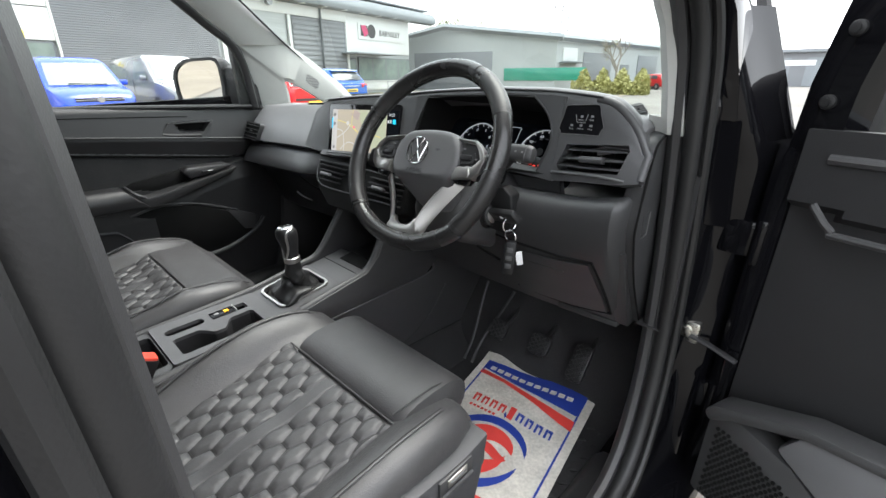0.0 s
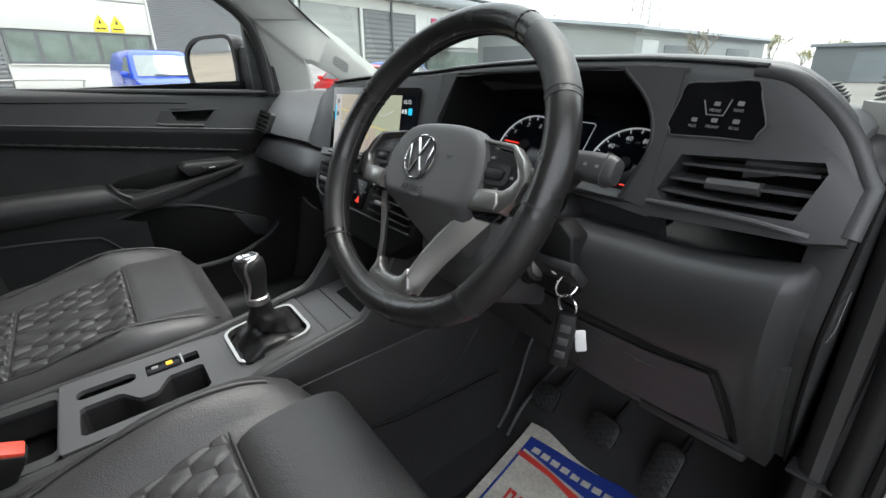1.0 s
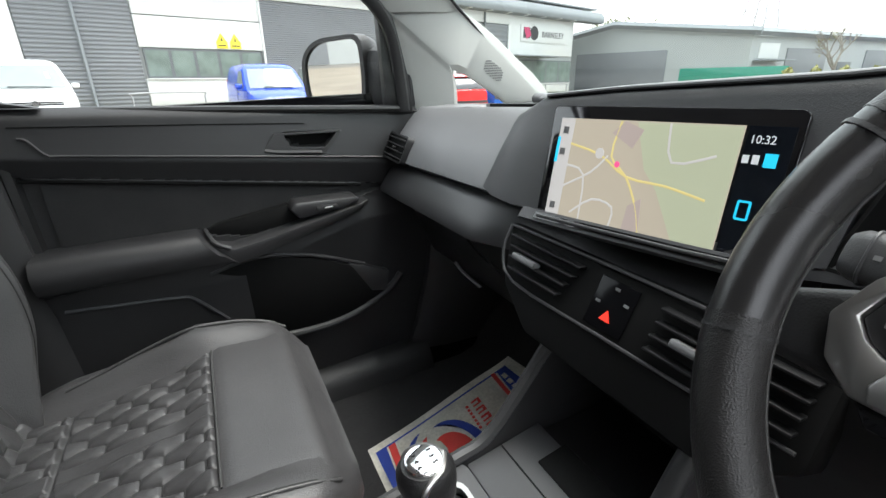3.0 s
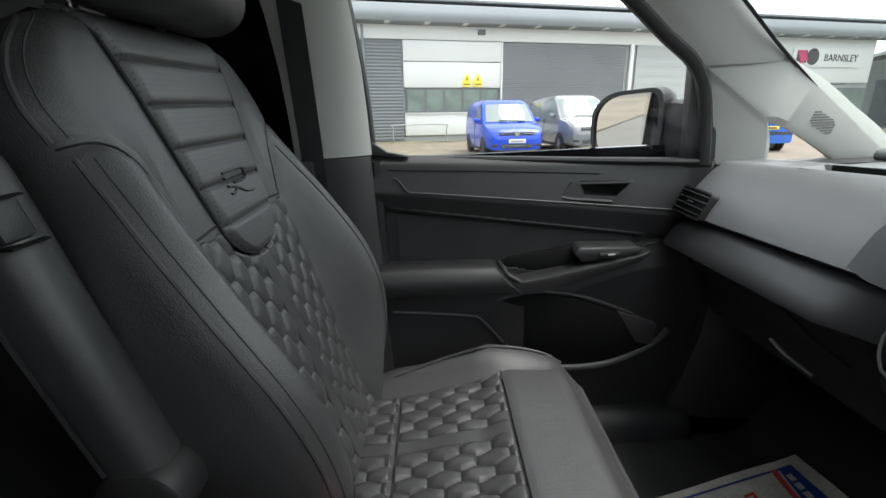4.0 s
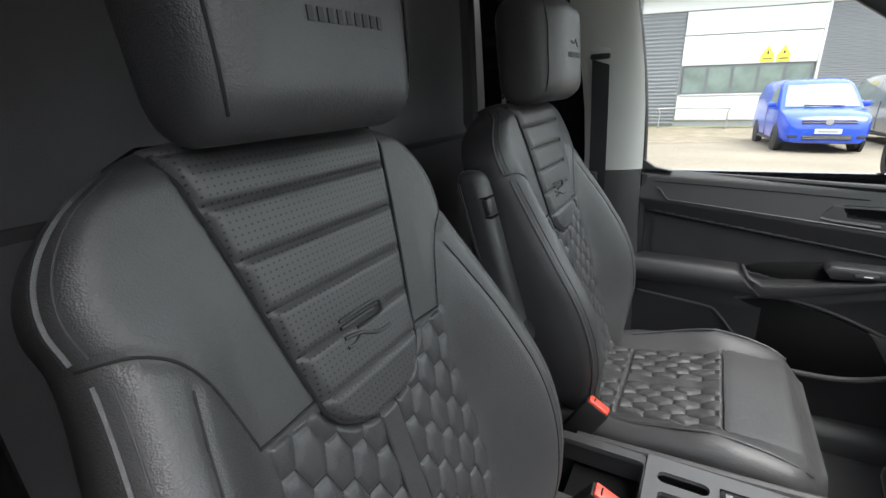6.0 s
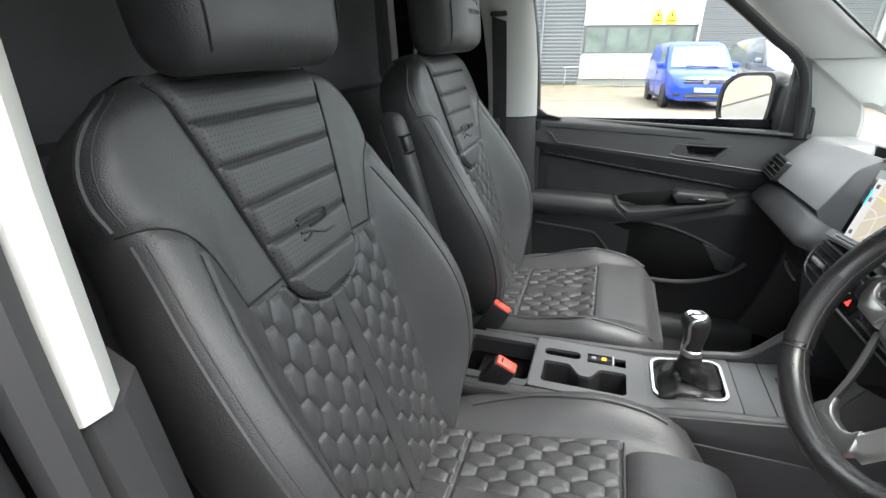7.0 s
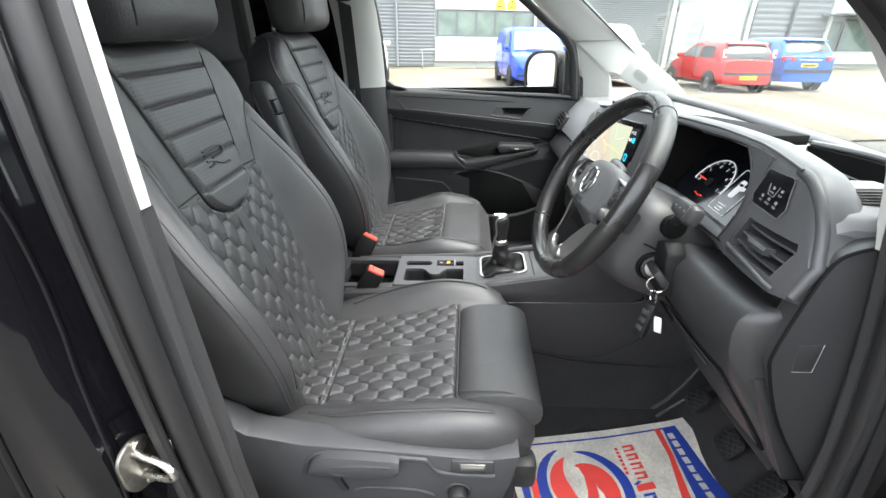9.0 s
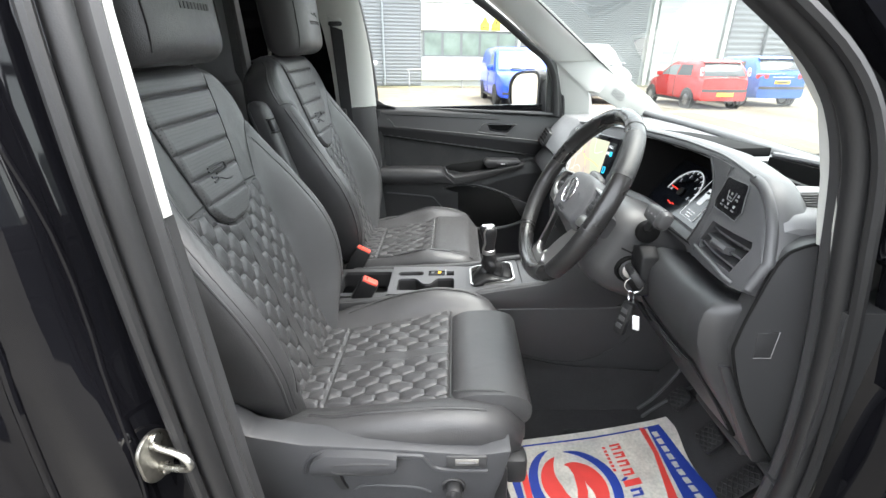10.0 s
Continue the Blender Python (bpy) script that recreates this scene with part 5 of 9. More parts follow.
POD = [(-0.285, 0.755, 1.03, 0.79, 1.085), (-0.262, 0.746, 1.026, 0.787, 1.135), (-0.225, 0.747, 1.022, 0.800, 1.166), (-0.10, 0.764, 1.028, 0.820, 1.181), (0.10, 0.797, 1.04, 0.850, 1.198), (0.16, 0.812, 1.052, 0.860, 1.206), (0.25, 0.820, 1.062, 0.862, 1.214), (0.38, 0.826, 1.062, 0.862, 1.223), (0.5, 0.830, 1.060, 0.860, 1.226),
       (0.55, 0.820, 1.060, 0.853, 1.225), (0.60, 0.806, 1.070, 0.844, 1.223), (0.645, 0.798, 1.077, 0.838, 1.219), (0.67, 0.795, 1.080, 0.834, 1.203), (0.695, 0.791, 1.084, 0.828, 1.182), (0.712, 0.791, 1.086, 0.822, 1.160), (0.722, 0.794, 1.089, 0.817, 1.142), (0.728, 0.797, 1.092, 0.812, 1.125)]


def pod(x, v, d=0.0):
    """A place on the pod's face: v from its foot to its brow; d metres out towards the driver."""
    k = [sum(lin1([(p[0], p[c]) for p in POD], x + dx_) for dx_ in (-0.012, -0.006, 0.0, 0.006, 0.012)) / 5 for c in (1, 2, 3, 4)]
    dy, dz = k[2] - k[0], k[3] - k[1]
    ln_ = math.hypot(dy, dz)
    return Vector((x, lerp(k[0], k[2], v) - d * dz / ln_, lerp(k[1], k[3], v) + d * dy / ln_))


def face_top(x):
    """Upper limit of the vent's part of the pod's face."""
    return lin1([(0.541, 0.51), (0.73, 0.80)], x)


def pod_block(x0, x1, n, v0=0.0, v1=1.0, back=0.14, low=1.125, thin=False, sunk=0.0):
    rings = []
    for i in range(n + 1):
        x = lerp(x0, x1, i / n)
        a, b = pod(x, v0), pod(x, v1)
        r = 0.007
        up = (b - a).normalized()
        z1, z2 = (b.z - 0.03, b.z - 0.04) if thin else (max(low, b.z - 0.055), low - 0.065)
        foot = [a + Vector((0, back * 0.5, 0.0)), a + up * 0.001 + Vector((0, 0.012, 0)), a + up * r, lerp(a, b, 0.5)]
        if sunk:
            vf = face_top(x)
            foot = [a + Vector((0, back * 0.9, 0.0)), a + Vector((0, sunk, 0.004)), lerp(a, b, vf - 0.01) + Vector((0, sunk, 0)), lerp(a, b, vf - 0.005)]
        rings.append(foot + [ b - up * r * 2, b - up * r * 0.6 + Vector((0, 0.004, 0)), b + Vector((0, 0.016, 0.002)), b + Vector((0, back * 0.6, -0.006)), Vector((x, b.y + back, z1)), Vector((x, b.y + back, z2))])
    return loft(rings)


part("pod_left", pod_block(-0.285, 0.138, 12), PODSKIN, dash, "dark moulding round the touch screen")
part("pod_right", pod_block(0.53, 0.728, 26, 0.0, 1.0, 0.08, sunk=0.042), PODSKIN, dash, "dark moulding round the light switches")


def side_pts(corners, n):
    """n places along each side of a closed outline of four chains."""
    out_ = []
    for chain in corners:
        for i in range(n):
            k_ = i / n * (len(chain) - 1)
            j = int(k_)
            out_.append((lerp(chain[j][0], chain[j + 1][0], k_ - j), lerp(chain[j][1], chain[j + 1][1], k_ - j)))
    return out_


def at_height(x, z):
    """The v of a height on the pod's face."""
    a, b = pod(x, 0.0).z, pod(x, 1.0).z
    return (z - a) / (b - a)


FACE = side_pts((((0.531, 0.0), (0.531, 0.505)), ((0.531, 0.505), (0.727, 0.80)), ((0.727, 0.80), (0.727, 0.0)), ((0.727, 0.0), (0.531, 0.0))), 8)
HOLE = [(x_, at_height(x_, z_)) for x_, z_ in side_pts((((0.562, 1.083), (0.553, 1.092), (0.570, 1.133)), ((0.570, 1.133), (0.63, 1.141), (0.693, 1.148)), ((0.693, 1.148), (0.698, 1.14), (0.688, 1.099)), ((0.688, 1.099), (0.562, 1.083))), 8)]
part("vent_surround", loft([[pod(x_, v_, -0.038) for x_, v_ in FACE], [pod(x_, v_, 0.0) for x_, v_ in FACE], [pod(x_, v_, 0.0012) for x_, v_ in HOLE], [pod(x_, v_, -0.006) for x_, v_ in HOLE], [pod(lerp(x_, 0.632, 0.05), lerp(v_, 0.33, 0.05), -0.036) for x_, v_ in HOLE]], caps=False), PODSKIN, dash, "dark moulding round the vent opening")
part("pod_brow", pod_block(0.13, 0.55, 10, 0.90, 1.0, 0.08, thin=True), PODSKIN, dash, "dark brow over the instruments")
part("pod_foot", pod_block(0.13, 0.55, 10, 0.0, 0.07, 0.06, 1.0), PODSKIN, dash)
# recess of the instruments: slanting sides, floor and dark panel
CL = {"tl": Vector((0.170, 0.990, 1.166)), "tr": Vector((0.500, 0.990, 1.166)), "bl": Vector((0.155, 0.890, 1.034)), "br": Vector((0.545, 0.890, 1.034))}


def rec_l(v):
    return lin1([(0, 0.140), (0.5, 0.142), (1, 0.166)], v)


def rec_r(v):
    return flow1([(0, 0.506), (0.12, 0.514), (0.5, 0.529), (0.75, 0.514), (1, 0.472)], v)


def quad(a, b, c, d, thick=0.003):
    return sheet(lambda u, v: lerp(lerp(a, b, u), lerp(d, c, u), v), 2, 2, thick)


# cavity black on these walls puts the recess's shade into colour
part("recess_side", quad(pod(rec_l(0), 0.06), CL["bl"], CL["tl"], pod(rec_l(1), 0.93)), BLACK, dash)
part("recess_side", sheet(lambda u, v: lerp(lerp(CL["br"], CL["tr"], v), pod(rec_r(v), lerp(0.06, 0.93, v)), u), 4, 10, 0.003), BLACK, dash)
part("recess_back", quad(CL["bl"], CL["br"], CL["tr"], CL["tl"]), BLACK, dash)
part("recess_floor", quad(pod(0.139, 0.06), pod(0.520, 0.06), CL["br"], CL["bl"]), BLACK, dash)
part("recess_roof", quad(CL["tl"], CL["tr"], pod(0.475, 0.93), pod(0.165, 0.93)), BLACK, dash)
# extra hidden plate, added only to block light leaking over the recess
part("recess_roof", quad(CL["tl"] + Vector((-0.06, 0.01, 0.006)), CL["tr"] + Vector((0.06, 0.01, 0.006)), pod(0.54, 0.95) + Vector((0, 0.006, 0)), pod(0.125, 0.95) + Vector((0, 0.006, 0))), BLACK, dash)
part("pod_cheek", sheet(lambda u, v: pod(lerp(rec_r(v), 0.545, u), lerp(0.05, 0.95, v), 0.0015), 4, 14, 0.012), PODSKIN, dash, "dark moulding between dials and switches")
part("pod_cheek", sheet(lambda u, v: pod(lerp(0.132, rec_l(v), u), lerp(0.05, 0.95, v), 0.0015), 4, 14, 0.012), PODSKIN, dash)
part("pod_edge", tube([pod(rec_r(v / 12), lerp(0.06, 0.93, v / 12), 0.001) for v in range(13)], 0.0025, 8), PLASTIC2, dash)
part("pod_edge", tube([pod(x_ / 40, 0.985, 0.004) + Vector((0, 0.003, 0.002)) for x_ in range(-8, 26)], 0.0022, 6), PLASTIC, dash)
part("pod_rim", tube([pod(lerp(0.615, 0.727, k / 14), 0.985, 0.001) + Vector((0, 0.006, -0.003)) for k in range(15)] + [pod(0.727, v_, 0.001) + Vector((0, 0.006, 0)) for v_ in (0.75, 0.5, 0.25, 0.06)], 0.0075, 10), PODSKIN, dash, "padded rim round the end of the pod")



def brow_top(u, v):
    b_ = pod(lerp(-0.22, 0.729, u), 1.0)
    off = [(0.0, (0.003, 0.0)), (0.25, (0.010, 0.0042)), (0.45, (0.024, 0.0048)), (0.75, (0.050, -0.003)), (1.0, (0.078, -0.040))]
    return b_ + Vector((0, lin1([(k, o[0]) for k, o in off], v), lin1([(k, o[1]) for k, o in off], v)))


# sheet paler than the pod, painting the light on its top
part("brow_top", sheet(brow_top, 60, 10), HUBSKIN, dash, "top of the pod, paler to carry the light on it")
# instrument cluster
clus = thing("instrument_cluster", "black instrument cluster with two white dials and lit display", "instrument cluster", basis((0.358, 0.928, 1.088), (1, 0.0, 0.012), (0, 0.101, 0.132)))
part("panel", prism(rrect(0.385, 0.145, 0.02, 4, (0, -0.008)), "z", -0.004, 0.0), SCREEN, clus)


def dial(cx, cy, r, n, names, needle, a0, a1, inner):
    d = new("dial")
    d.parent = clus
    d.location = (cx, cy, 0.001)
    part("scale_ring", tube([(r * math.cos(radians(lerp(a0, a1, i / 40))), r * math.sin(radians(lerp(a0, a1, i / 40))), 0.001) for i in range(41)], 0.0013, 6), GLOW, d)
    ticks = [box(((r - 0.004) * math.cos(a), (r - 0.004) * math.sin(a), 0.001), (0.007, 0.0011, 0.001), m=Matrix.Rotation(a, 4, "Z")) for a in [radians(lerp(a0, a1, i / (n * 2))) for i in range(n * 2 + 1)]]
    part("ticks", join(*ticks), GLOW, d)
    for i, nm in enumerate(names):
        a = radians(lerp(a0, a1, i / (len(names) - 1)))
        part("numeral", text_mesh(nm, 0.0105, 0.0002, Matrix.Translation(((r - 0.016) * math.cos(a), (r - 0.016) * math.sin(a), 0.001))), GLOW, d)
    for i, nm in enumerate(inner):
        a = radians(lerp(a0 - 12, a1 + 6, i / (len(inner) - 1)))
        part("small_numeral", text_mesh(nm, 0.0055, 0.0002, Matrix.Translation((0.6 * r * math.cos(a), 0.6 * r * math.sin(a), 0.001))), DIM, d)
    a = radians(needle)
    part("needle", box((0.5 * r * math.cos(a), 0.5 * r * math.sin(a), 0.003), (r * 0.62, 0.0022, 0.001), m=Matrix.Rotation(a, 4, "Z")), REDGLOW, d)
    part("hub", cyl((0, 0, 0.003), 0.009, 0.004, "z", 20), PLASTIC2, d)
    for k in range(3):
        b = radians(250 + k * 20)
        part("small_mark", box((0.6 * r * math.cos(b), 0.6 * r * math.sin(b), 0.001), (0.007, 0.002, 0.001)), REDGLOW, d)


dial(-0.094, -0.004, 0.056, 5, ("0", "1", "2", "3", "4", "5"), 178, 187, -8, ())
dial(0.095, -0.004, 0.056, 7, ("0", "20", "40", "60", "80", "100", "120", "140"), 214, 222, -48, ("20", "40", "60", "80", "100", "120", "140", "160", "180", "200", "220"))
inf = new("centre_display")
inf.parent = clus
part("window", prism(rrect(0.058, 0.095, 0.004, 3, (-0.008, 0.004)), "z", 0.0, 0.0012), SCREEN, inf)
part("window_frame", ring_prism(rrect(0.058, 0.095, 0.004, 3, (-0.008, 0.004)), rrect(0.056, 0.093, 0.003, 3, (-0.008, 0.004)), "z", 0.0012, 0.0018), GLOW, inf)
part("car_icon", prism(rrect(0.017, 0.040, 0.0045, 4, (-0.010, 0.012)), "z", 0.0013, 0.0018), GLOW, inf)
part("car_icon_screen", box((-0.010, 0.022, 0.0019), (0.012, 0.005, 0.0004)), SCREEN, inf)
part("car_icon_door", box((0.003, 0.016, 0.0016), (0.011, 0.0075, 0.0006), 0.0, m=Matrix.Rotation(radians(18), 4, "Z")), GLOW, inf)
for k in range(3):
    part("text_bar", box((-0.008, -0.026 - 0.006 * k, 0.0016), (0.026 - 0.004 * k, 0.0022, 0.0008)), GLOW, inf)
for k in range(2):
    part("warning_lamp", box((0.038 + k * 0.009, -0.062, 0.001), (0.006, 0.005, 0.001)), (REDGLOW, AMBER)[k], clus)

# light switch panel
hlm = basis(pod(0.594, 0.72, 0.002), pod(0.64, 0.70) - pod(0.55, 0.70), pod(0.603, 0.9) - pod(0.603, 0.5))
hl = thing("light_switch_panel", "gloss black touch panel with faint white light symbols", "switch panel", hlm)
hli = hlm.inverted()
hl_out = [(q.x, q.y) for q in smooth_pts([(a, b, 0) for a, b in side_pts((((0.543, 0.61), (0.553, 0.86)), ((0.553, 0.86), (0.622, 0.91)), ((0.622, 0.91), (0.640, 0.67)), ((0.640, 0.67), (0.633, 0.56)), ((0.633, 0.56), (0.551, 0.545)), ((0.551, 0.545), (0.543, 0.61))), 3)], 2, True)]
part("panel", loft([[hli @ pod(x_, v_, d_) for x_, v_ in hl_out] for d_ in (-0.003, 0.0016)]), PANELBLACK, hl)
part("edge", tube([hli @ pod(x_, v_, 0.0016) for x_, v_ in hl_out], 0.0008, 6, True), HUBSKIN, hl)
part("divider", tube([hli @ pod(x_, v_, 0.0022) for x_, v_ in ((0.577, 0.77), (0.583, 0.687), (0.600, 0.688), (0.604, 0.788))], 0.0007, 5), DIM, hl)
for x_, v_, lb in ((0.591, 0.736, "MODE"), (0.613, 0.751, "REAR"), (0.572, 0.632, "MAX"), (0.593, 0.637, "FRONT"), (0.614, 0.643, "REAR")):
    sp = hli @ pod(x_, v_, 0.0022)
    part("symbol", join(box((sp.x, sp.y + 0.003, sp.z), (0.006, 0.004, 0.0005), 0.0), text_mesh(lb, 0.0042, 0.0002, Matrix.Translation((sp.x, sp.y - 0.0035, sp.z)))), DIM, hl)


def vent(name, o, ex, ey, w, h, slats, label):
    vt = thing(name, label, "air vent", basis(o, ex, ey), group="dashboard vents")
    # flat black plate paints the shaded opening behind the slats
    part("cavity", prism(rrect(w, h, 0.006, 3), "z", -0.004, 0.001), BLACK, vt)
    part("frame", ring_prism(rrect(w + 0.008, h + 0.008, 0.009, 3), rrect(w, h, 0.006, 3), "z", -0.02, 0.0045), PLASTIC2, vt)
    for i in range(slats):
        yy = lerp(-h / 2, h / 2, (i + 0.5) / slats)
        part("slat", box((0, yy, 0.004), (w, 0.0022, 0.007), 0.0009, m=Matrix.Rotation(radians(-12), 4, "X")), PLASTIC, vt)
    part("slider", box((0, 0, 0.007), (w * 0.16, min(0.005, h * 0.12), 0.005), 0.0015), PODSKIN, vt)
    return vt


dvm = basis(pod(0.632, 0.26, 0.0), pod(0.69, 0.30) - pod(0.58, 0.22), pod(0.632, 0.5) - pod(0.632, 0.0))
dv = thing("driver_vent", "black slatted vent sunk beside the instruments", "air vent", dvm, group="dashboard vents")
dvi = dvm.inverted()
part("cavity", loft([[dvi @ pod(x_, v_, d_) for x_, v_ in HOLE] for d_ in (-0.037, -0.033)]), BLACK, dv)
for (xa, za), (xb, zb) in (((0.571, 1.124), (0.693, 1.137)), ((0.561, 1.107), (0.693, 1.121)), ((0.556, 1.092), (0.689, 1.106))):
    part("slat", loft([[dvi @ pod(lerp(xa, xb, k), at_height(lerp(xa, xb, k), lerp(za, zb, k) + dz_), d_) for d_, dz_ in ((-0.004, -0.001), (-0.004, 0.0016), (-0.026, 0.0075), (-0.026, 0.005))] for k in (0.0, 0.2, 0.4, 0.6, 0.8, 1.0)]), PODSKIN, dv)
for k in range(5):
    part("vane", loft([[dvi @ pod(0.59 + 0.022 * k + e_, v_, d_) for e_, d_ in ((-0.001, -0.026), (0.001, -0.026), (0.001, -0.034), (-0.001, -0.034))] for v_ in (0.2, 0.3, 0.42)]), BLACK, dv)
part("slider", loft([[dvi @ pod(x_, at_height(x_, z_ + dz_), d_) for d_, dz_ in ((0.004, -0.005), (0.006, 0.0), (0.004, 0.005), (-0.010, 0.0065), (-0.010, -0.006))] for x_, z_ in ((0.606, 1.112), (0.610, 1.1125), (0.650, 1.117), (0.654, 1.1175))]), PODSKIN, dv, "ribbed thumb slider")
part("pod_lip", tube(smooth_pts([pod(0.545, 0.10, 0.002), pod(0.574, 0.10, 0.003), pod(0.649, 0.085, 0.003), pod(0.685, 0.07, 0.003), pod(0.702, 0.06, -0.002)], 4), 0.0028, 8), HUBSKIN, dash)
vent("passenger_vent", (-0.735, 0.7975, 1.024), (1, -0.06, 0.01), (0, 0.46, 1), 0.120, 0.058, 4, "black slatted vent at the passenger end")
# demister vent near the screen pillar
vent("side_demister", (0.6585, 0.912, 1.1935), (0.02, 0.99, 0.0), (-0.67, 0.0, 0.74), 0.062, 0.019, 5, "slim grey demister vent on the dash top")
# flat black slab on the dash top paints the tray's shade
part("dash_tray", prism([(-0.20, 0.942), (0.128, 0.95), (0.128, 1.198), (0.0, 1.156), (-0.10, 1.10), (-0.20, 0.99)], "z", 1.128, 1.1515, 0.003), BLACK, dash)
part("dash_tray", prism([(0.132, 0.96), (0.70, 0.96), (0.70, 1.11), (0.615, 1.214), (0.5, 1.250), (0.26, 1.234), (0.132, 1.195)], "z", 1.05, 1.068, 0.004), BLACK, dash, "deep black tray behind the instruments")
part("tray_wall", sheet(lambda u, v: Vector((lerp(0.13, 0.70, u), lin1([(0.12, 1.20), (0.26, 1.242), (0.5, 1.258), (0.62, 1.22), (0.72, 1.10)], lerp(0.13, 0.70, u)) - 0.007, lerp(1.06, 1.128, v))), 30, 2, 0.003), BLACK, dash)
# black liner darkens the slot, its shade put into colour
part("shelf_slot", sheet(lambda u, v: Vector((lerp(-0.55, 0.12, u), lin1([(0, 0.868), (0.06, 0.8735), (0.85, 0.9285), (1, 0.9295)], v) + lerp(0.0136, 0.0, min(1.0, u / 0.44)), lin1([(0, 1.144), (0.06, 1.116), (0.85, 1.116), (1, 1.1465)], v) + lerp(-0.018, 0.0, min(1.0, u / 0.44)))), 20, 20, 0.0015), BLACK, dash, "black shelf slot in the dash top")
part("tray_rim", tube(smooth_pts([(0.13, 1.205, 1.134), (0.26, 1.248, 1.136), (0.5, 1.264, 1.136), (0.62, 1.226, 1.138), (0.695, 1.13, 1.142), (0.70, 1.05, 1.152)], 5), 0.007, 8), DASHSOFT, dash)
part("dash_rear_rim", tube([(0.04 * i, 1.315 - 0.13 * (0.04 * i) ** 2, 1.110) for i in range(-19, 18)], 0.022, 18, flat=0.7), DASHSOFT, dash, "charcoal dash edge under the windscreen")

# touch screen
scr = thing("touch_screen", "lit touch screen showing a beige road map", "screen", basis((-0.0385, 0.789, 1.0955), (0.245, 0.052, 0.010), (-0.012, 0.026, 0.110)))
scr.matrix_world = scr.matrix_world @ Matrix.Translation((0.011, 0, 0)) @ Matrix.Diagonal((0.87, 1, 1, 1))
part("bezel", prism(rrect(0.292, 0.148, 0.008, 4), "z", -0.012, 0.002, 0.002), GLOSS, scr)
MAPBG = mat("map_ground", (0.20, 0.18, 0.14), 0.25, var=0.0, emit=(0.74, 0.66, 0.53), estr=0.26)
MAPGREEN = mat("map_green", (0.20, 0.22, 0.16), 0.25, var=0.0, emit=(0.66, 0.70, 0.5), estr=0.26)
MAPWHITE = mat("map_white", (0.28, 0.28, 0.27), 0.25, var=0.0, emit=(0.95, 0.92, 0.9), estr=0.22)
MAPYEL = mat("map_yellow", (0.28, 0.24, 0.08), 0.25, var=0.0, emit=(0.95, 0.8, 0.35), estr=0.30)
MAPVIO = mat("map_mauve", (0.18, 0.15, 0.15), 0.25, var=0.0, emit=(0.66, 0.56, 0.50), estr=0.26)
MAPPINK = mat("map_marker", (0.4, 0.06, 0.16), 0.25, var=0.0, emit=(0.9, 0.12, 0.3), estr=0.4)
part("menu_strip", box((-0.119, 0, 0.0025), (0.022, 0.118, 0.001)), MAPWHITE, scr)
part("map", box((-0.0065, 0, 0.0025), (0.203, 0.118, 0.001)), MAPBG, scr)
part("map_area", prism([(-0.02, 0.058), (0.094, 0.058), (0.094, -0.057), (0.05, -0.057), (0.02, -0.01), (0.0, 0.01)], "z", 0.003, 0.0034), MAPGREEN, scr)
part("map_area", prism([(-0.05, 0.045), (-0.035, 0.058), (-0.01, 0.05), (-0.02, 0.03)], "z", 0.0034, 0.0038), MAPVIO, scr)
part("map_area", prism([(-0.01, -0.03), (0.005, -0.02), (0.01, -0.055), (-0.012, -0.057)], "z", 0.0034, 0.0038), MAPVIO, scr)
for pts_, m_ in ((((-0.108, 0.03), (-0.06, 0.02), (-0.02, 0.0), (0.03, -0.004), (0.075, -0.012)), MAPYEL), (((-0.04, 0.058), (-0.045, 0.02), (-0.02, 0.0), (0.0, -0.03), (0.01, -0.058)), MAPYEL), (((-0.108, -0.02), (-0.07, 0.0), (-0.05, 0.02)), MAPWHITE), (((-0.09, -0.05), (-0.06, -0.03), (-0.03, -0.035), (-0.03, -0.058)), MAPWHITE), (((-0.108, 0.005), (-0.08, -0.004), (-0.075, -0.058)), MAPWHITE), (((0.02, 0.058), (0.03, 0.02), (0.075, 0.03)), MAPWHITE)):
    part("map_road", tube(smooth_pts([(a, b, 0.0036) for a, b in pts_], 3), 0.0013, 4, flat=0.25), m_, scr)
for x_, y_ in ((-0.12, 0.045), (-0.12, 0.02), (-0.12, -0.045)):
    part("menu_icon", box((x_, y_, 0.0032), (0.008, 0.008, 0.0006), 0.0), DIM, scr)
part("menu_tab", box((-0.1285, 0.022, 0.0032), (0.004, 0.030, 0.0006), 0.0), CYAN, scr)
part("map_marker", cyl((-0.035, 0.012, 0.0040), 0.0035, 0.0006, "z", 14), MAPPINK, scr)
part("map_spot", cyl((-0.062, 0.022, 0.0038), 0.006, 0.0005, "z", 16), MAPWHITE, scr)
part("status_panel", box((0.1185, 0, 0.0025), (0.041, 0.118, 0.001)), SCREEN, scr)
part("clock", text_mesh("10:32", 0.0105, 0.0003, Matrix.Translation((0.113, 0.047, 0.0035))), GLOW, scr)
part("status_icon", box((0.124, 0.030, 0.0035), (0.011, 0.012, 0.0006), 0.0), CYAN, scr)
part("status_icon", join(box((0.102, 0.030, 0.0035), (0.006, 0.007, 0.0005)), box((0.111, 0.030, 0.0035), (0.006, 0.008, 0.0005))), GLOW, scr)
part("status_icon", ring_prism(rrect(0.013, 0.018, 0.002, 2, (0.112, -0.015)), rrect(0.009, 0.014, 0.001, 2, (0.112, -0.015)), "z", 0.003, 0.004), CYAN, scr)
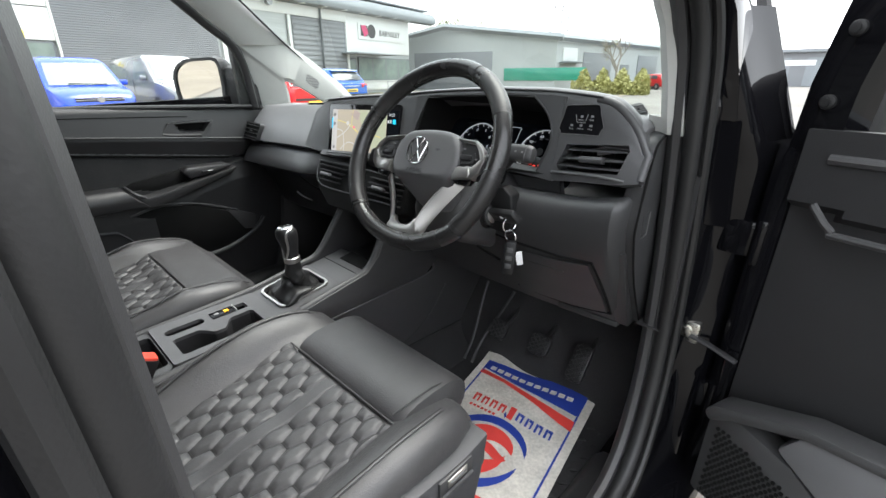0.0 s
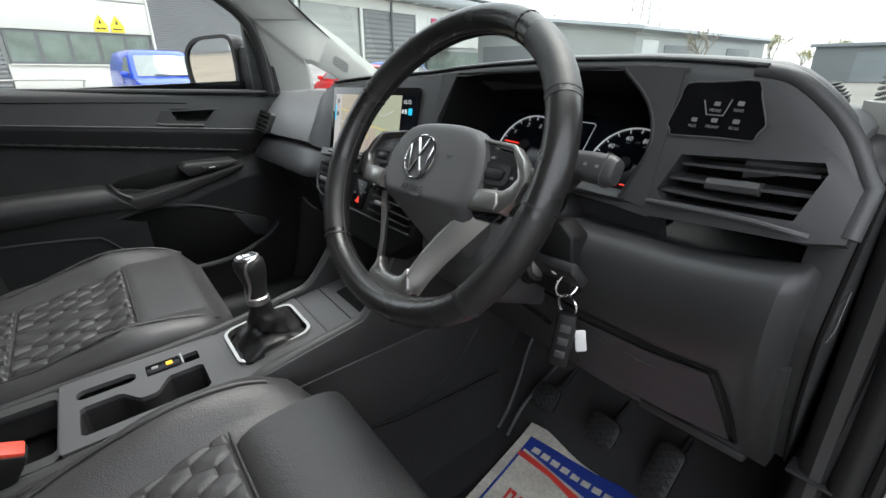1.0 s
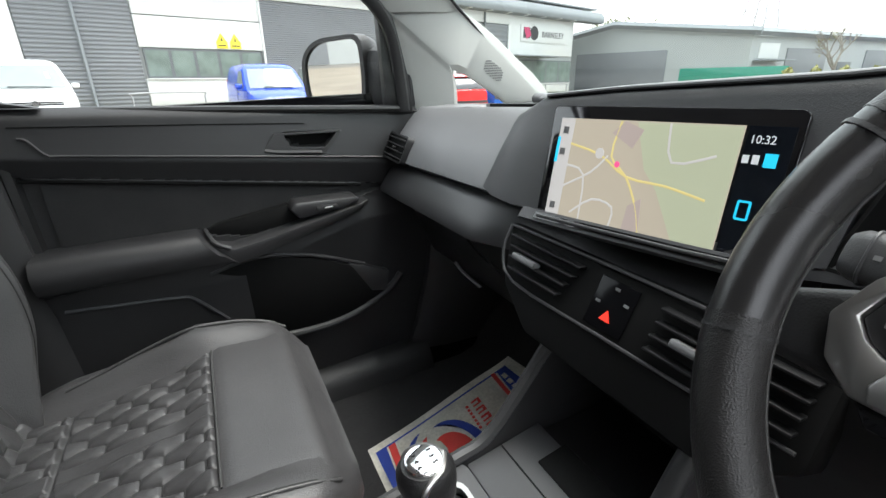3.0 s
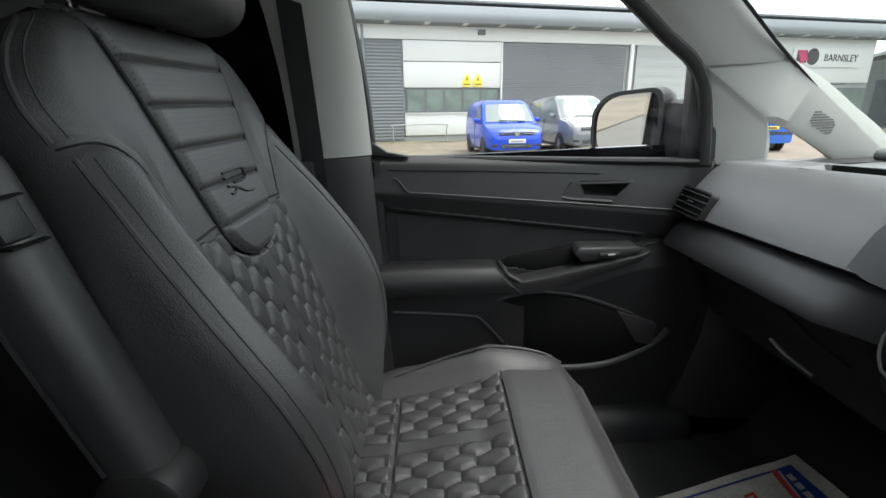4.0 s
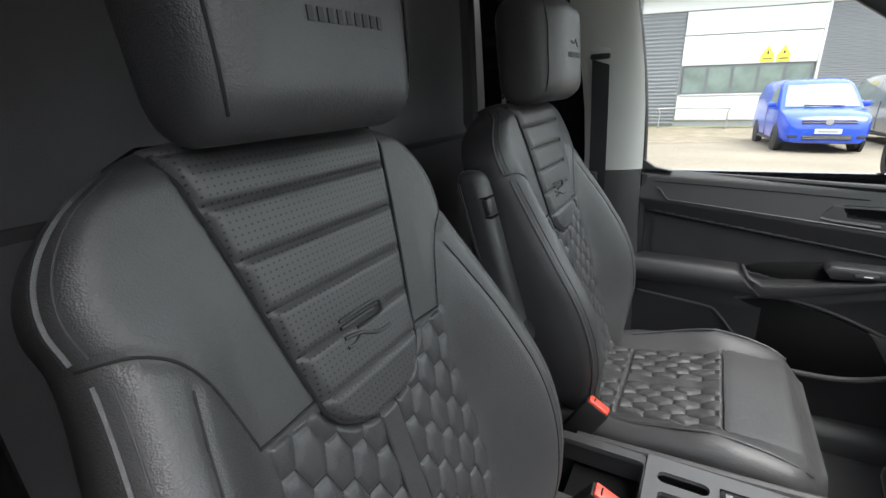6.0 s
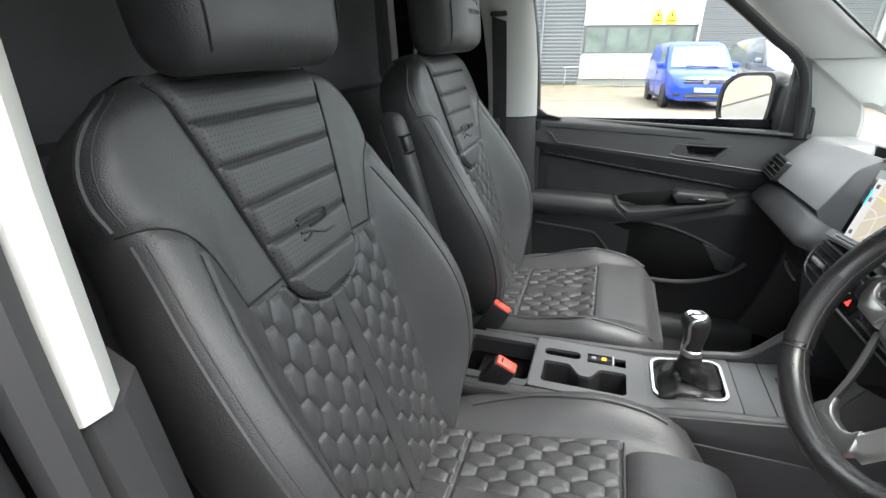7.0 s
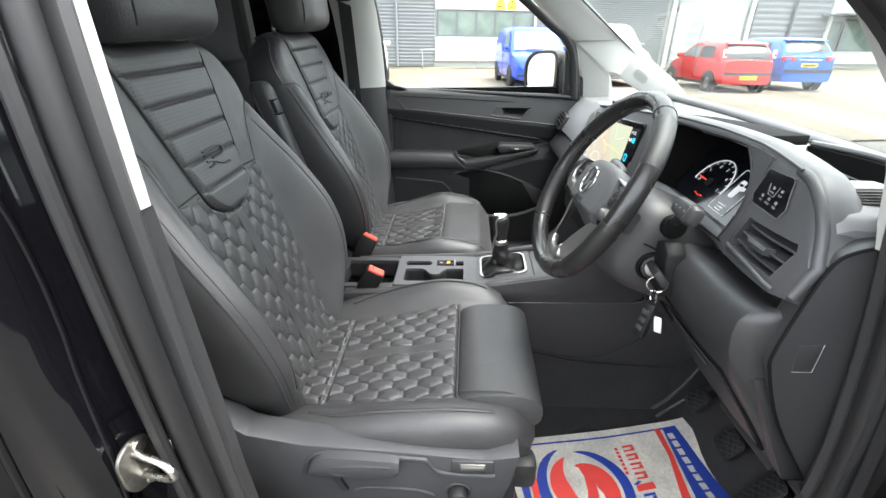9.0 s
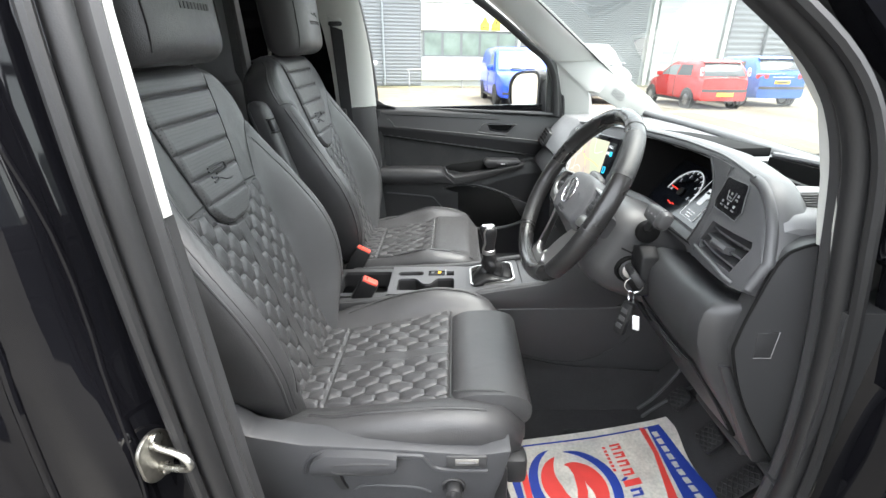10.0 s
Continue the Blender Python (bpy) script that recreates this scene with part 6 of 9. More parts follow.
part("touch_slider", loft([[pod(x_, v_, d_) for v_, d_ in ((0.055, 0.004), (0.055, 0.016), (-0.035, 0.020), (-0.06, 0.006))] for x_ in (-0.165, -0.155, -0.08, 0.0, 0.08, 0.12)]), TRAYSKIN, dash, "grey touch slider ledge under the screen")
part("slider_channel", loft([[pod(x_, v_, d_) for v_, d_ in ((0.036, 0.0165), (0.036, 0.0182), (-0.012, 0.0203), (-0.012, 0.0185))] for x_ in (-0.14, -0.08, 0.0, 0.08, 0.118)]), GLOSS, dash)
part("slider_bead", tube([pod(-0.135, 0.012, 0.020), pod(-0.05, 0.012, 0.020), pod(0.04, 0.012, 0.020), pod(0.11, 0.012, 0.020)], 0.0022, 8), PODSKIN, dash)

# centre stack with two vents and the hazard row
stack = thing("centre_stack", "black centre stack with vents and warning button", "centre stack", basis((-0.004, 0.732, 0.948), (1, 0.02, 0), (0, 0.06, 0.12)))
part("panel", prism([(-0.20, 0.062), (0.195, 0.066), (0.20, -0.02), (0.15, -0.062), (-0.10, -0.062), (-0.17, -0.02)], "z", -0.05, 0.0, 0.006), BLACK, stack)
part("frame_line", tube(smooth_pts([(-0.195, 0.058, 0.003), (0.0, 0.062, 0.003), (0.19, 0.062, 0.003)], 3), 0.0022, 6), PLASTIC, stack)
part("frame_line", tube(smooth_pts([(-0.195, 0.058, 0.002), (-0.19, 0.02, 0.003), (-0.15, -0.012, 0.003), (0.0, -0.012, 0.003), (0.19, -0.008, 0.003)], 3), 0.002, 6), PODSKIN, stack)
for sx, w_ in ((-0.115, 0.13), (0.12, 0.13)):
    for i in range(4):
        part("slat", box((sx, 0.047 - 0.014 * i, 0.004), (w_ - 0.012 * i * (1 if sx < 0 else 0), 0.003, 0.016), 0.0012, m=Matrix.Rotation(radians(15), 4, "X")), BUCKLE, stack)
    part("slider", box((sx - 0.02, 0.022, 0.010), (0.045, 0.009, 0.014), 0.003), DASHSOFT, stack)
hz_b = part("hazard_button", box((0.0, 0.022, -0.001), (0.05, 0.056, 0.006), 0.001), PANELBLACK, stack)
part("hazard_triangle", prism([(0.0, 0.017), (0.007, 0.005), (-0.007, 0.005)], "z", 0.002, 0.0032), REDGLOW, hz_b, "red warning triangle")
for x_, y_ in ((0.0, 0.042), (-0.017, 0.022), (0.017, 0.030)):
    part("button_mark", box((x_, y_, 0.0024), (0.006, 0.003, 0.0008)), DIM, hz_b)

# lower driver panel with a latch recess
def fascia_pt(x, s, o=0.0):
    """A place on the lower fascia: s from 0 under the ledge to 1 at its foot."""
    y, z = lin1([(0, 0.766), (0.25, 0.789), (0.6, 0.845), (1, 0.892)], s), lin1([(0, 0.995), (0.25, 0.935), (0.6, 0.85), (1, 0.767)], s)
    k = lin1([(0.12, -0.03), (0.5, -0.033), (0.6, -0.026), (0.65, -0.017), (0.70, -0.005), (0.735, 0.0)], x)
    return Vector((x, y - k * 0.3 - 0.86 * o, z + k - 0.5 * o))


groove = [fascia_pt(x_, s_, 0.001) for x_, s_ in ((0.44, 0.16), (0.50, 0.18), (0.60, 0.21), (0.668, 0.235), (0.675, 0.40), (0.682, 0.65), (0.688, 0.90), (0.60, 0.90), (0.50, 0.88), (0.45, 0.86))]
part("hatch_groove", tube(groove, 0.0028, 6), BLACK, dash, "dark joint of the fuse hatch")
part("hatch_panel", sheet(lambda u, v: fascia_pt(lerp(0.455, lerp(0.662, 0.681, v), u), lerp(0.25, 0.87, v), 0.003), 8, 10, 0.002), FASCIADARK, dash)
latch = [fascia_pt(0.56 + a_, 0.42 + b_, 0.0045) for a_, b_ in ((-0.050, -0.02), (-0.046, -0.06), (0.042, -0.045), (0.052, 0.075), (0.046, 0.10), (-0.030, 0.075))]
# black face, slightly proud, paints the shade of the finger hollow
part("latch_recess", loft([latch, [q + Vector((0, 0.012, 0.006)) for q in latch]]), BLACK, dash, "finger recess of the hatch, its shade painted black")
part("latch_lip", tube([fascia_pt(0.56 + a_, 0.42 + b_, 0.005) for a_, b_ in ((-0.046, -0.06), (0.042, -0.045))], 0.0025, 6), PLASTIC, dash)
part("latch_floor", quad(fascia_pt(0.528, 0.485, 0.004), fascia_pt(0.606, 0.512, 0.004), fascia_pt(0.610, 0.49, -0.004), fascia_pt(0.522, 0.455, -0.004), 0.002), FASCIADARK, dash)
part("column_plate", prism([(0.445, 0.948), (0.447, 1.035), (0.475, 1.045), (0.497, 1.03), (0.506, 0.955), (0.498, 0.945)], "y", 0.757, 0.79, 0.004), BUCKLE, dash, "black plate beside the column")
part("foot_clip", prism([(0.56, 0.885), (0.70, 0.895), (0.70, 0.94), (0.56, 0.93)], "z", 0.742, 0.756, 0.003), PLASTIC2, dash)
part("side_slot", tube([fascia_pt(0.36, 0.42, 0.002), fascia_pt(0.42, 0.52, 0.002)], 0.006, 6, flat=0.5), BLACK, dash)

# ---- steering column, wheel, keys ----
col = thing("steering_column", "black plastic steering column shroud with stalk", "steering column", basis((0.356, 0.70, 1.075), (1, 0, 0), (0, 0.42, 0.907)))
part("shroud", loft([[Vector((x * k, y_ * k - 0.042, d)) for x, y_ in rrect(0.172, 0.19, 0.055, 6)] for d, k in ((-0.012, 0.55), (-0.020, 0.72), (-0.034, 0.88), (-0.055, 0.98), (-0.10, 1.03), (-0.2, 1.0))]), PLASTIC, col, "dark grained two-part shroud")
part("shroud_joint", tube([(x * 1.012, y_, d) for x, y_, d in ((0.0845, -0.030, -0.055), (0.088, -0.030, -0.10), (0.0865, -0.030, -0.19))], 0.0016, 6), BLACK, col)
part("stalk_boss", cyl((0.088, 0.022, -0.080), 0.023, 0.016, "x", 24, bevel=0.004), BLACK, col)
part("lock_ring", loft([[Vector((x_, -0.063 + r_ * math.cos(a_), -0.094 + r_ * math.sin(a_))) for a_ in [2 * math.pi * k / 28 for k in range(28)]] for x_, r_ in ((0.07, 0.031), (0.090, 0.030), (0.094, 0.027), (0.090, 0.022))]), BLACK, col, "dark ring round the ignition lock")
for sgn in (1, -1):
    stalk = new("stalk")
    stalk.parent = col
    stalk.location = (0, 0, 0) if sgn > 0 else (-0.008, -0.028, 0.014)
    part("arm", tube(smooth_pts([(sgn * 0.05, 0.02, -0.080), (sgn * 0.10, 0.034, -0.070), (sgn * 0.13, 0.060, -0.052)], 3), 0.009, 8), PLASTIC2, stalk)
    part("grip", loft([[Vector((sgn * x, 0.066 + z_, -0.046 + d_)) for d_, z_ in rrect(w_, h_, min(w_, h_) * 0.35, 3)] for x, w_, h_ in ((0.110, 0.016, 0.018), (0.120, 0.024, 0.030), (0.150, 0.026, 0.034), (0.172, 0.026, 0.033), (0.178, 0.020, 0.026), (0.1795, 0.012, 0.016))]), PLASTIC, stalk)
    for mk in (0.130, 0.145, 0.160):
        part("mark", box((sgn * mk, 0.066, -0.0325), (0.004, 0.003, 0.0008)), DIM, stalk)
    part("collar", tube([(sgn * 0.166, 0.066 + b_, -0.046 + a_) for a_, b_ in rrect(0.0255, 0.0345, 0.009, 3)], 0.0012, 6, True), PODSKIN, stalk)

wheel_ob = thing("steering_wheel", "black leather flat-bottomed steering wheel with satin trim", "steering wheel", basis((0.356, 0.648, 1.110), (1, 0, 0), (0, 0.489, 0.872)) @ Matrix.Rotation(radians(4.5), 4, "Z"))
rim_pts = []
for i in range(72):
    a = 2 * math.pi * i / 72
    r = 0.1845
    x_, y_ = r * math.cos(a), r * math.sin(a)
    if y_ < -0.128:
        y_ = -0.128 - (abs(y_) - 0.128) * 0.82
        x_ *= 1.02
    rim_pts.append(Vector((x_, y_, 0.006 * math.cos(2 * a))))
hub_m = Matrix.Translation((-0.004, -0.004, -0.010)) @ Matrix.Scale(0.98, 4)
part("rim", tube(rim_pts, 0.0166, 16, True, flat=1.12), RIMSKIN, wheel_ob, "smooth black leather rim")
for a0, a1 in ((28, 58), (122, 152), (188, 222), (318, 352)):
    part("grip", tube(rim_pts[a0 // 5:a1 // 5 + 1], 0.0171, 16, flat=1.12), GRIP, wheel_ob, "perforated leather grip")
for a in (28, 60, 120, 152, 188, 224, 316, 352):
    i = int(a / 5)
    p0, p1 = rim_pts[i], rim_pts[i + 1]
    part("rim_seam", tube([p0 + (p1 - p0) * 0.42, p0 + (p1 - p0) * 0.58], 0.0176, 14, flat=1.12), PLASTIC2, wheel_ob)
part("stitching", tube([q * ((q.length - 0.0168) / q.length) for q in rim_pts], 0.0009, 6, True), STITCH, wheel_ob)
rim_parts = set(wheel_ob.children)
half = [(0, 0.061), (0.040, 0.059), (0.066, 0.052), (0.082, 0.034), (0.090, 0.006), (0.087, -0.022), (0.072, -0.046), (0.050, -0.072), (0.033, -0.089), (0, -0.093)]
hub_o = [(q.x + 0.008, q.y) for q in smooth_pts([(x_, y_, 0) for x_, y_ in half] + [(-x_, y_, 0) for x_, y_ in half[-2:0:-1]], 4, True)]


def hub_z(y_, d):
    return d - 1.4 * max(0.0, -0.036 - y_) - 0.05 * max(0.0, y_ - 0.02)


part("airbag_cover", loft([[Vector((x_ * k, (y_ + 0.012) * k - 0.012, hub_z((y_ + 0.012) * k - 0.012, d))) for x_, y_ in hub_o] for d, k in ((-0.05, 0.9), (-0.014, 0.99), (-0.004, 1.0), (0.006, 0.978), (0.0105, 0.92), (0.012, 0.86)) + tuple((0.0125, 0.80 - 0.05 * k_) for k_ in range(16))]), HUBSKIN, wheel_ob, "dark grained hub cover")
em = new("emblem")
em.parent = wheel_ob
em.location = (-0.010, 0.012, 0.014)
part("ring", tube([(0.0275 * math.cos(2 * math.pi * i / 40), 0.0275 * math.sin(2 * math.pi * i / 40), 0) for i in range(40)], 0.0016, 8, True), CHROME, em)
for x0, y0, x1, y1 in ((-0.0105, 0.0245, 0.0, 0.003), (0.0, 0.003, 0.0105, 0.0245), (-0.022, 0.0155, -0.0105, -0.021), (-0.0105, -0.021, 0.0, -0.001), (0.0, -0.001, 0.0105, -0.021), (0.0105, -0.021, 0.022, 0.0155)):
    part("stroke", tube([(x0, y0, 0.0), (x1, y1, 0.0)], 0.0019, 6, flat=0.6), CHROME, em)
part("lettering", text_mesh("AIRBAG", 0.0125, 0.0004, Matrix.Translation((-0.006, -0.0285, 0.0127))), PLASTIC2, wheel_ob)
part("small_mark", join(box((0.043, 0.018, 0.0122), (0.012, 0.0016, 0.001)), box((0.043, 0.0155, 0.0122), (0.006, 0.0012, 0.001))), PLASTIC2, wheel_ob)
for sgn in (-1, 1):
    def sx(pts):
        return [(sgn * (x_ if x_ < 0.09 else 0.09 + (x_ - 0.09) * 0.88), y_ + 0.002) for x_, y_ in pts]
    sp = new("spoke")
    sp.parent = wheel_ob
    part("spoke_core", loft([[Vector((sgn * x_, yc + y_, d - 0.016)) for y_, d in rrect(h_, 0.022, 0.008, 3)] for x_, yc, h_ in ((0.05, 0.0, 0.07), (0.11, 0.0, 0.062), (0.150, -0.002, 0.05), (0.174, -0.004, 0.04))]), PLASTIC2, sp)
    part("button_pad", prism(sx([(0.068, 0.038), (0.127, 0.033), (0.143, 0.019), (0.150, 0.006), (0.143, -0.004), (0.134, -0.0095), (0.078, -0.012)]), "z", -0.010, -0.001, 0.002), PADS, sp, "smooth black switch pad")
    part("button", ring_prism([(sgn * 0.108 + a, b + 0.009) for a, b in rrect(0.044, 0.024, 0.008, 3)], [(sgn * 0.108 + a, b + 0.009) for a, b in rrect(0.030, 0.013, 0.004, 3)], "z", -0.002, 0.002), PLASTIC2, sp)
    part("button", box((sgn * 0.108, 0.009, 0.001), (0.028, 0.012, 0.006), 0.003), PADS, sp)
    for k, (mx_, my_) in enumerate(((0.086, 0.012), (0.131, 0.008), (0.092, -0.0065), (0.116, -0.0065), (0.098, 0.027))):
        part("marking", box((sgn * mx_, my_, -0.0005), (0.006, 0.0028, 0.0012)), DIM, sp)
    part("satin_trim", prism(sx([(0.060, 0.046), (0.130, 0.041), (0.150, 0.026), (0.163, 0.004), (0.157, -0.018), (0.141, -0.032), (0.088, -0.037), (0.080, -0.012), (0.134, -0.0095), (0.143, -0.004), (0.150, 0.006), (0.143, 0.019), (0.127, 0.0365), (0.066, 0.0425)]), "z", -0.013, 0.004, 0.0028), SATIN, sp, "satin silver spoke trim")
    part("trim_button", prism(sx([(0.086, -0.0145), (0.128, -0.0128), (0.135, -0.024), (0.132, -0.032), (0.090, -0.034)]), "z", 0.002, 0.0065, 0.0015), SATIN, sp, "satin silver rocker button")
    part("button_gap", prism(sx([(0.088, -0.036), (0.139, -0.0325), (0.131, -0.043), (0.100, -0.045)]), "z", -0.016, -0.002, 0.0015), GLOSS, sp)
    part("lower_trim", loft([[Vector((sgn * x_ - 0.011, y_ + dy_, d)) for x_, dy_, d in ((xi + 0.002, 0.0, z0 - 0.005), (xi, 0.0, z0), (xi + 0.005, -0.002, z0 + 0.0025), (xm + 0.002, -0.004, z0 - 0.006), (xo, -0.006, z0 - 0.018), (xo - 0.004, -0.006, z0 - 0.022))] for y_, xi, xm, xo, z0 in ((-0.026, 0.088, 0.100, 0.116, -0.012), (-0.050, 0.070, 0.086, 0.100, -0.010), (-0.075, 0.053, 0.070, 0.083, -0.008), (-0.10, 0.040, 0.055, 0.067, -0.006), (-0.125, 0.031, 0.045, 0.054, -0.004), (-0.146, 0.024, 0.038, 0.046, -0.003))]), SATIN, sp, "brushed satin silver lower spoke")
part("bottom_trim", prism([(x_ - 0.011, y_) for x_, y_ in ((-0.044, -0.148), (-0.034, -0.162), (0.034, -0.162), (0.044, -0.148), (0.030, -0.122), (0.024, -0.134), (0.012, -0.140), (-0.012, -0.140), (-0.024, -0.134), (-0.030, -0.122))], "z", -0.016, -0.001, 0.003), SATIN, wheel_ob, "satin silver bottom trim")

for ch in [c for c in wheel_ob.children if c not in rim_parts]:
    ch.matrix_basis = hub_m @ ch.matrix_basis

# ---- centre console ----
con = thing("centre_console", "dark plastic centre console with tray and cup holders", "centre console", (0.02, 0.35, 0.36))


def cput(nm, bm, m, lab="", par=None):
    bm.transform(Matrix.Translation((-0.02, -0.35, -0.36)))
    return part(nm, bm, m, par or con, lab)


def holed_plate(outer, holes, lo, hi):
    """A flat plate between two heights with openings cut through it."""
    bm = bmesh.new()
    for loop in [outer] + holes:
        vs = [bm.verts.new((x_, y_, hi)) for x_, y_ in loop]
        for i in range(len(vs)):
            bm.edges.new((vs[i - 1], vs[i]))
    bmesh.ops.triangle_fill(bm, use_beauty=True, edges=bm.edges[:], normal=(0, 0, 1))
    ext = bmesh.ops.extrude_face_region(bm, geom=bm.faces[:])
    for v in ext["geom"]:
        if isinstance(v, bmesh.types.BMVert):
            v.co.z = lo
    bmesh.ops.recalc_face_normals(bm, faces=bm.faces[:])
    return bm


def round_loop(x0, x1, y0, y1, r):
    return [(a + (x0 + x1) / 2, b + (y0 + y1) / 2) for a, b in rrect(x1 - x0, y1 - y0, r, 4)]


RAIL = [(0.05, 0.706), (0.20, 0.714), (0.42, 0.722), (0.48, 0.735), (0.56, 0.748), (0.66, 0.764), (0.70, 0.80), (0.735, 0.866), (0.76, 0.885)]
LEDGE = [(0.93, 0.74), (0.912, 0.712), (0.87, 0.681), (0.56, 0.678), (0.30, 0.672), (-0.05, 0.66)]
# driver's side: an upper band standing proud of a plain lower panel
cput("upper_side", prism([(-0.05, 0.69)] + RAIL + [(0.93, 0.82)] + LEDGE, "x", 0.100, 0.126, 0.003), PLASTIC, "dark grained upper band of the console")
# paler tube paints the light caught along the band's lower edge
cput("side_joint", tube(smooth_pts([(0.1255, y, z + 0.001) for y, z in ((0.30, 0.672), (0.56, 0.678), (0.87, 0.681), (0.905, 0.706))], 4), 0.0024, 8), TRAYSKIN, "paler edge of the upper band, a painted highlight")
# black tube painted as the shadow under the overhanging band
cput("side_gap", tube(smooth_pts([(0.1150, y, z - 0.004) for y, z in ((0.30, 0.672), (0.56, 0.678), (0.87, 0.681), (0.905, 0.706))], 4), 0.0032, 6), BLACK)
cput("side_wall", prism([(-0.05, 0.40), (-0.05, 0.67), (0.56, 0.684), (0.88, 0.69), (0.93, 0.75), (1.0, 0.78), (1.25, 0.70), (1.25, 0.36), (0.2, 0.36)], "x", 0.098, 0.114, 0.003), PLASTIC, "dark plain lower side of the console")
cput("side_crease", tube(smooth_pts([(0.1145, 0.60, 0.505), (0.1145, 0.70, 0.478), (0.1145, 0.80, 0.478), (0.1145, 0.90, 0.53), (0.1145, 0.97, 0.61)], 5), 0.0014, 6), PLASTIC2)
cput("carpet_swell", sheet(lambda u, v: Vector((0.115 + 0.10 * v ** 1.5, lerp(0.45, 1.15, u), lerp(lin1([(0.45, 0.51), (0.62, 0.490), (0.74, 0.460), (1.15, 0.428)], lerp(0.45, 1.15, u)), 0.366, v ** 0.8))), 20, 10, 0.006), CARPET, "black carpet against the console")
# passenger's side
PSIDE = [(-0.05, 0.40), (-0.05, 0.69), (0.05, 0.705), (0.20, 0.712), (0.44, 0.722), (0.58, 0.745), (0.64, 0.760), (0.70, 0.83), (0.735, 0.875), (0.76, 0.885), (0.95, 0.80), (1.25, 0.70), (1.25, 0.36), (0.2, 0.36)]
cput("side_wall", prism(PSIDE, "x", -0.093, -0.077, 0.004), PLASTIC2)
cput("side_rim", tube(smooth_pts([(-0.085, y, z + 0.002) for y, z in PSIDE[2:10]], 4), 0.009, 8), PLASTIC)
cput("side_rim", tube(smooth_pts([(0.112, y, z - 0.004) for y, z in RAIL], 4), 0.0118, 10), PLASTIC, "rounded rail of the console")
# tray plate: a narrow pocket, a small pocket and the twin cup opening with its tongue
BIG = [(0.012, 0.215), (0.007, 0.221), (0.006, 0.266), (0.010, 0.274), (0.036, 0.292), (0.040, 0.298), (0.040, 0.315), (0.036, 0.321), (0.012, 0.336), (0.007, 0.342), (0.006, 0.388), (0.011, 0.394), (0.072, 0.394), (0.079, 0.388), (0.080, 0.222), (0.074, 0.215)]
cput("tray_plate", holed_plate(round_loop(-0.077, 0.102, 0.190, 0.432, 0.006), [round_loop(-0.042, -0.015, 0.211, 0.295, 0.012), round_loop(-0.042, -0.013, 0.369, 0.394, 0.003), BIG], 0.714, 0.7225), TRAYSKIN, "grey plate with dark openings")
cput("opening_wall", loft([[Vector((x_, y_, z_)) for x_, y_ in BIG] for z_ in (0.7135, 0.645)], caps=False), PLASTIC2)
cput("tray_floor", box((0.014, 0.25, 0.640), (0.18, 0.40, 0.01), 0.002), BLACK)
cput("rear_bin", loft([[Vector((x_, y_, z_)) for x_, y_ in round_loop(-0.06, 0.086, 0.02, 0.188, 0.01)] for z_ in (0.708, 0.66)], caps=False), PLASTIC2, "open black bin behind the tray")
cput("bin_rim", ring_prism(round_loop(-0.077, 0.102, -0.04, 0.1885, 0.012), round_loop(-0.056, 0.082, 0.025, 0.186, 0.010), "z", 0.704, 0.716), PLASTIC)
brk = cput("brake_switch", box((-0.0285, 0.337, 0.719), (0.031, 0.054, 0.012), 0.002), PANELBLACK)
part("switch_lamp", box((-0.0485, -0.0035, 0.3655), (0.010, 0.010, 0.002), 0.0), AMBER, brk)
part("switch_mark", box((-0.0485, -0.026, 0.3655), (0.008, 0.010, 0.001), 0.0), DIM, brk)
part("switch_edge", box((-0.0485, 0.0165, 0.365), (0.030, 0.002, 0.004), 0.0), SATIN, brk)
TILT = Matrix.Translation((0.0, 0.44, 0.722)) @ Matrix.Rotation(radians(8), 4, "X") @ Matrix.Translation((0.0, -0.44, -0.712))


def tilted(bm):
    bm.transform(TILT)
    return bm


cput("gear_surround", tilted(ring_prism([(a + 0.008, b + 0.515) for a, b in rrect(0.182, 0.172, 0.016, 3)], [(a + 0.002, b + 0.515) for a, b in rrect(0.125, 0.135, 0.02, 3)], "z", 0.69, 0.712)), TRAYSKIN)
cput("gaiter_frame", tilted(ring_prism([(a + 0.002, b + 0.515) for a, b in rrect(0.13, 0.14, 0.022, 4)], [(a + 0.002, b + 0.515) for a, b in rrect(0.119, 0.129, 0.02, 4)], "z", 0.705, 0.718)), SATIN, "satin silver gaiter frame")
cput("cubby_floor", tilted(box((0.012, 0.66, 0.704), (0.175, 0.115, 0.012), 0.003)), TRAYSKIN)
cput("cubby_joint", tilted(box((0.012, 0.655, 0.7105), (0.17, 0.0018, 0.001))), BLACK)
cput("cubby_slot", tilted(box((0.030, 0.70, 0.709), (0.115, 0.045, 0.006), 0.002)), BLACK)
cput("cubby_floor", box((0.012, 0.79, 0.735), (0.175, 0.13, 0.012), 0.003), PLASTIC2)
cput("cubby_back", box((0.012, 0.86, 0.80), (0.19, 0.02, 0.18), 0.003), PLASTIC2)

gear = thing("gear_lever", "gear lever with chrome-looped black knob and wrinkled leather gaiter", "gear lever", (0.002, 0.515, 0.718))


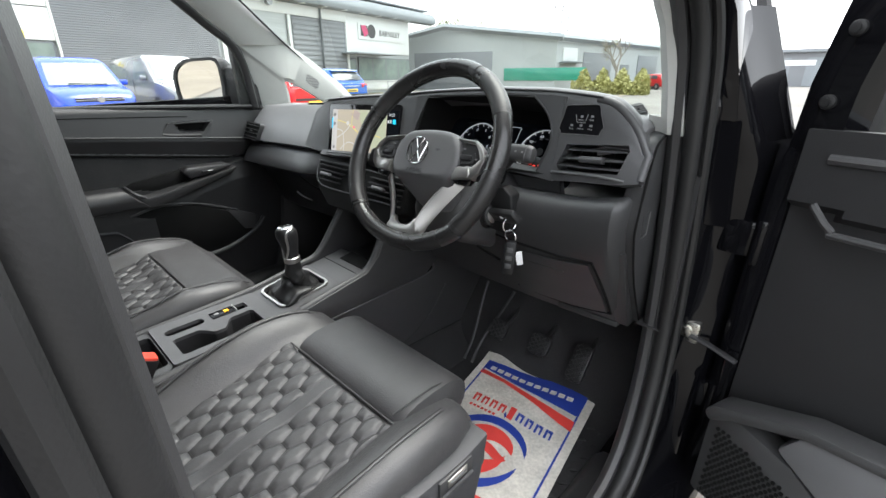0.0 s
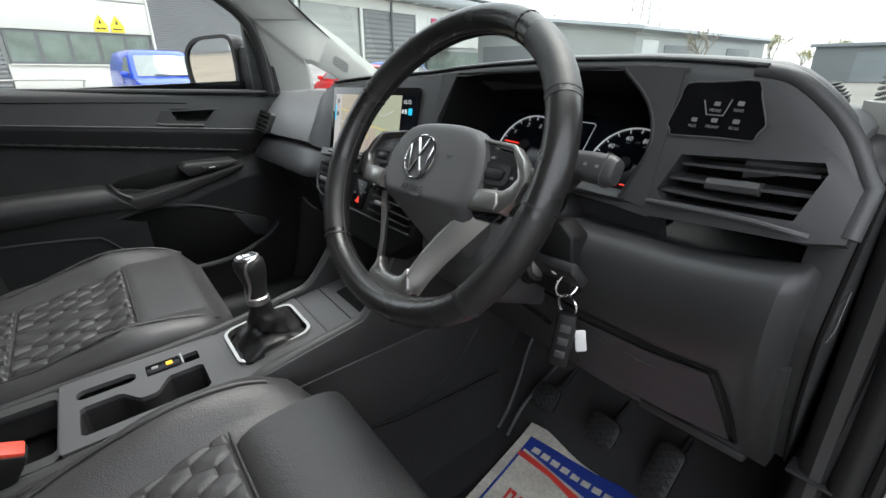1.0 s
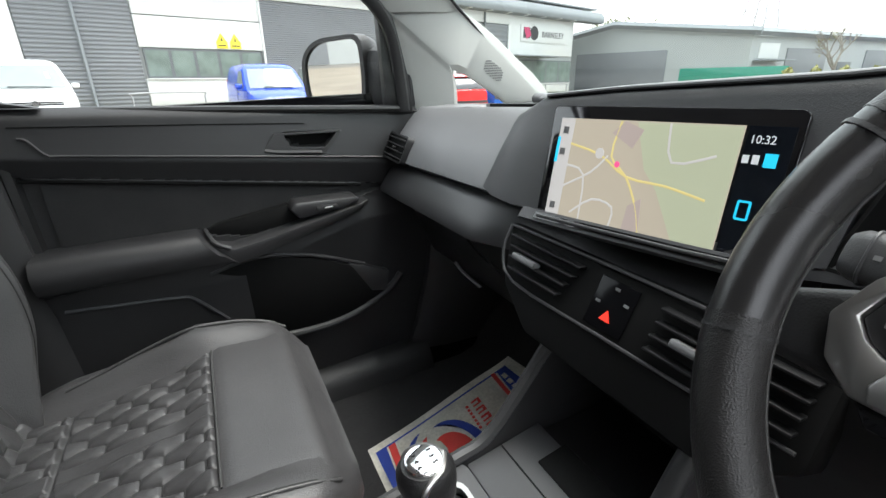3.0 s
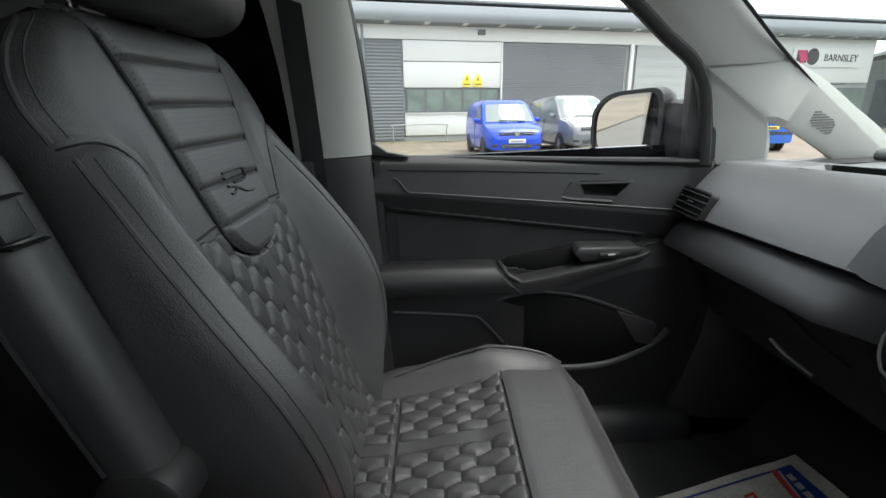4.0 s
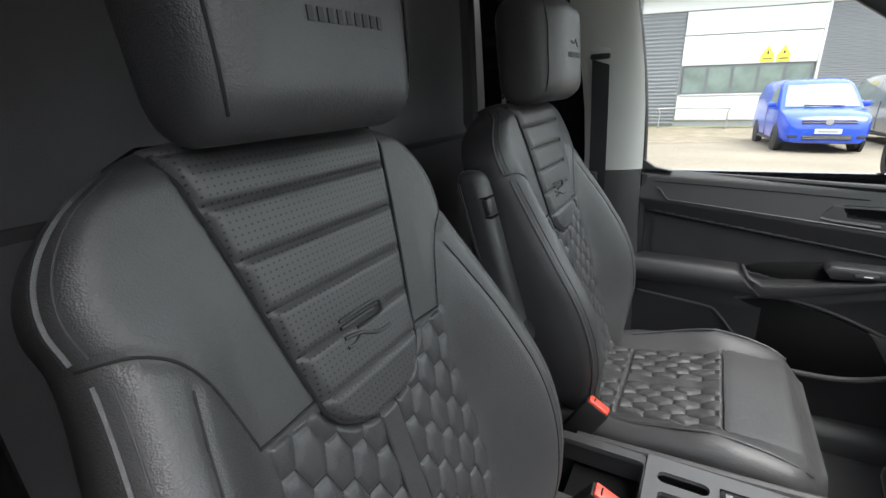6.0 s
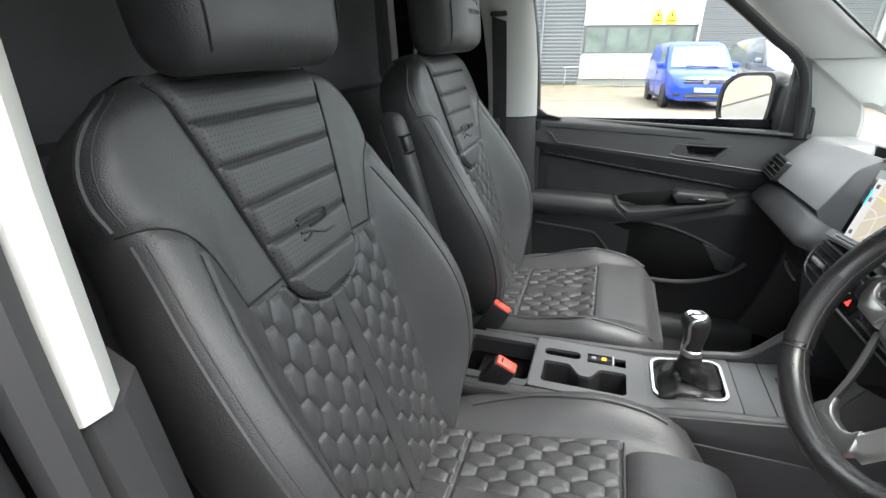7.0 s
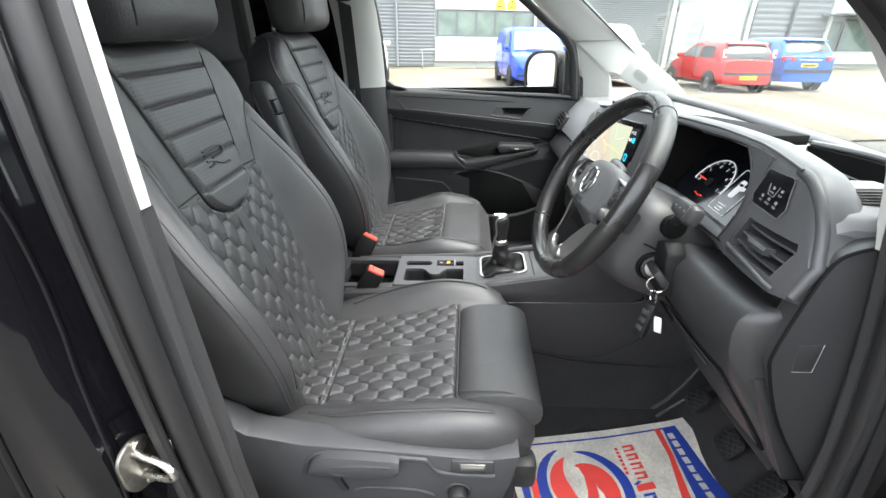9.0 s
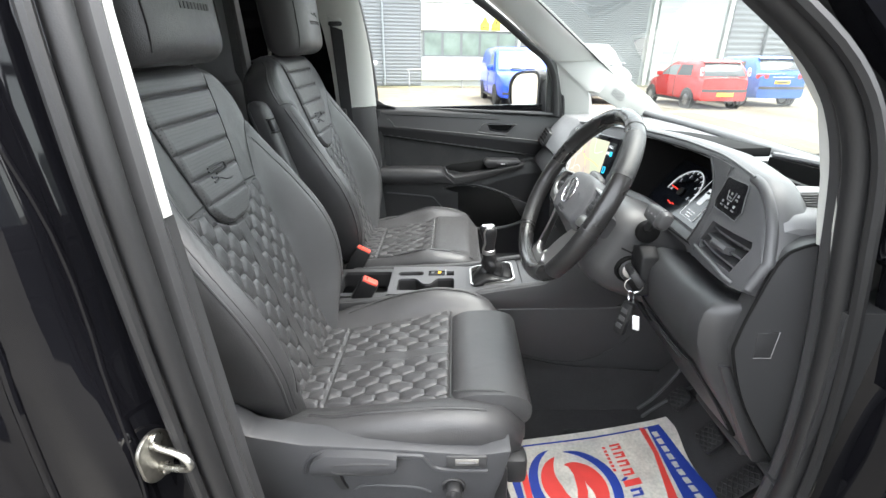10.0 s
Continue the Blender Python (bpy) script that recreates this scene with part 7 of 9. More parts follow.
def gaiter_ring(t):
    """One ring of the gaiter: slack and pleated at the foot, drawn tight at the collar."""
    k = lin1([(0, 1.0), (0.12, 0.99), (0.26, 0.86), (0.36, 0.60), (0.45, 0.50), (0.7, 0.40), (0.9, 0.31), (1, 0.26)], t)
    out = []
    for i in range(48):
        a = 2 * math.pi * i / 48
        fold = 0.15 * math.sin(2 * a + 11 * t + 0.6) + 0.11 * math.sin(3 * a - 17 * t) + 0.07 * math.sin(5 * a + 26 * t + 1.0)
        wr = 1 + fold * min(1.0, 5 * t) * min(1.0, 3.0 * (1 - t))
        ca, sa = math.cos(a), math.sin(a)
        sq = lerp(0.42, 1.0, min(1.0, 2 * t))
        sag = 0.010 * math.sin(2 * a + 8 * t) * math.sin(math.pi * min(1.0, t * 1.4))
        out.append(Vector((0.0585 * k * wr * math.copysign(abs(ca) ** sq, ca) + 0.036 * t, 0.063 * k * wr * math.copysign(abs(sa) ** sq, sa) - 0.014 * t, 0.003 + 0.104 * t ** 1.15 + sag + 0.14 * 0.063 * k * math.copysign(abs(sa) ** sq, sa))))
    return out


part("gaiter", loft([gaiter_ring(i / 34) for i in range(35)]), GAITER, gear, "wrinkled black leather gaiter")
KNOB = ((0.104, 0.0155, 0.036, -0.014), (0.112, 0.0165, 0.036, -0.014), (0.122, 0.0150, 0.036, -0.014), (0.140, 0.0165, 0.034, -0.013), (0.160, 0.0205, 0.032, -0.014), (0.176, 0.0232, 0.031, -0.016), (0.187, 0.0225, 0.031, -0.017), (0.194, 0.0175, 0.031, -0.018), (0.1965, 0.009, 0.031, -0.018))


def knob_pt(z, a, out=0.0):
    r, cx, cy = [lin1([(k[0], k[c]) for k in KNOB], z) for c in (1, 2, 3)]
    return Vector((cx + (r + out) * math.cos(a), cy + (r * 1.12 + out) * math.sin(a), z))


part("collar", loft([[knob_pt(z, 2 * math.pi * i / 24, o_) for i in range(24)] for z, o_ in ((0.106, 0.0), (0.108, 0.0022), (0.119, 0.0022), (0.121, 0.0))]), SATIN, gear, "satin silver collar")
part("knob", loft([[knob_pt(z, 2 * math.pi * i / 24) for i in range(24)] for z in [k[0] for k in KNOB]]), GAITER, gear)
for sgn in (1, -1):
    part("chrome_loop", tube(smooth_pts([knob_pt(z, radians(-90 + sgn * a_), 0.0006) for z, a_ in ((0.118, 12), (0.130, 34), (0.146, 52), (0.162, 58), (0.178, 62), (0.190, 74), (0.1945, 120), (0.1945, 180))], 4), 0.0029, 8), SATIN, gear, "polished silver loop")
part("shift_plate", cyl((0.031, -0.018, 0.1955), 0.0165, 0.005, "z", 24, bevel=0.002), CHROME, gear, "silver plate with gear numbers")
for k, (x_, y_) in enumerate(((-0.007, 0.007), (-0.007, -0.007), (0, 0.007), (0, -0.007), (0.007, 0.007), (0.007, -0.007))):
    part("numeral", text_mesh(str(k + 1), 0.006, 0.0003, Matrix.Translation((0.031 + x_, -0.018 + y_, 0.1985))), PLASTIC2, gear)

for bx, by, bz, ry in ((0.104, 0.128, 0.742, 8), (-0.112, 0.068, 0.744, -6)):
    bk = thing("belt_buckle", "black seat belt buckle with red release button", "belt buckle", pose(bx, by, bz, -30, ry, 0), group="belt buckles")
    part("body", box((0, 0, -0.018), (0.030, 0.056, 0.104), 0.007), BUCKLE, bk)
    part("release_button", box((0, 0.0, 0.034), (0.024, 0.046, 0.009), 0.003), RED, bk, "bright red button")
    part("slot", box((0, -0.012, 0.0386), (0.014, 0.003, 0.001)), BLACK, bk)

# ---- seats ----
seat_d = make_seat("driver_seat", "black leather driver's seat with quilted panels and thigh roll", 0.377, True, 0.386, 0.545, True)
seat_p = make_seat("passenger_seat", "black leather passenger seat with quilted panels and fold-down armrest", -0.372, False, 0.319, 0.492, False)

base = new("seat_base")
base.parent = seat_d
base.location = (0, 0.05, -0.02)


def bput(nm, bm, m, lab="", par=None):
    bm.transform(Matrix.Translation((-0.377, -0.25, -0.36)))
    return part(nm, bm, m, par or base, lab)


bput("side_cover", prism([(-0.06, 0.80), (0.0, 0.737), (0.10, 0.715), (0.30, 0.702), (0.44, 0.688), (0.505, 0.700), (0.49, 0.62), (0.47, 0.55), (0.40, 0.50), (-0.02, 0.48), (-0.08, 0.60)], "x", 0.60, 0.655, 0.005), SEATBASE, "grey moulded plastic side cover")
# raised rim over the lever's hollow, running on under the badge
bput("recess_rim", tube(smooth_pts([(0.655, 0.098, 0.640), (0.656, 0.108, 0.672), (0.657, 0.137, 0.697), (0.657, 0.20, 0.696), (0.657, 0.318, 0.690), (0.657, 0.336, 0.684), (0.656, 0.353, 0.658), (0.656, 0.386, 0.650), (0.656, 0.46, 0.648)], 4), 0.0045, 8), SEATBASE)
# darker tube painted as the shade under the rim
bput("recess_shadow", tube(smooth_pts([(0.6555, 0.148, 0.686), (0.6555, 0.21, 0.686), (0.6555, 0.312, 0.680)], 4), 0.003, 6), PLASTIC2)
LEVER = ((0.117, 0.663, 0.012), (0.124, 0.668, 0.022), (0.148, 0.675, 0.030), (0.21, 0.675, 0.028), (0.262, 0.674, 0.025), (0.278, 0.676, 0.021), (0.285, 0.682, 0.012))
bput("height_lever", loft([[Vector((0.650 + dx, y, z + k * h)) for dx, k in ((0.0, -1.0), (0.020, -0.9), (0.026, -0.4), (0.026, 0.4), (0.021, 0.9), (0.0, 1.0))] for y, z, h in LEVER]), SEATBASE, "grey height lever")
bput("lever_scoop", loft([[Vector((0.6745 + d_, y, z + k * h)) for d_, k in ((0.0, -1.0), (0.0022, -0.7), (-0.001, 0.0), (0.0022, 0.75), (0.0, 1.0))] for y, z, h in ((0.158, 0.672, 0.006), (0.166, 0.673, 0.015), (0.21, 0.6735, 0.018), (0.258, 0.674, 0.017), (0.270, 0.677, 0.012))]), PLASTIC, "hollowed grip of the lever")
bput("lever_hook", loft([[Vector((0.650 + 0.012 * k, y_, z_)) for k, y_, z_ in ((0, y0, z0), (1, y0, z0), (1, y1, z0), (0, y1, z0))] for y0, y1, z0 in ((0.148, 0.166, 0.645), (0.158, 0.172, 0.618), (0.166, 0.180, 0.600))]), PLASTIC2)
bput("lower_step", tube(smooth_pts([(0.655, 0.19, 0.588), (0.655, 0.215, 0.604), (0.655, 0.31, 0.600), (0.655, 0.345, 0.585)], 4), 0.003, 6), SEATBASE)
bput("badge_plate", box((0.657, 0.4185, 0.674), (0.006, 0.078, 0.031), 0.004), PLASTIC)
bput("badge", box((0.6608, 0.419, 0.676), (0.002, 0.045, 0.016), 0.0005), SATIN, "small silver badge with unreadable word")
bput("badge_word", box((0.6620, 0.419, 0.676), (0.0006, 0.036, 0.005), 0.0), DIM)
bput("lumbar_dial", cyl((0.666, 0.392, 0.602), 0.0175, 0.026, "x", 28, bevel=0.003), PLASTIC2, "round black dial")
bput("dial_grip", box((0.6775, 0.392, 0.602), (0.006, 0.009, 0.029), 0.003), PLASTIC, "raised grip of the dial")
bput("dial_ring", tube([(0.657, 0.392 + 0.0225 * math.cos(2 * math.pi * i / 28), 0.602 + 0.0225 * math.sin(2 * math.pi * i / 28)) for i in range(28)], 0.0028, 6, True), PLASTIC)
bput("runner", box((0.57, 0.25, 0.42), (0.05, 0.5, 0.10), 0.01), PLASTIC2)
bput("runner", box((0.18, 0.25, 0.42), (0.05, 0.5, 0.10), 0.01), PLASTIC2)
bput("pan", box((0.377, 0.25, 0.57), (0.44, 0.46, 0.09), 0.03), PLASTIC2)
bput("bar_handle", join(box((0.60, 0.52, 0.60), (0.05, 0.05, 0.07), 0.014), box((0.60, 0.49, 0.56), (0.06, 0.03, 0.12), 0.01)), PLASTIC2)
base2 = new("seat_base")
base2.parent = seat_p
base2.location = (0, 0, -0.02)
part("pan", box((0, 0.02, 0.21), (0.44, 0.42, 0.09), 0.03), PLASTIC2, base2)
part("runner", box((0.2, 0.0, 0.07), (0.05, 0.5, 0.14), 0.01), PLASTIC2, base2)
part("runner", box((-0.2, 0.0, 0.07), (0.05, 0.5, 0.14), 0.01), PLASTIC2, base2)

# folded armrest on the passenger seat's inner side
arm = thing("folding_armrest", "dark plastic armrest folded up beside the passenger seat", "armrest", (-0.085, -0.05, 0.95))
AXIS = [(-0.046, -0.005), (-0.048, 0.01), (-0.087, 0.15), (-0.118, 0.27), (-0.124, 0.296), (-0.127, 0.309), (-0.1285, 0.316), (-0.129, 0.319)]
part("arm", loft([[Vector((a_ * k, y + b_ * k, z)) for a_, b_ in rrect(0.056, 0.062, 0.020, 5)] for (y, z), k in zip(AXIS, (0.93, 0.97, 1.0, 1.0, 0.95, 0.82, 0.6, 0.3))]), PLASTIC, arm)
part("release_button", box((0.014, -0.085, 0.252), (0.032, 0.014, 0.036), 0.005, m=Matrix.Rotation(radians(15), 4, "X")), PLASTIC2, arm)
for z_ in (0.270, 0.232):
    part("button_joint", box((0.012, -0.0845 + 0.26 * (0.252 - z_), z_), (0.036, 0.016, 0.0022), 0.0), BLACK, arm)
part("edge_seam", tube([(0.0285, y - 0.018, z) for y, z in AXIS[1:5]], 0.0022, 6), PLASTIC2, arm)
part("pivot", loft([[Vector((d_, -0.042 + a_ * k, -0.026 + b_ * k)) for a_, b_ in rrect(0.085, 0.075, 0.034, 6)] for d_, k in ((-0.03, 0.95), (0.02, 1.0), (0.030, 0.95), (0.034, 0.8))]), PLASTIC2, arm)

# ---- keys in the ignition ----
keys = thing("ignition_keys", "car key in the ignition with steel rings and black fob", "keys", basis((0.44, 0.762, 0.977), (0.965, -0.19, 0.18), (0.05, 0.80, 0.60)))
part("barrel", cyl((-0.005, 0.0, 0), 0.024, 0.04, "x", 20, bevel=0.004), PLASTIC2, keys)
part("barrel_ring", cyl((0.014, 0.0, 0), 0.017, 0.006, "x", 20, bevel=0.002), SATIN, keys)
part("key_head", box((0.050, 0.0, 0.002), (0.074, 0.016, 0.034), 0.006), PLASTIC2, keys)
for k in range(3):
    part("key_mark", box((0.036 + 0.014 * k, -0.0075, 0.006), (0.008, 0.001, 0.007)), GLOW if k == 1 else DIM, keys)
RM = keys.matrix_world.inverted()
for c, r, turn in (((0.505, 0.747, 0.975), 0.016, 0), ((0.512, 0.742, 0.952), 0.013, 1)):
    part("ring", tube([RM @ (Vector(c) + (Vector((r * math.cos(a), 0, r * math.sin(a))) if turn else Vector((0.3 * r * math.cos(a), r * math.cos(a), r * math.sin(a))))) for a in [2 * math.pi * i / 24 for i in range(24)]], 0.0016, 6, True), CHROME, keys)
fob = part("fob", box((0, 0, 0), (0.025, 0.016, 0.072), 0.006), BUCKLE, keys)
fob.matrix_local = RM @ pose(0.517, 0.734, 0.908, -10, 4, 30)
for k in range(3):
    part("fob_button", box((0.0, -0.009, 0.018 - 0.017 * k), (0.013, 0.003, 0.010), 0.001), PLASTIC, fob)
tag = part("tag", box((0, 0, 0), (0.014, 0.005, 0.031), 0.0024), WHITEMARK, keys, "white plastic tag")
tag.matrix_local = RM @ pose(0.530, 0.752, 0.905, 0, -10, 40)

# ---- pedals ----
def pedal_treads(w_, h_):
    """Raised crossing bars over a pad, cut to its outline."""
    bars = []
    for sg in (1, -1):
        ca, sa = math.cos(radians(38)), sg * math.sin(radians(38))
        for k in range(-9, 10):
            o = k * 0.0115
            ox, oz = -sa * o, ca * o
            lo, hi = -1.0, 1.0
            for p, d, lim in ((ox, ca, w_ / 2 - 0.004), (oz, sa, h_ / 2 - 0.004)):
                t0, t1 = sorted(((-lim - p) / d, (lim - p) / d))
                lo, hi = max(lo, t0), min(hi, t1)
            if hi - lo > 0.008:
                c = (lo + hi) / 2
                bars.append(box((ox + ca * c, -0.0095, oz + sa * c), (hi - lo, 0.003, 0.0028), 0.0008, 1, m=Matrix.Rotation(-math.atan2(sa, ca), 4, "Y")))
    return join(*bars)


for px_, py_, pz_, w_, h_, nm in ((0.300, 1.022, 0.492, 0.060, 0.062, "clutch_pedal"), (0.442, 1.032, 0.497, 0.066, 0.062, "brake_pedal"), (0.572, 1.03, 0.500, 0.050, 0.110, "accelerator_pedal")):
    pd = thing(nm, "steel pedal with worn cross-ribbed black rubber pad", "pedal", pose(px_, py_, pz_, -38, 0, 0), group="pedals")
    part("pad", prism(rrect(w_, h_, 0.016, 4), "y", -0.008, 0.006, 0.002), RUBBER, pd)
    part("treads", pedal_treads(w_, h_), PEDALRIB, pd)
    part("arm", tube(smooth_pts([(0, 0.006, 0.0), (0.004, 0.05, 0.06), (0.004, 0.08, 0.16), (0.0, 0.06, 0.30)], 4), 0.008, 8), PLASTIC2, pd)

# rear view mirror
rv = thing("rear_view_mirror", "black framed rear view mirror under the headliner", "mirror", pose(-0.03, 0.60, 1.565, 8, 0, 12))
part("case", loft([[Vector((x_ * k, d, z_ * k)) for x_, z_ in rrect(0.25, 0.075, 0.03, 4)] for d, k in ((-0.012, 0.97), (-0.006, 1.0), (0.02, 0.95), (0.04, 0.6))]), PLASTIC2, rv)
part("glass", prism(rrect(0.235, 0.062, 0.026, 4), "y", -0.0145, -0.0118), MIRROR, rv)
part("stem", tube([(0, 0.03, 0.0), (0, 0.09, 0.05), (0, 0.11, 0.10)], 0.012, 8), PLASTIC2, rv)

# glovebox latch under the fascia roll
part("glovebox_joint", tube(smooth_pts([(-0.42, 0.797, 0.905), (-0.34, 0.788, 0.892), (-0.27, 0.786, 0.884)], 4), 0.0022, 6), BLACK, dash)
part("glovebox_latch", tube(smooth_pts([(-0.40, 0.770, 0.857), (-0.36, 0.766, 0.851), (-0.30, 0.765, 0.849)], 4), 0.0035, 8, flat=0.6), PODSKIN, dash, "slim grey glovebox latch")


# ---- paper floor mats ----
def mat_sheet(corner, wave):
    rl, rr, fr, fl = [Vector(c) for c in corner]

    def M(a, b, d=0.0):
        p = lerp(lerp(rl, rr, a), lerp(fl, fr, a), b)
        p.z += 0.004 * math.sin(a * 9 + wave) * math.sin(b * 7 + 1.3 * wave) + 0.012 * max(0, b - 0.85) ** 2 * 40 * (0.3 + 0.7 * abs(a - 0.5)) + d
        return p
    return M


def paper_mat(M, label):
    pm = thing("paper_floor_mat", label, "floor mat", M(0.5, 0.5), group="paper mats")
    o = pm.location.copy()

    def ink(nm, m, pts, d):
        """A printed shape: a strip between two lines of (a, b)."""
        lo, hi = pts
        n = len(lo) - 1
        bm = sheet(lambda u, v: lerp(M(*lerp(Vector(lo[min(int(u * n), n - 1)]), Vector(lo[min(int(u * n), n - 1) + 1]), u * n - min(int(u * n), n - 1)), d), M(*lerp(Vector(hi[min(int(u * n), n - 1)]), Vector(hi[min(int(u * n), n - 1) + 1]), u * n - min(int(u * n), n - 1)), d), v) - o, n * 3, 2)
        part(nm, bm, m, pm)
    part("sheet", sheet(lambda u, v: M(u, v) - o, 40, 40, 0.001), PAPER, pm, "creased white printed paper")
    ink("band", INKBLUE, ([(0.06, 0.93), (0.5, 0.93), (0.94, 0.93)], [(0.06, 0.86), (0.5, 0.80), (0.94, 0.74)]), 0.0022)
    ink("swoosh", INKRED, ([(0.06, 0.845), (0.3, 0.82), (0.6, 0.765), (0.94, 0.70)], [(0.06, 0.815), (0.3, 0.795), (0.6, 0.725), (0.94, 0.63)]), 0.0022)
    for k in range(11):
        a0 = 0.12 + 0.068 * k
        ink("text_bar", PAPER, ([(a0, 0.895 - 0.05 * a0), (a0 + 0.05, 0.895 - 0.05 * a0)], [(a0, 0.865 - 0.05 * a0), (a0 + 0.05, 0.865 - 0.05 * a0)]), 0.0034)
    ink("border", INKBLUE, ([(0.925, 0.74), (0.925, 0.4), (0.925, 0.03)], [(0.94, 0.74), (0.94, 0.4), (0.94, 0.03)]), 0.0022)
    ink("border", INKBLUE, ([(0.06, 0.86), (0.06, 0.4), (0.06, 0.03)], [(0.075, 0.86), (0.075, 0.4), (0.075, 0.03)]), 0.0022)
    ink("border", INKRED, ([(0.06, 0.14), (0.5, 0.1), (0.94, 0.08)], [(0.06, 0.10), (0.5, 0.07), (0.94, 0.06)]), 0.0022)
    ink("border", INKBLUE, ([(0.06, 0.09), (0.5, 0.06), (0.94, 0.05)], [(0.06, 0.03), (0.5, 0.03), (0.94, 0.03)]), 0.0022)
    for k in range(9):
        a0 = 0.16 + 0.078 * k
        b0 = 0.675 - 0.10 * a0
        m_ = INKRED if k < 4 else INKBLUE
        if k == 4:
            ink("brand_mark", INKRED, ([(a0 + 0.005, b0 + 0.012), (a0 + 0.055, b0 + 0.010)], [(a0 + 0.018, b0 - 0.075), (a0 + 0.062, b0 - 0.080)]), 0.0022)
            ink("brand_mark", INKBLUE, ([(a0 - 0.012, b0 - 0.055), (a0 + 0.012, b0 - 0.085)], [(a0 - 0.004, b0 - 0.040), (a0 + 0.018, b0 - 0.068)]), 0.0026)
            continue
        ink("brand_bar", m_, ([(a0, b0), (a0 + 0.018, b0 - 0.002)], [(a0 + 0.004, b0 - 0.058), (a0 + 0.022, b0 - 0.060)]), 0.0022)
        ink("brand_bar", m_, ([(a0 + 0.020, b0 - 0.002), (a0 + 0.052, b0 - 0.005)], [(a0 + 0.022, b0 - 0.020), (a0 + 0.054, b0 - 0.023)]), 0.0024)
        ink("brand_bar", m_, ([(a0 + 0.040, b0 - 0.005), (a0 + 0.055, b0 - 0.006)], [(a0 + 0.044, b0 - 0.062), (a0 + 0.058, b0 - 0.063)]), 0.0026)
    for k in range(7):
        a0 = 0.17 + 0.035 * k
        ink("text_bar", INKRED, ([(a0, 0.592 - 0.10 * a0), (a0 + 0.024, 0.590 - 0.10 * a0)], [(a0, 0.576 - 0.10 * a0), (a0 + 0.024, 0.574 - 0.10 * a0)]), 0.0022)
    for (ca, cb, ra, rb, m, a0, a1, w, nm) in ((0.46, 0.37, 0.30, 0.165, INKBLUE, 190, 0, 0.30, "swirl"), (0.44, 0.29, 0.31, 0.185, INKBLUE, 5, -175, 0.28, "swirl"),
                                               (0.47, 0.355, 0.205, 0.115, INKRED, 200, 0, 0.80, "swirl"), (0.42, 0.315, 0.225, 0.145, INKRED, 10, -170, 0.62, "swirl")):
        lo, hi = [], []
        for i in range(19):
            t = i / 18
            a = radians(lerp(a0, a1, t))
            k = 1 - w * math.sin(math.pi * t) ** 0.8
            lo.append((ca + ra * math.cos(a), cb + rb * math.sin(a)))
            hi.append((ca + ra * k * math.cos(a), cb + rb * k * math.sin(a)))
        ink(nm, m, (lo, hi), 0.0024)
    ink("swirl", INKRED, ([(0.27, 0.33), (0.37, 0.34), (0.48, 0.325), (0.62, 0.285)], [(0.28, 0.385), (0.39, 0.385), (0.52, 0.365), (0.665, 0.315)]), 0.0028)
    return pm


paper_mat(mat_sheet(((0.355, 0.50, 0.375), (0.705, 0.57, 0.378), (0.628, 1.082, 0.405), (0.272, 1.012, 0.388)), 0.7), "white paper mat with blue and red print, driver's footwell")
paper_mat(mat_sheet(((-0.50, 0.58, 0.372), (-0.15, 0.58, 0.375), (-0.21, 1.05, 0.46), (-0.575, 1.035, 0.42)), 2.1), "white paper mat with blue and red print, passenger footwell")

# ---- driver's door, swung open ----
dd = thing("door_2", "open driver's door with dark trim, speaker and window frame", "car door", basis((0.885, 0.985, 0.0), (0.94, -0.34, 0), (0, 0, 1)), kind="structure")


def dput(nm, bm, m, lab="", par=None):
    return part(nm, bm, m, par or dd, lab)


def dd_face(u, v):
    a, z = lerp(0.045, 1.0, u), lerp(0.43, 1.185 + 0.05 * u, v)
    ridge = 1.06 + 0.03 * u
    d = 0.03 if z > ridge else 0.012
    if 0.76 < z < 0.95 and a > 0.42:
        d += 0.07 * min(1, (a - 0.42) / 0.08)
    return Vector((a, z, d))


dput("trim_panel", sheet(dd_face, 60, 60, 0.02), PLASTIC2, "dark grained door moulding")
dput("crease", tube(smooth_pts([(0.085, 1.075, 0.036), (0.12, 1.04, 0.036), (0.16, 1.037, 0.036), (0.6, 1.06, 0.036), (0.95, 1.075, 0.036)], 3), 0.006, 8), PLASTIC)
dput("belt_step", tube([(0.085, 1.145, 0.03), (0.5, 1.165, 0.03), (0.95, 1.18, 0.03)], 0.008, 8), PLASTIC)
spk_o = [(0.05, 0.43), (0.05, 0.64), (0.075, 0.665), (0.20, 0.635), (0.26, 0.60), (0.30, 0.52), (0.30, 0.43)]
dput("speaker_shelf", prism(spk_o, "z", 0.02, 0.075, 0.012), PLASTIC)
dput("speaker_mesh", join(*[cyl((0.075 + 0.0105 * i + 0.005 * (j % 2), 0.445 + 0.0095 * j, 0.0765), 0.0036, 0.004, "z", 6) for i in range(20) for j in range(19) if j < 19 - 0.35 * i]), BLACK, "fine black speaker mesh")
dput("shelf_plate", prism([(0.17, 0.66), (0.21, 0.735), (0.42, 0.77), (0.42, 0.70), (0.30, 0.66), (0.26, 0.61)], "z", 0.04, 0.085, 0.01), DASHSOFT, "grey plastic pocket rim")
dput("shelf_ledge", prism([(0.045, 0.645), (0.06, 0.67), (0.20, 0.735), (0.42, 0.775), (0.42, 0.755), (0.21, 0.715), (0.10, 0.66), (0.06, 0.63)], "z", 0.03, 0.092, 0.008), PLASTIC)
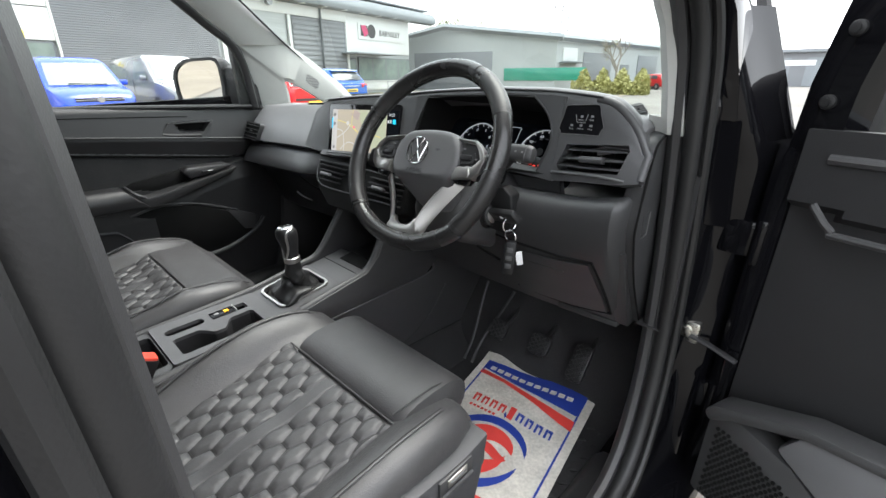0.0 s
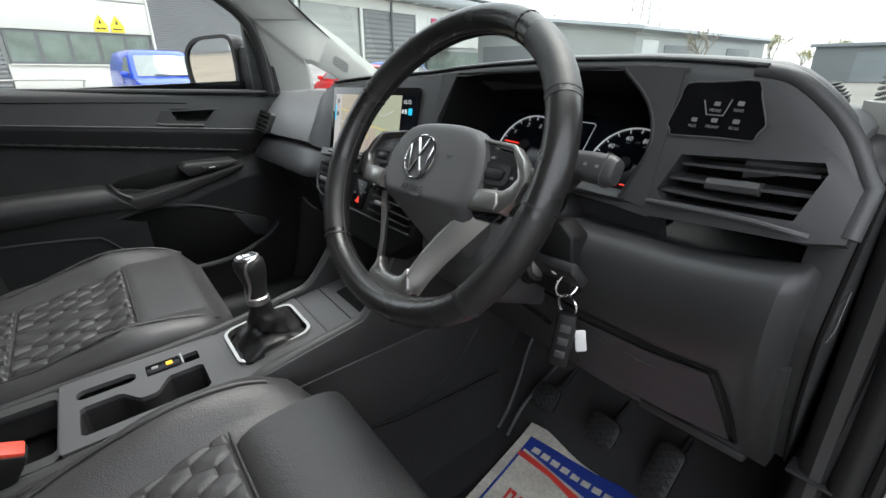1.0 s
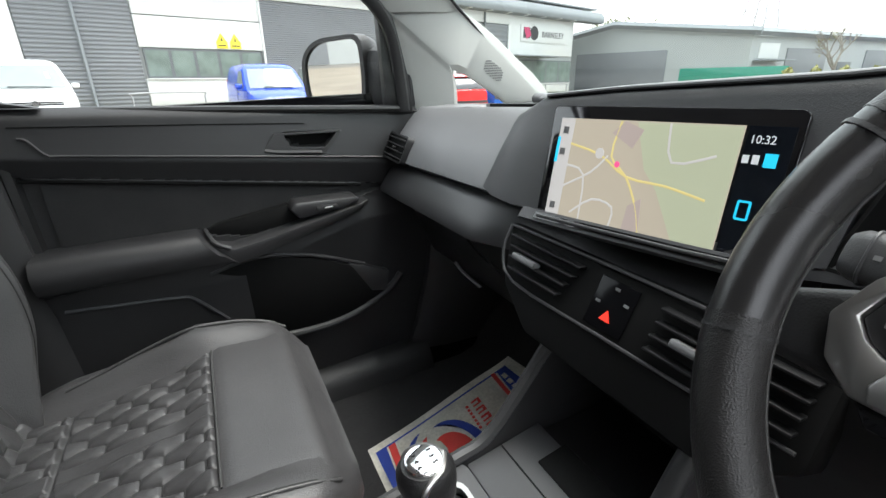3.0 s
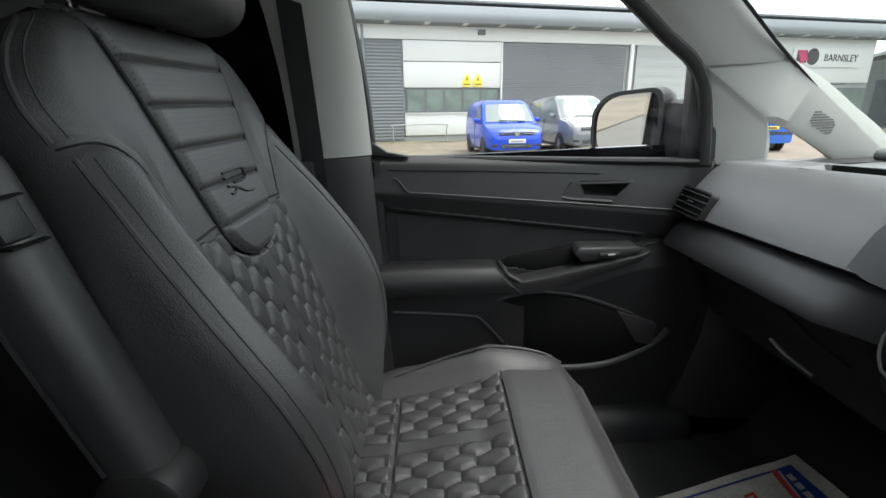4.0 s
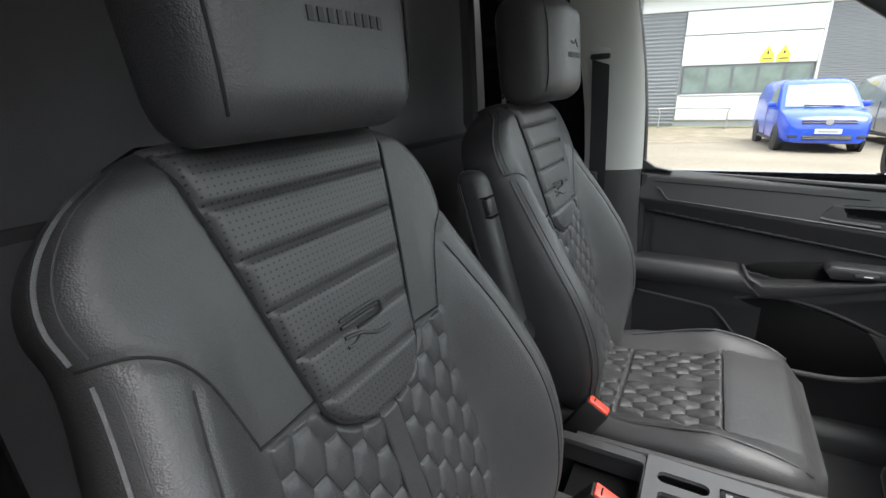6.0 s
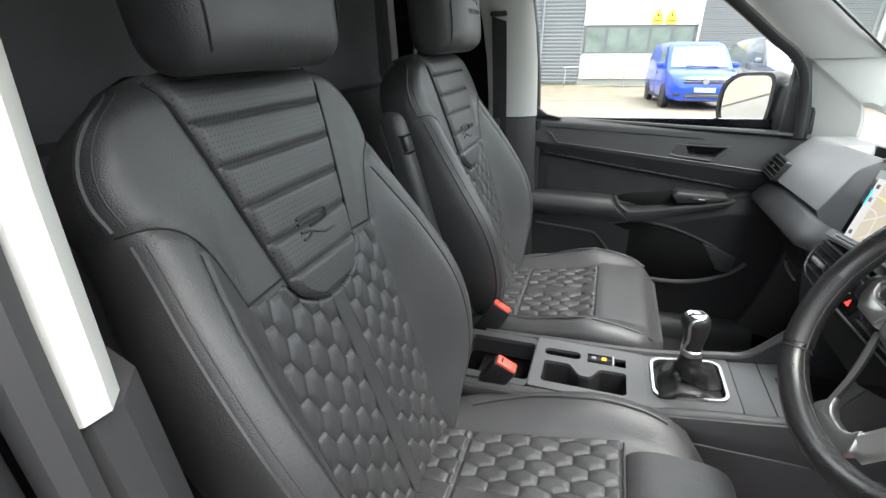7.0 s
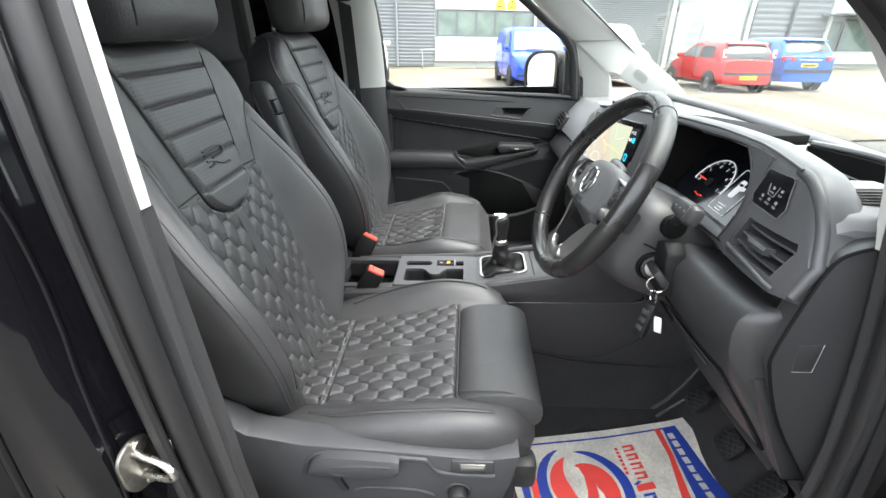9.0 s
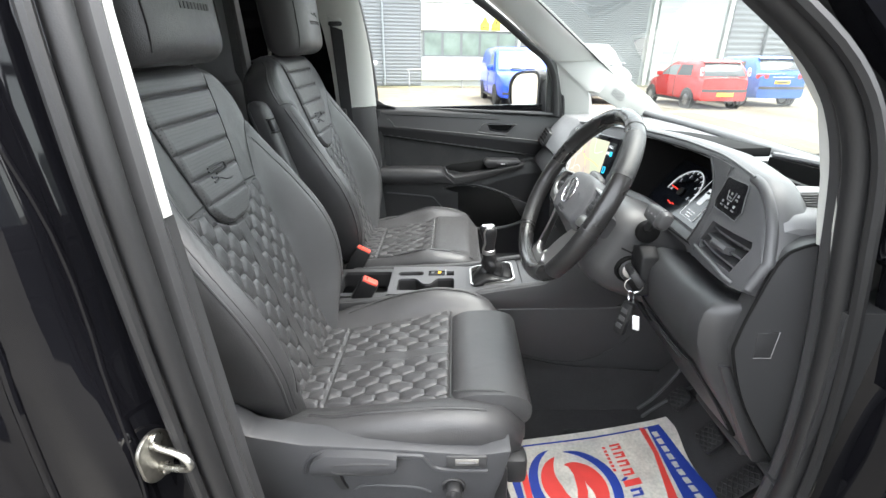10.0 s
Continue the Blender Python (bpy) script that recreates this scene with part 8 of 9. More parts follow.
dput("pocket", prism([(0.30, 0.44), (0.30, 0.66), (0.9, 0.70), (0.95, 0.44)], "z", 0.02, 0.09, 0.012), PLASTIC)
dput("outer_skin", sheet(lambda u, v: Vector((lerp(0.0, 1.06, u), lerp(0.32, 1.16, v), -0.085 - 0.03 * math.sin(math.pi * v))), 10, 10, 0.02), PAINT)
dput("edge", box((0.022, 0.76, -0.035), (0.05, 0.80, 0.11), 0.02), PAINT, "gloss black painted door edge")
dput("edge", box((1.03, 0.76, -0.03), (0.05, 0.80, 0.11), 0.02), PAINT)
dput("inner_frame", loft([[Vector((x_ + a, z_, d)) for a, d in ((-0.03, -0.05), (-0.03, 0.015), (0.035, 0.02), (0.05, -0.02))] for x_, z_ in ((0.045, 1.10), (0.052, 1.25), (0.07, 1.36), (0.12, 1.44), (0.24, 1.54), (0.40, 1.63), (0.60, 1.70))]), PAINT, "gloss black window frame with screws")
dput("inner_frame", loft([[Vector((x_ + a, z_, d)) for a, d in ((-0.03, -0.05), (-0.03, 0.015), (0.03, 0.02), (0.03, -0.02))] for x_, z_ in ((1.0, 1.12), (0.99, 1.35), (0.96, 1.58), (0.92, 1.72))]), PAINT)
dput("inner_frame", tube([(0.60, 1.70, 0.0), (0.75, 1.735, 0.0), (0.93, 1.73, 0.0)], 0.025, 8), PAINT)
for x_, z_ in ((0.034, 1.225), (0.042, 1.325)):
    dput("frame_screw", join(cyl((x_ + 0.02, z_, 0.022), 0.011, 0.01, "z", 16, bevel=0.003), cyl((x_ + 0.02, z_, 0.028), 0.006, 0.006, "z", 12)), RUBBER, "black screw")
dput("frame_strip", tube(smooth_pts([(-0.028, 1.15, 0.0), (-0.05, 1.24, 0.0), (-0.08, 1.32, -0.01), (-0.11, 1.39, -0.02), (-0.15, 1.46, -0.03)], 3), 0.011, 8), RUBBER, "black rubber strip")
dput("mirror_foot", loft([[Vector((x_ + a, z_, d)) for a, d in ((-0.03, -0.06), (-0.03, -0.02), (0.03, -0.02), (0.03, -0.06))] for x_, z_ in ((0.0, 1.12), (-0.005, 1.145), (-0.01, 1.155))]), GLOSS)
pane2 = dput("pane", sheet(lambda u, v: Vector((lerp(0.11 + 0.0 + 0.52 * max(0, v - 0.3), 0.98, u), lerp(1.15, 1.72, v), -0.01)), 6, 6), SIDEGLASS, "clear side window")
pane2.visible_shadow = False
mir2 = thing("door_mirror", "black door mirror on the open driver's door", "wing mirror", basis((0.93, 1.16, 1.20), (-0.2, -0.97, 0), (0, 0, 1)))
part("housing", loft([[Vector((x * k, z * k, d)) for x, z in rrect(0.25, 0.17, 0.05, 5)] for d, k in ((0.004, 1.0), (-0.02, 1.03), (-0.06, 0.95), (-0.09, 0.75), (-0.10, 0.45))]), PLASTIC2, mir2)
part("glass", prism(rrect(0.23, 0.15, 0.045, 5), "z", 0.0045, 0.008), MIRROR, mir2)
part("arm", box((-0.10, -0.05, -0.03), (0.10, 0.07, 0.05), 0.02), PLASTIC2, mir2)


# ---- outside: a gently sloping yard between industrial units ----
OUT = Matrix.Rotation(radians(2.6), 4, Vector((-0.7071, -0.7071, 0)))
TARMAC = mat("worn_tarmac", (0.125, 0.118, 0.105), 0.9, grain=0.25, gscale=30, var=0.2, vscale=0.4, bump=0.3, bscale=40)
PAVER = mat("buff_block_paving", (0.20, 0.168, 0.122), 0.85, grain=0.12, gscale=20, var=0.15, vscale=0.7, island=True)
GRAVEL = mat("mossy_gravel", (0.22, 0.20, 0.10), 0.95, grain=0.4, gscale=25, var=0.3, vscale=1.2)
CLADWHITE = mat("white_cladding", (0.62, 0.63, 0.62), 0.5, var=0.03, vscale=0.5)
CLADGREY = mat("grey_cladding", (0.17, 0.18, 0.19), 0.45, var=0.05, vscale=0.6)
CLADPALE = mat("pale_grey_cladding", (0.36, 0.38, 0.375), 0.5, var=0.04, vscale=0.5)
FASCIA = mat("grey_roof_fascia", (0.22, 0.24, 0.255), 0.85, var=0.04)
WINFRAME = mat("grey_window_frame", (0.10, 0.11, 0.115), 0.4, var=0.05)
BLIND = mat("window_with_blinds", (0.16, 0.20, 0.18), 0.12, var=0.25, vscale=1.5)
DARKGLASS = mat("dark_vehicle_glass", (0.05, 0.06, 0.065), 0.05, var=0.05)
SIGNYEL = mat("yellow_sign", (0.75, 0.62, 0.05), 0.5, var=0.03)
BLUECAR = mat("bright_blue_paint", (0.008, 0.055, 0.48), 0.25, coat=0.4, var=0.04)
REDCAR = mat("bright_red_paint", (0.5, 0.012, 0.012), 0.25, coat=0.4, var=0.04)
AZURE = mat("azure_blue_paint", (0.006, 0.10, 0.42), 0.25, coat=0.4, var=0.04)
WHITECAR = mat("white_car_paint", (0.72, 0.73, 0.74), 0.2, coat=1.0, var=0.03)
GREYCAR = mat("mid_grey_car_paint", (0.17, 0.18, 0.19), 0.2, coat=1.0, var=0.03)
LAMP = mat("clear_headlamp", (0.6, 0.62, 0.65), 0.08, var=0.1)
TAIL = mat("red_tail_lamp", (0.5, 0.01, 0.01), 0.1, var=0.1)
PLATEW = mat("white_number_plate", (0.7, 0.72, 0.72), 0.4, var=0.02)
PLATEY = mat("yellow_number_plate", (0.75, 0.55, 0.03), 0.4, var=0.02)
LEAF = mat("autumn_leaves", (0.17, 0.19, 0.08), 0.8, island=True, var=0.2)
LEAF2 = mat("yellowing_shrub_leaves", (0.27, 0.26, 0.09), 0.8, island=True, var=0.2)
BARK = mat("grey_bark", (0.22, 0.20, 0.17), 0.9, grain=0.3, gscale=60, bump=0.5, bscale=80)
GALV = mat("galvanised_steel", (0.35, 0.36, 0.37), 0.45, metal=0.7, var=0.1)
GREENWIN = mat("green_tinted_window", (0.03, 0.25, 0.17), 0.15, var=0.1)


def azd(az, d, z=0.0):
    return Vector((-math.sin(radians(az)) * d, math.cos(radians(az)) * d, z))


def ground_fn(u, v):
    a, r = 2 * math.pi * u, 900 * v ** 3
    return OUT @ Vector((r * math.cos(a), r * math.sin(a), 0))


ground = single("ground", sheet(ground_fn, 48, 40), TARMAC, "worn grey tarmac yard running out to the horizon", "ground", kind="structure")
NORM = azd(103, 1)
FM = OUT @ basis(NORM * 24, azd(13, 1), (0, 0, 1))
pav = single("pavement", sheet(lambda u, v: FM @ Vector((lerp(-30, 46, u), 0.025, lerp(0.9, 19.5, v))), 2, 2), mat("buff_paving_bed", (0.17, 0.145, 0.11), 0.9, grain=0.2, gscale=14, var=0.2, vscale=0.5), "buff block paved parking bay beside the units", "paving", kind="structure")
blocks = bmesh.new()
for i in range(90):
    for j in range(26):
        u0, d0 = -2 + i * 0.30 + (j % 2) * 0.15, 1.0 + j * 0.30
        vs_ = [blocks.verts.new(FM @ Vector((u0 + a, 0.032, d0 + b))) for a, b in ((0, 0), (0.285, 0), (0.285, 0.285), (0, 0.285))]
        blocks.faces.new(vs_)
pb = part("paving_blocks", blocks, PAVER, pav)
pb["kind"] = "stuff"
single("gravel_strip", sheet(lambda u, v: FM @ Vector((lerp(-30, 36, u), 0.05 + 0.02 * math.sin(u * 300) * v, lerp(0.0, 1.0, v))), 60, 3), GRAVEL, "mossy gravel strip along the wall foot", "gravel", kind="structure")

# unit A: long two-tone facade
unit = thing("industrial_unit", "long industrial unit with white panels and grey roller shutters", "building", FM)


def corrug(u0, u1, h0, h1, pitch, depth, m, nm, lab=""):
    """Horizontally ribbed sheeting."""
    n = int((h1 - h0) / pitch)
    bm = bmesh.new()
    prof = []
    for i in range(n):
        z = h0 + (h1 - h0) * i / n
        p = (h1 - h0) / n
        prof += [(z, 0.0), (z + p * 0.35, 0.0), (z + p * 0.5, depth), (z + p * 0.85, depth)]
    prof.append((h1, 0.0))
    for a, b in zip(prof, prof[1:]):
        vs_ = [bm.verts.new(q) for q in ((u0, a[0], a[1]), (u1, a[0], a[1]), (u1, b[0], b[1]), (u0, b[0], b[1]))]
        bm.faces.new(vs_)
    bmesh.ops.remove_doubles(bm, verts=bm.verts[:], dist=0.0005)
    return part(nm, bm, m, unit, lab, smooth=False)


part("core_wall", box((3, 2.95, -6.1), (66.4, 5.9, 12.0), 0.0), CLADPALE, unit)
corrug(0.3, 4.05, 0.1, 5.05, 0.16, 0.03, CLADGREY, "ribbed_cladding", "grey ribbed metal cladding")
corrug(9.55, 17.1, 0.05, 5.05, 0.10, 0.02, CLADGREY, "roller_shutter", "grey roller shutter")
corrug(22.7, 27.8, 0.1, 5.05, 0.30, 0.03, CLADGREY, "ribbed_cladding", "grey ribbed metal cladding")
corrug(17.8, 22.1, 0.05, 5.3, 0.5, 0.01, CLADPALE, "roller_shutter", "pale grey roller shutter")
corrug(-12, -3.2, 0.05, 5.05, 0.10, 0.02, CLADGREY, "roller_shutter", "grey roller shutter")
for u0, u1, h0, h1 in ((-3.1, 0.25, 0.35, 5.05), (4.1, 9.45, 4.07, 5.05), (4.1, 9.45, 2.78, 4.03), (4.1, 9.45, 0.35, 1.48), (27.9, 36.0, 3.1, 5.6), (27.9, 36.0, 0.3, 1.0)):
    part("white_panel", box(((u0 + u1) / 2, (h0 + h1) / 2, 0.02), (u1 - u0, h1 - h0, 0.08), 0.012), CLADWHITE, unit, "white insulated panel")
part("white_band", box((3, 5.42, 0.015), (66, 0.66, 0.06), 0.01), CLADWHITE, unit)
for u0 in (9.47, 17.45, 22.4, 27.85):
    part("post", box((u0, 2.55, 0.05), (0.22 if u0 > 10 else 0.10, 5.1, 0.12), 0.01), CLADWHITE, unit, "white steel post")


def window(u0, u1, h0, h1, n, par, glassm):
    wd = new("window")
    wd.parent = par
    part("frame", box(((u0 + u1) / 2, (h0 + h1) / 2, 0.02), (u1 - u0, h1 - h0, 0.08), 0.0), WINFRAME, wd)
    w = (u1 - u0) / n
    for i in range(n):
        part("pane", box((u0 + (i + 0.5) * w, (h0 + h1) / 2, 0.055), (w - 0.14, h1 - h0 - 0.16, 0.02)), glassm, wd)
    part("sill", box(((u0 + u1) / 2, h0 - 0.03, 0.07), (u1 - u0 + 0.1, 0.05, 0.16), 0.01), CLADWHITE, wd)


window(4.2, 9.3, 1.52, 2.74, 5, unit, BLIND)
window(29.0, 36.0, 1.02, 2.75, 4, unit, BLIND)
part("entrance_door", box((28.3, 1.35, 0.03), (0.95, 2.6, 0.08), 0.02), WINFRAME, unit)
part("door_glass", box((28.3, 1.5, 0.08), (0.65, 2.0, 0.02)), BLIND, unit)
part("canopy", box((29.6, 2.95, 0.8), (4.8, 0.10, 1.6), 0.03), FASCIA, unit)
part("fascia", loft([[Vector((x_, h, d)) for h, d in ((5.75, 0.0), (5.8, 0.75), (6.0, 0.85), (6.25, 0.82), (6.62, 0.55), (6.75, 0.0))] for x_ in (-30, 0, 20, 39.4)]), FASCIA, unit, "grey metal eaves and gutter")
for k in range(-24, 37):
    part("eaves_bracket", box((k * 1.0 + 0.3, 5.79, 0.42), (0.25, 0.06, 0.6)), CLADWHITE, unit) if k % 2 else None
part("roof", box((4, 6.9, -6.0), (70, 0.12, 12.6), 0.02), FASCIA, unit)
part("downpipe", tube([(2.1, 0.1, 0.12), (2.1, 5.7, 0.12)], 0.06, 10), FASCIA, unit)
part("downpipe", tube([(25.2, 0.1, 0.12), (25.2, 5.7, 0.12)], 0.08, 10), WINFRAME, unit)
part("wall_lamp", box((8.3, 5.5, 0.1), (0.4, 0.25, 0.15), 0.03), WINFRAME, unit)
part("wall_lamp", cyl((20.8, 5.6, 0.25), 0.2, 0.3, "z", 14), GALV, unit)
for k in range(2):
    sg = thing("warning_sign", "yellow warning sign with black triangle on white wall", "sign", FM @ Matrix.Translation((7.5 + 0.62 * k, 3.08, 0.08)), group="yellow warning signs")
    part("board", box((0, -0.13, 0), (0.5, 0.26, 0.02), 0.004), SIGNYEL, sg)
    part("triangle", prism([(-0.27, -0.02), (0.27, -0.02), (0, 0.42)], "z", -0.01, 0.012), SIGNYEL, sg)
    part("mark", prism([(-0.05, 0.06), (0.05, 0.06), (0.0, 0.26)], "z", 0.012, 0.018), PLASTIC2, sg)
    part("text_bar", box((0, -0.13, 0.012), (0.36, 0.05, 0.004)), PLASTIC2, sg)
brd = thing("company_sign", "white sign board with dark round logo and black lettering", "sign", FM @ Matrix.Translation((32.0, 4.6, 0.1)))
part("board", box((0, 0, 0), (5.8, 1.15, 0.06), 0.01), CLADWHITE, brd)
part("logo", join(cyl((-1.3, 0.05, 0.04), 0.5, 0.03, "z", 28), box((-2.2, 0.05, 0.04), (0.8, 0.75, 0.02), 0.0)), PLASTIC2, brd)
part("logo_flash", prism([(-2.6, 0.4), (-2.0, 0.45), (-1.7, -0.1), (-2.2, -0.4)], "z", 0.04, 0.062), mat("magenta_print", (0.5, 0.03, 0.12), 0.5), brd)
part("lettering", text_mesh("BARNSLEY", 0.62, 0.01, Matrix.Translation((1.1, -0.02, 0.04))), PLASTIC2, brd)
for u0 in (3.2, 30.5):
    hp = thing("hoop_barrier", "galvanised steel hoop barrier on the paving", "barrier", FM @ Matrix.Translation((u0, 0, 1.7)), group="hoop barriers")
    part("hoop", tube(smooth_pts([(0, 0, 0), (0, 0.75, 0), (0.12, 0.92, 0), (2.6, 0.92, 0), (2.72, 0.75, 0), (2.72, 0, 0)], 3), 0.035, 8), GALV, hp)

# unit B: gabled, further off
P1, P2, P3 = azd(48.5, 50), azd(29.2, 44), azd(17.6, 66)


def wall_frame(a, b):
    ex = (b - a)
    return OUT @ basis(a, ex, (0, 0, 1)), ex.length


ub = thing("industrial_unit", "pale gabled industrial unit with green glazed strip", "building", OUT)
mB, LB = wall_frame(P1, P2)
mS, LS = wall_frame(P2, P3)
bmB = prism([(0, 0), (LB, 0), (LB, 4.3), (LB * 0.36, 5.6), (0, 4.5)], "z", -10, 0.0)
bmB.transform(OUT.inverted() @ mB)
part("gable_wall", bmB, CLADPALE, ub)
bmS = box((LS / 2, 2.1, -4), (LS, 4.2, 8))
bmS.transform(OUT.inverted() @ mS)
part("side_wall", bmS, CLADPALE, ub)
for pts_, mm in (([(-1, 4.55, 0.5), (LB * 0.36, 5.75, 0.5), (LB + 0.6, 4.45, 0.5)], mB), ([(-0.5, 4.45, 0.4), (LS, 4.3, 0.4)], mS)):
    bm_ = tube([Vector(p) for p in pts_], 0.28, 4)
    bm_.transform(OUT.inverted() @ mm)
    part("eaves", bm_, FASCIA, ub)
for mm, u0, u1, h0, h1, m_ in ((mB, 2.4, 10.8, 0.1, 3.5, CLADGREY), (mB, 12.0, 19.5, 0.9, 2.0, GREENWIN), (mS, 1.0, 3.4, 2.6, 3.7, CLADWHITE), (mS, 4.5, 10, 0.2, 3.4, CLADGREY), (mS, 16, 21, 0.2, 3.4, CLADGREY), (mS, 24, 27, 0.4, 2.6, WINFRAME), (mS, 12, 14, 0.3, 2.4, WINFRAME)):
    bm_ = box(((u0 + u1) / 2, (h0 + h1) / 2, 0.02), (u1 - u0, h1 - h0, 0.1), 0.01)
    bm_.transform(OUT.inverted() @ mm)
    part("wall_panel", bm_, m_, ub)
bm_ = box((2, 2.45, 0.7), (3, 0.1, 1.4), 0.02)
bm_.transform(OUT.inverted() @ mS)
part("canopy", bm_, FASCIA, ub)
uc = thing("industrial_unit", "dark low industrial unit across the yard", "building", OUT @ basis(azd(12, 70), azd(-85, 1), (0, 0, 1)))
part("wall", box((9, 1.9, -5), (22, 3.8, 10)), CLADGREY, uc)
part("eaves", box((9, 3.9, 0.2), (23, 0.35, 0.6), 0.03), FASCIA, uc)
part("sign", box((7.0, 2.6, 0.05), (3.2, 0.6, 0.1)), CLADWHITE, uc)
part("shutter", box((4.0, 1.6, 0.03), (4.5, 3.1, 0.1)), FASCIA, uc)
part("shutter", box((10.0, 1.6, 0.03), (4.5, 3.1, 0.1)), FASCIA, uc)
# units behind the van, closing the yard
for az_, d_, w_ in ((-80, 26, 60), (178, 40, 50)):
    un = thing("industrial_unit", "plain grey industrial unit behind the van", "building", OUT @ basis(azd(az_, d_) + azd(az_ + 90, w_ / 2), azd(az_ - 90, 1), (0, 0, 1)))
    part("wall", box((w_ / 2, 2.9, -4), (w_, 5.8, 8)), CLADPALE, un)
    part("eaves", box((w_ / 2, 5.9, 0.2), (w_ + 1, 0.6, 0.8), 0.05), FASCIA, un)
    for k in range(int(w_ / 10)):
        part("shutter", box((4 + k * 10, 2.2, 0.03), (5, 4.3, 0.1)), CLADGREY, un)

# ---- parked vehicles ----
# pale base colour paints the sky's reflection into the vehicle glass
CARGLASS = mat("glass_with_painted_sky", (0.17, 0.20, 0.20), 0.04, spec=0.9, var=0.12, vscale=1.5)
# bonnet line: (y, half width, height); cabin: (height, front, rear, half width)
VAN = dict(low=((2.20, 0.60, 0.62), (2.14, 0.76, 0.80), (2.0, 0.84, 0.90), (1.7, 0.885, 0.99), (1.38, 0.90, 1.06), (0.6, 0.905, 1.09), (-1.6, 0.905, 1.09), (-2.1, 0.89, 1.09), (-2.2, 0.84, 1.07)),
           cab=((1.04, 1.42, -2.19, 0.89), (1.25, 1.16, -2.18, 0.865), (1.45, 0.93, -2.16, 0.82), (1.64, 0.71, -2.13, 0.765), (1.74, 0.55, -2.09, 0.70), (1.80, 0.30, -2.0, 0.60)), wx=(1.10, 1.64), win=(1.0, -0.05), wb=2.68, wr=0.31)
HATCH = dict(low=((1.74, 0.55, 0.58), (1.68, 0.68, 0.70), (1.5, 0.77, 0.80), (1.1, 0.81, 0.90), (0.5, 0.82, 0.94), (-1.2, 0.82, 0.96), (-1.6, 0.78, 0.95), (-1.72, 0.70, 0.90)),
             cab=((0.88, 1.12, -1.66, 0.79), (1.05, 0.86, -1.60, 0.765), (1.22, 0.60, -1.49, 0.71), (1.36, 0.36, -1.36, 0.65), (1.42, 0.15, -1.24, 0.58), (1.455, -0.1, -1.05, 0.48)), wx=(0.96, 1.34), win=(0.70, -1.15), wb=2.34, wr=0.285)


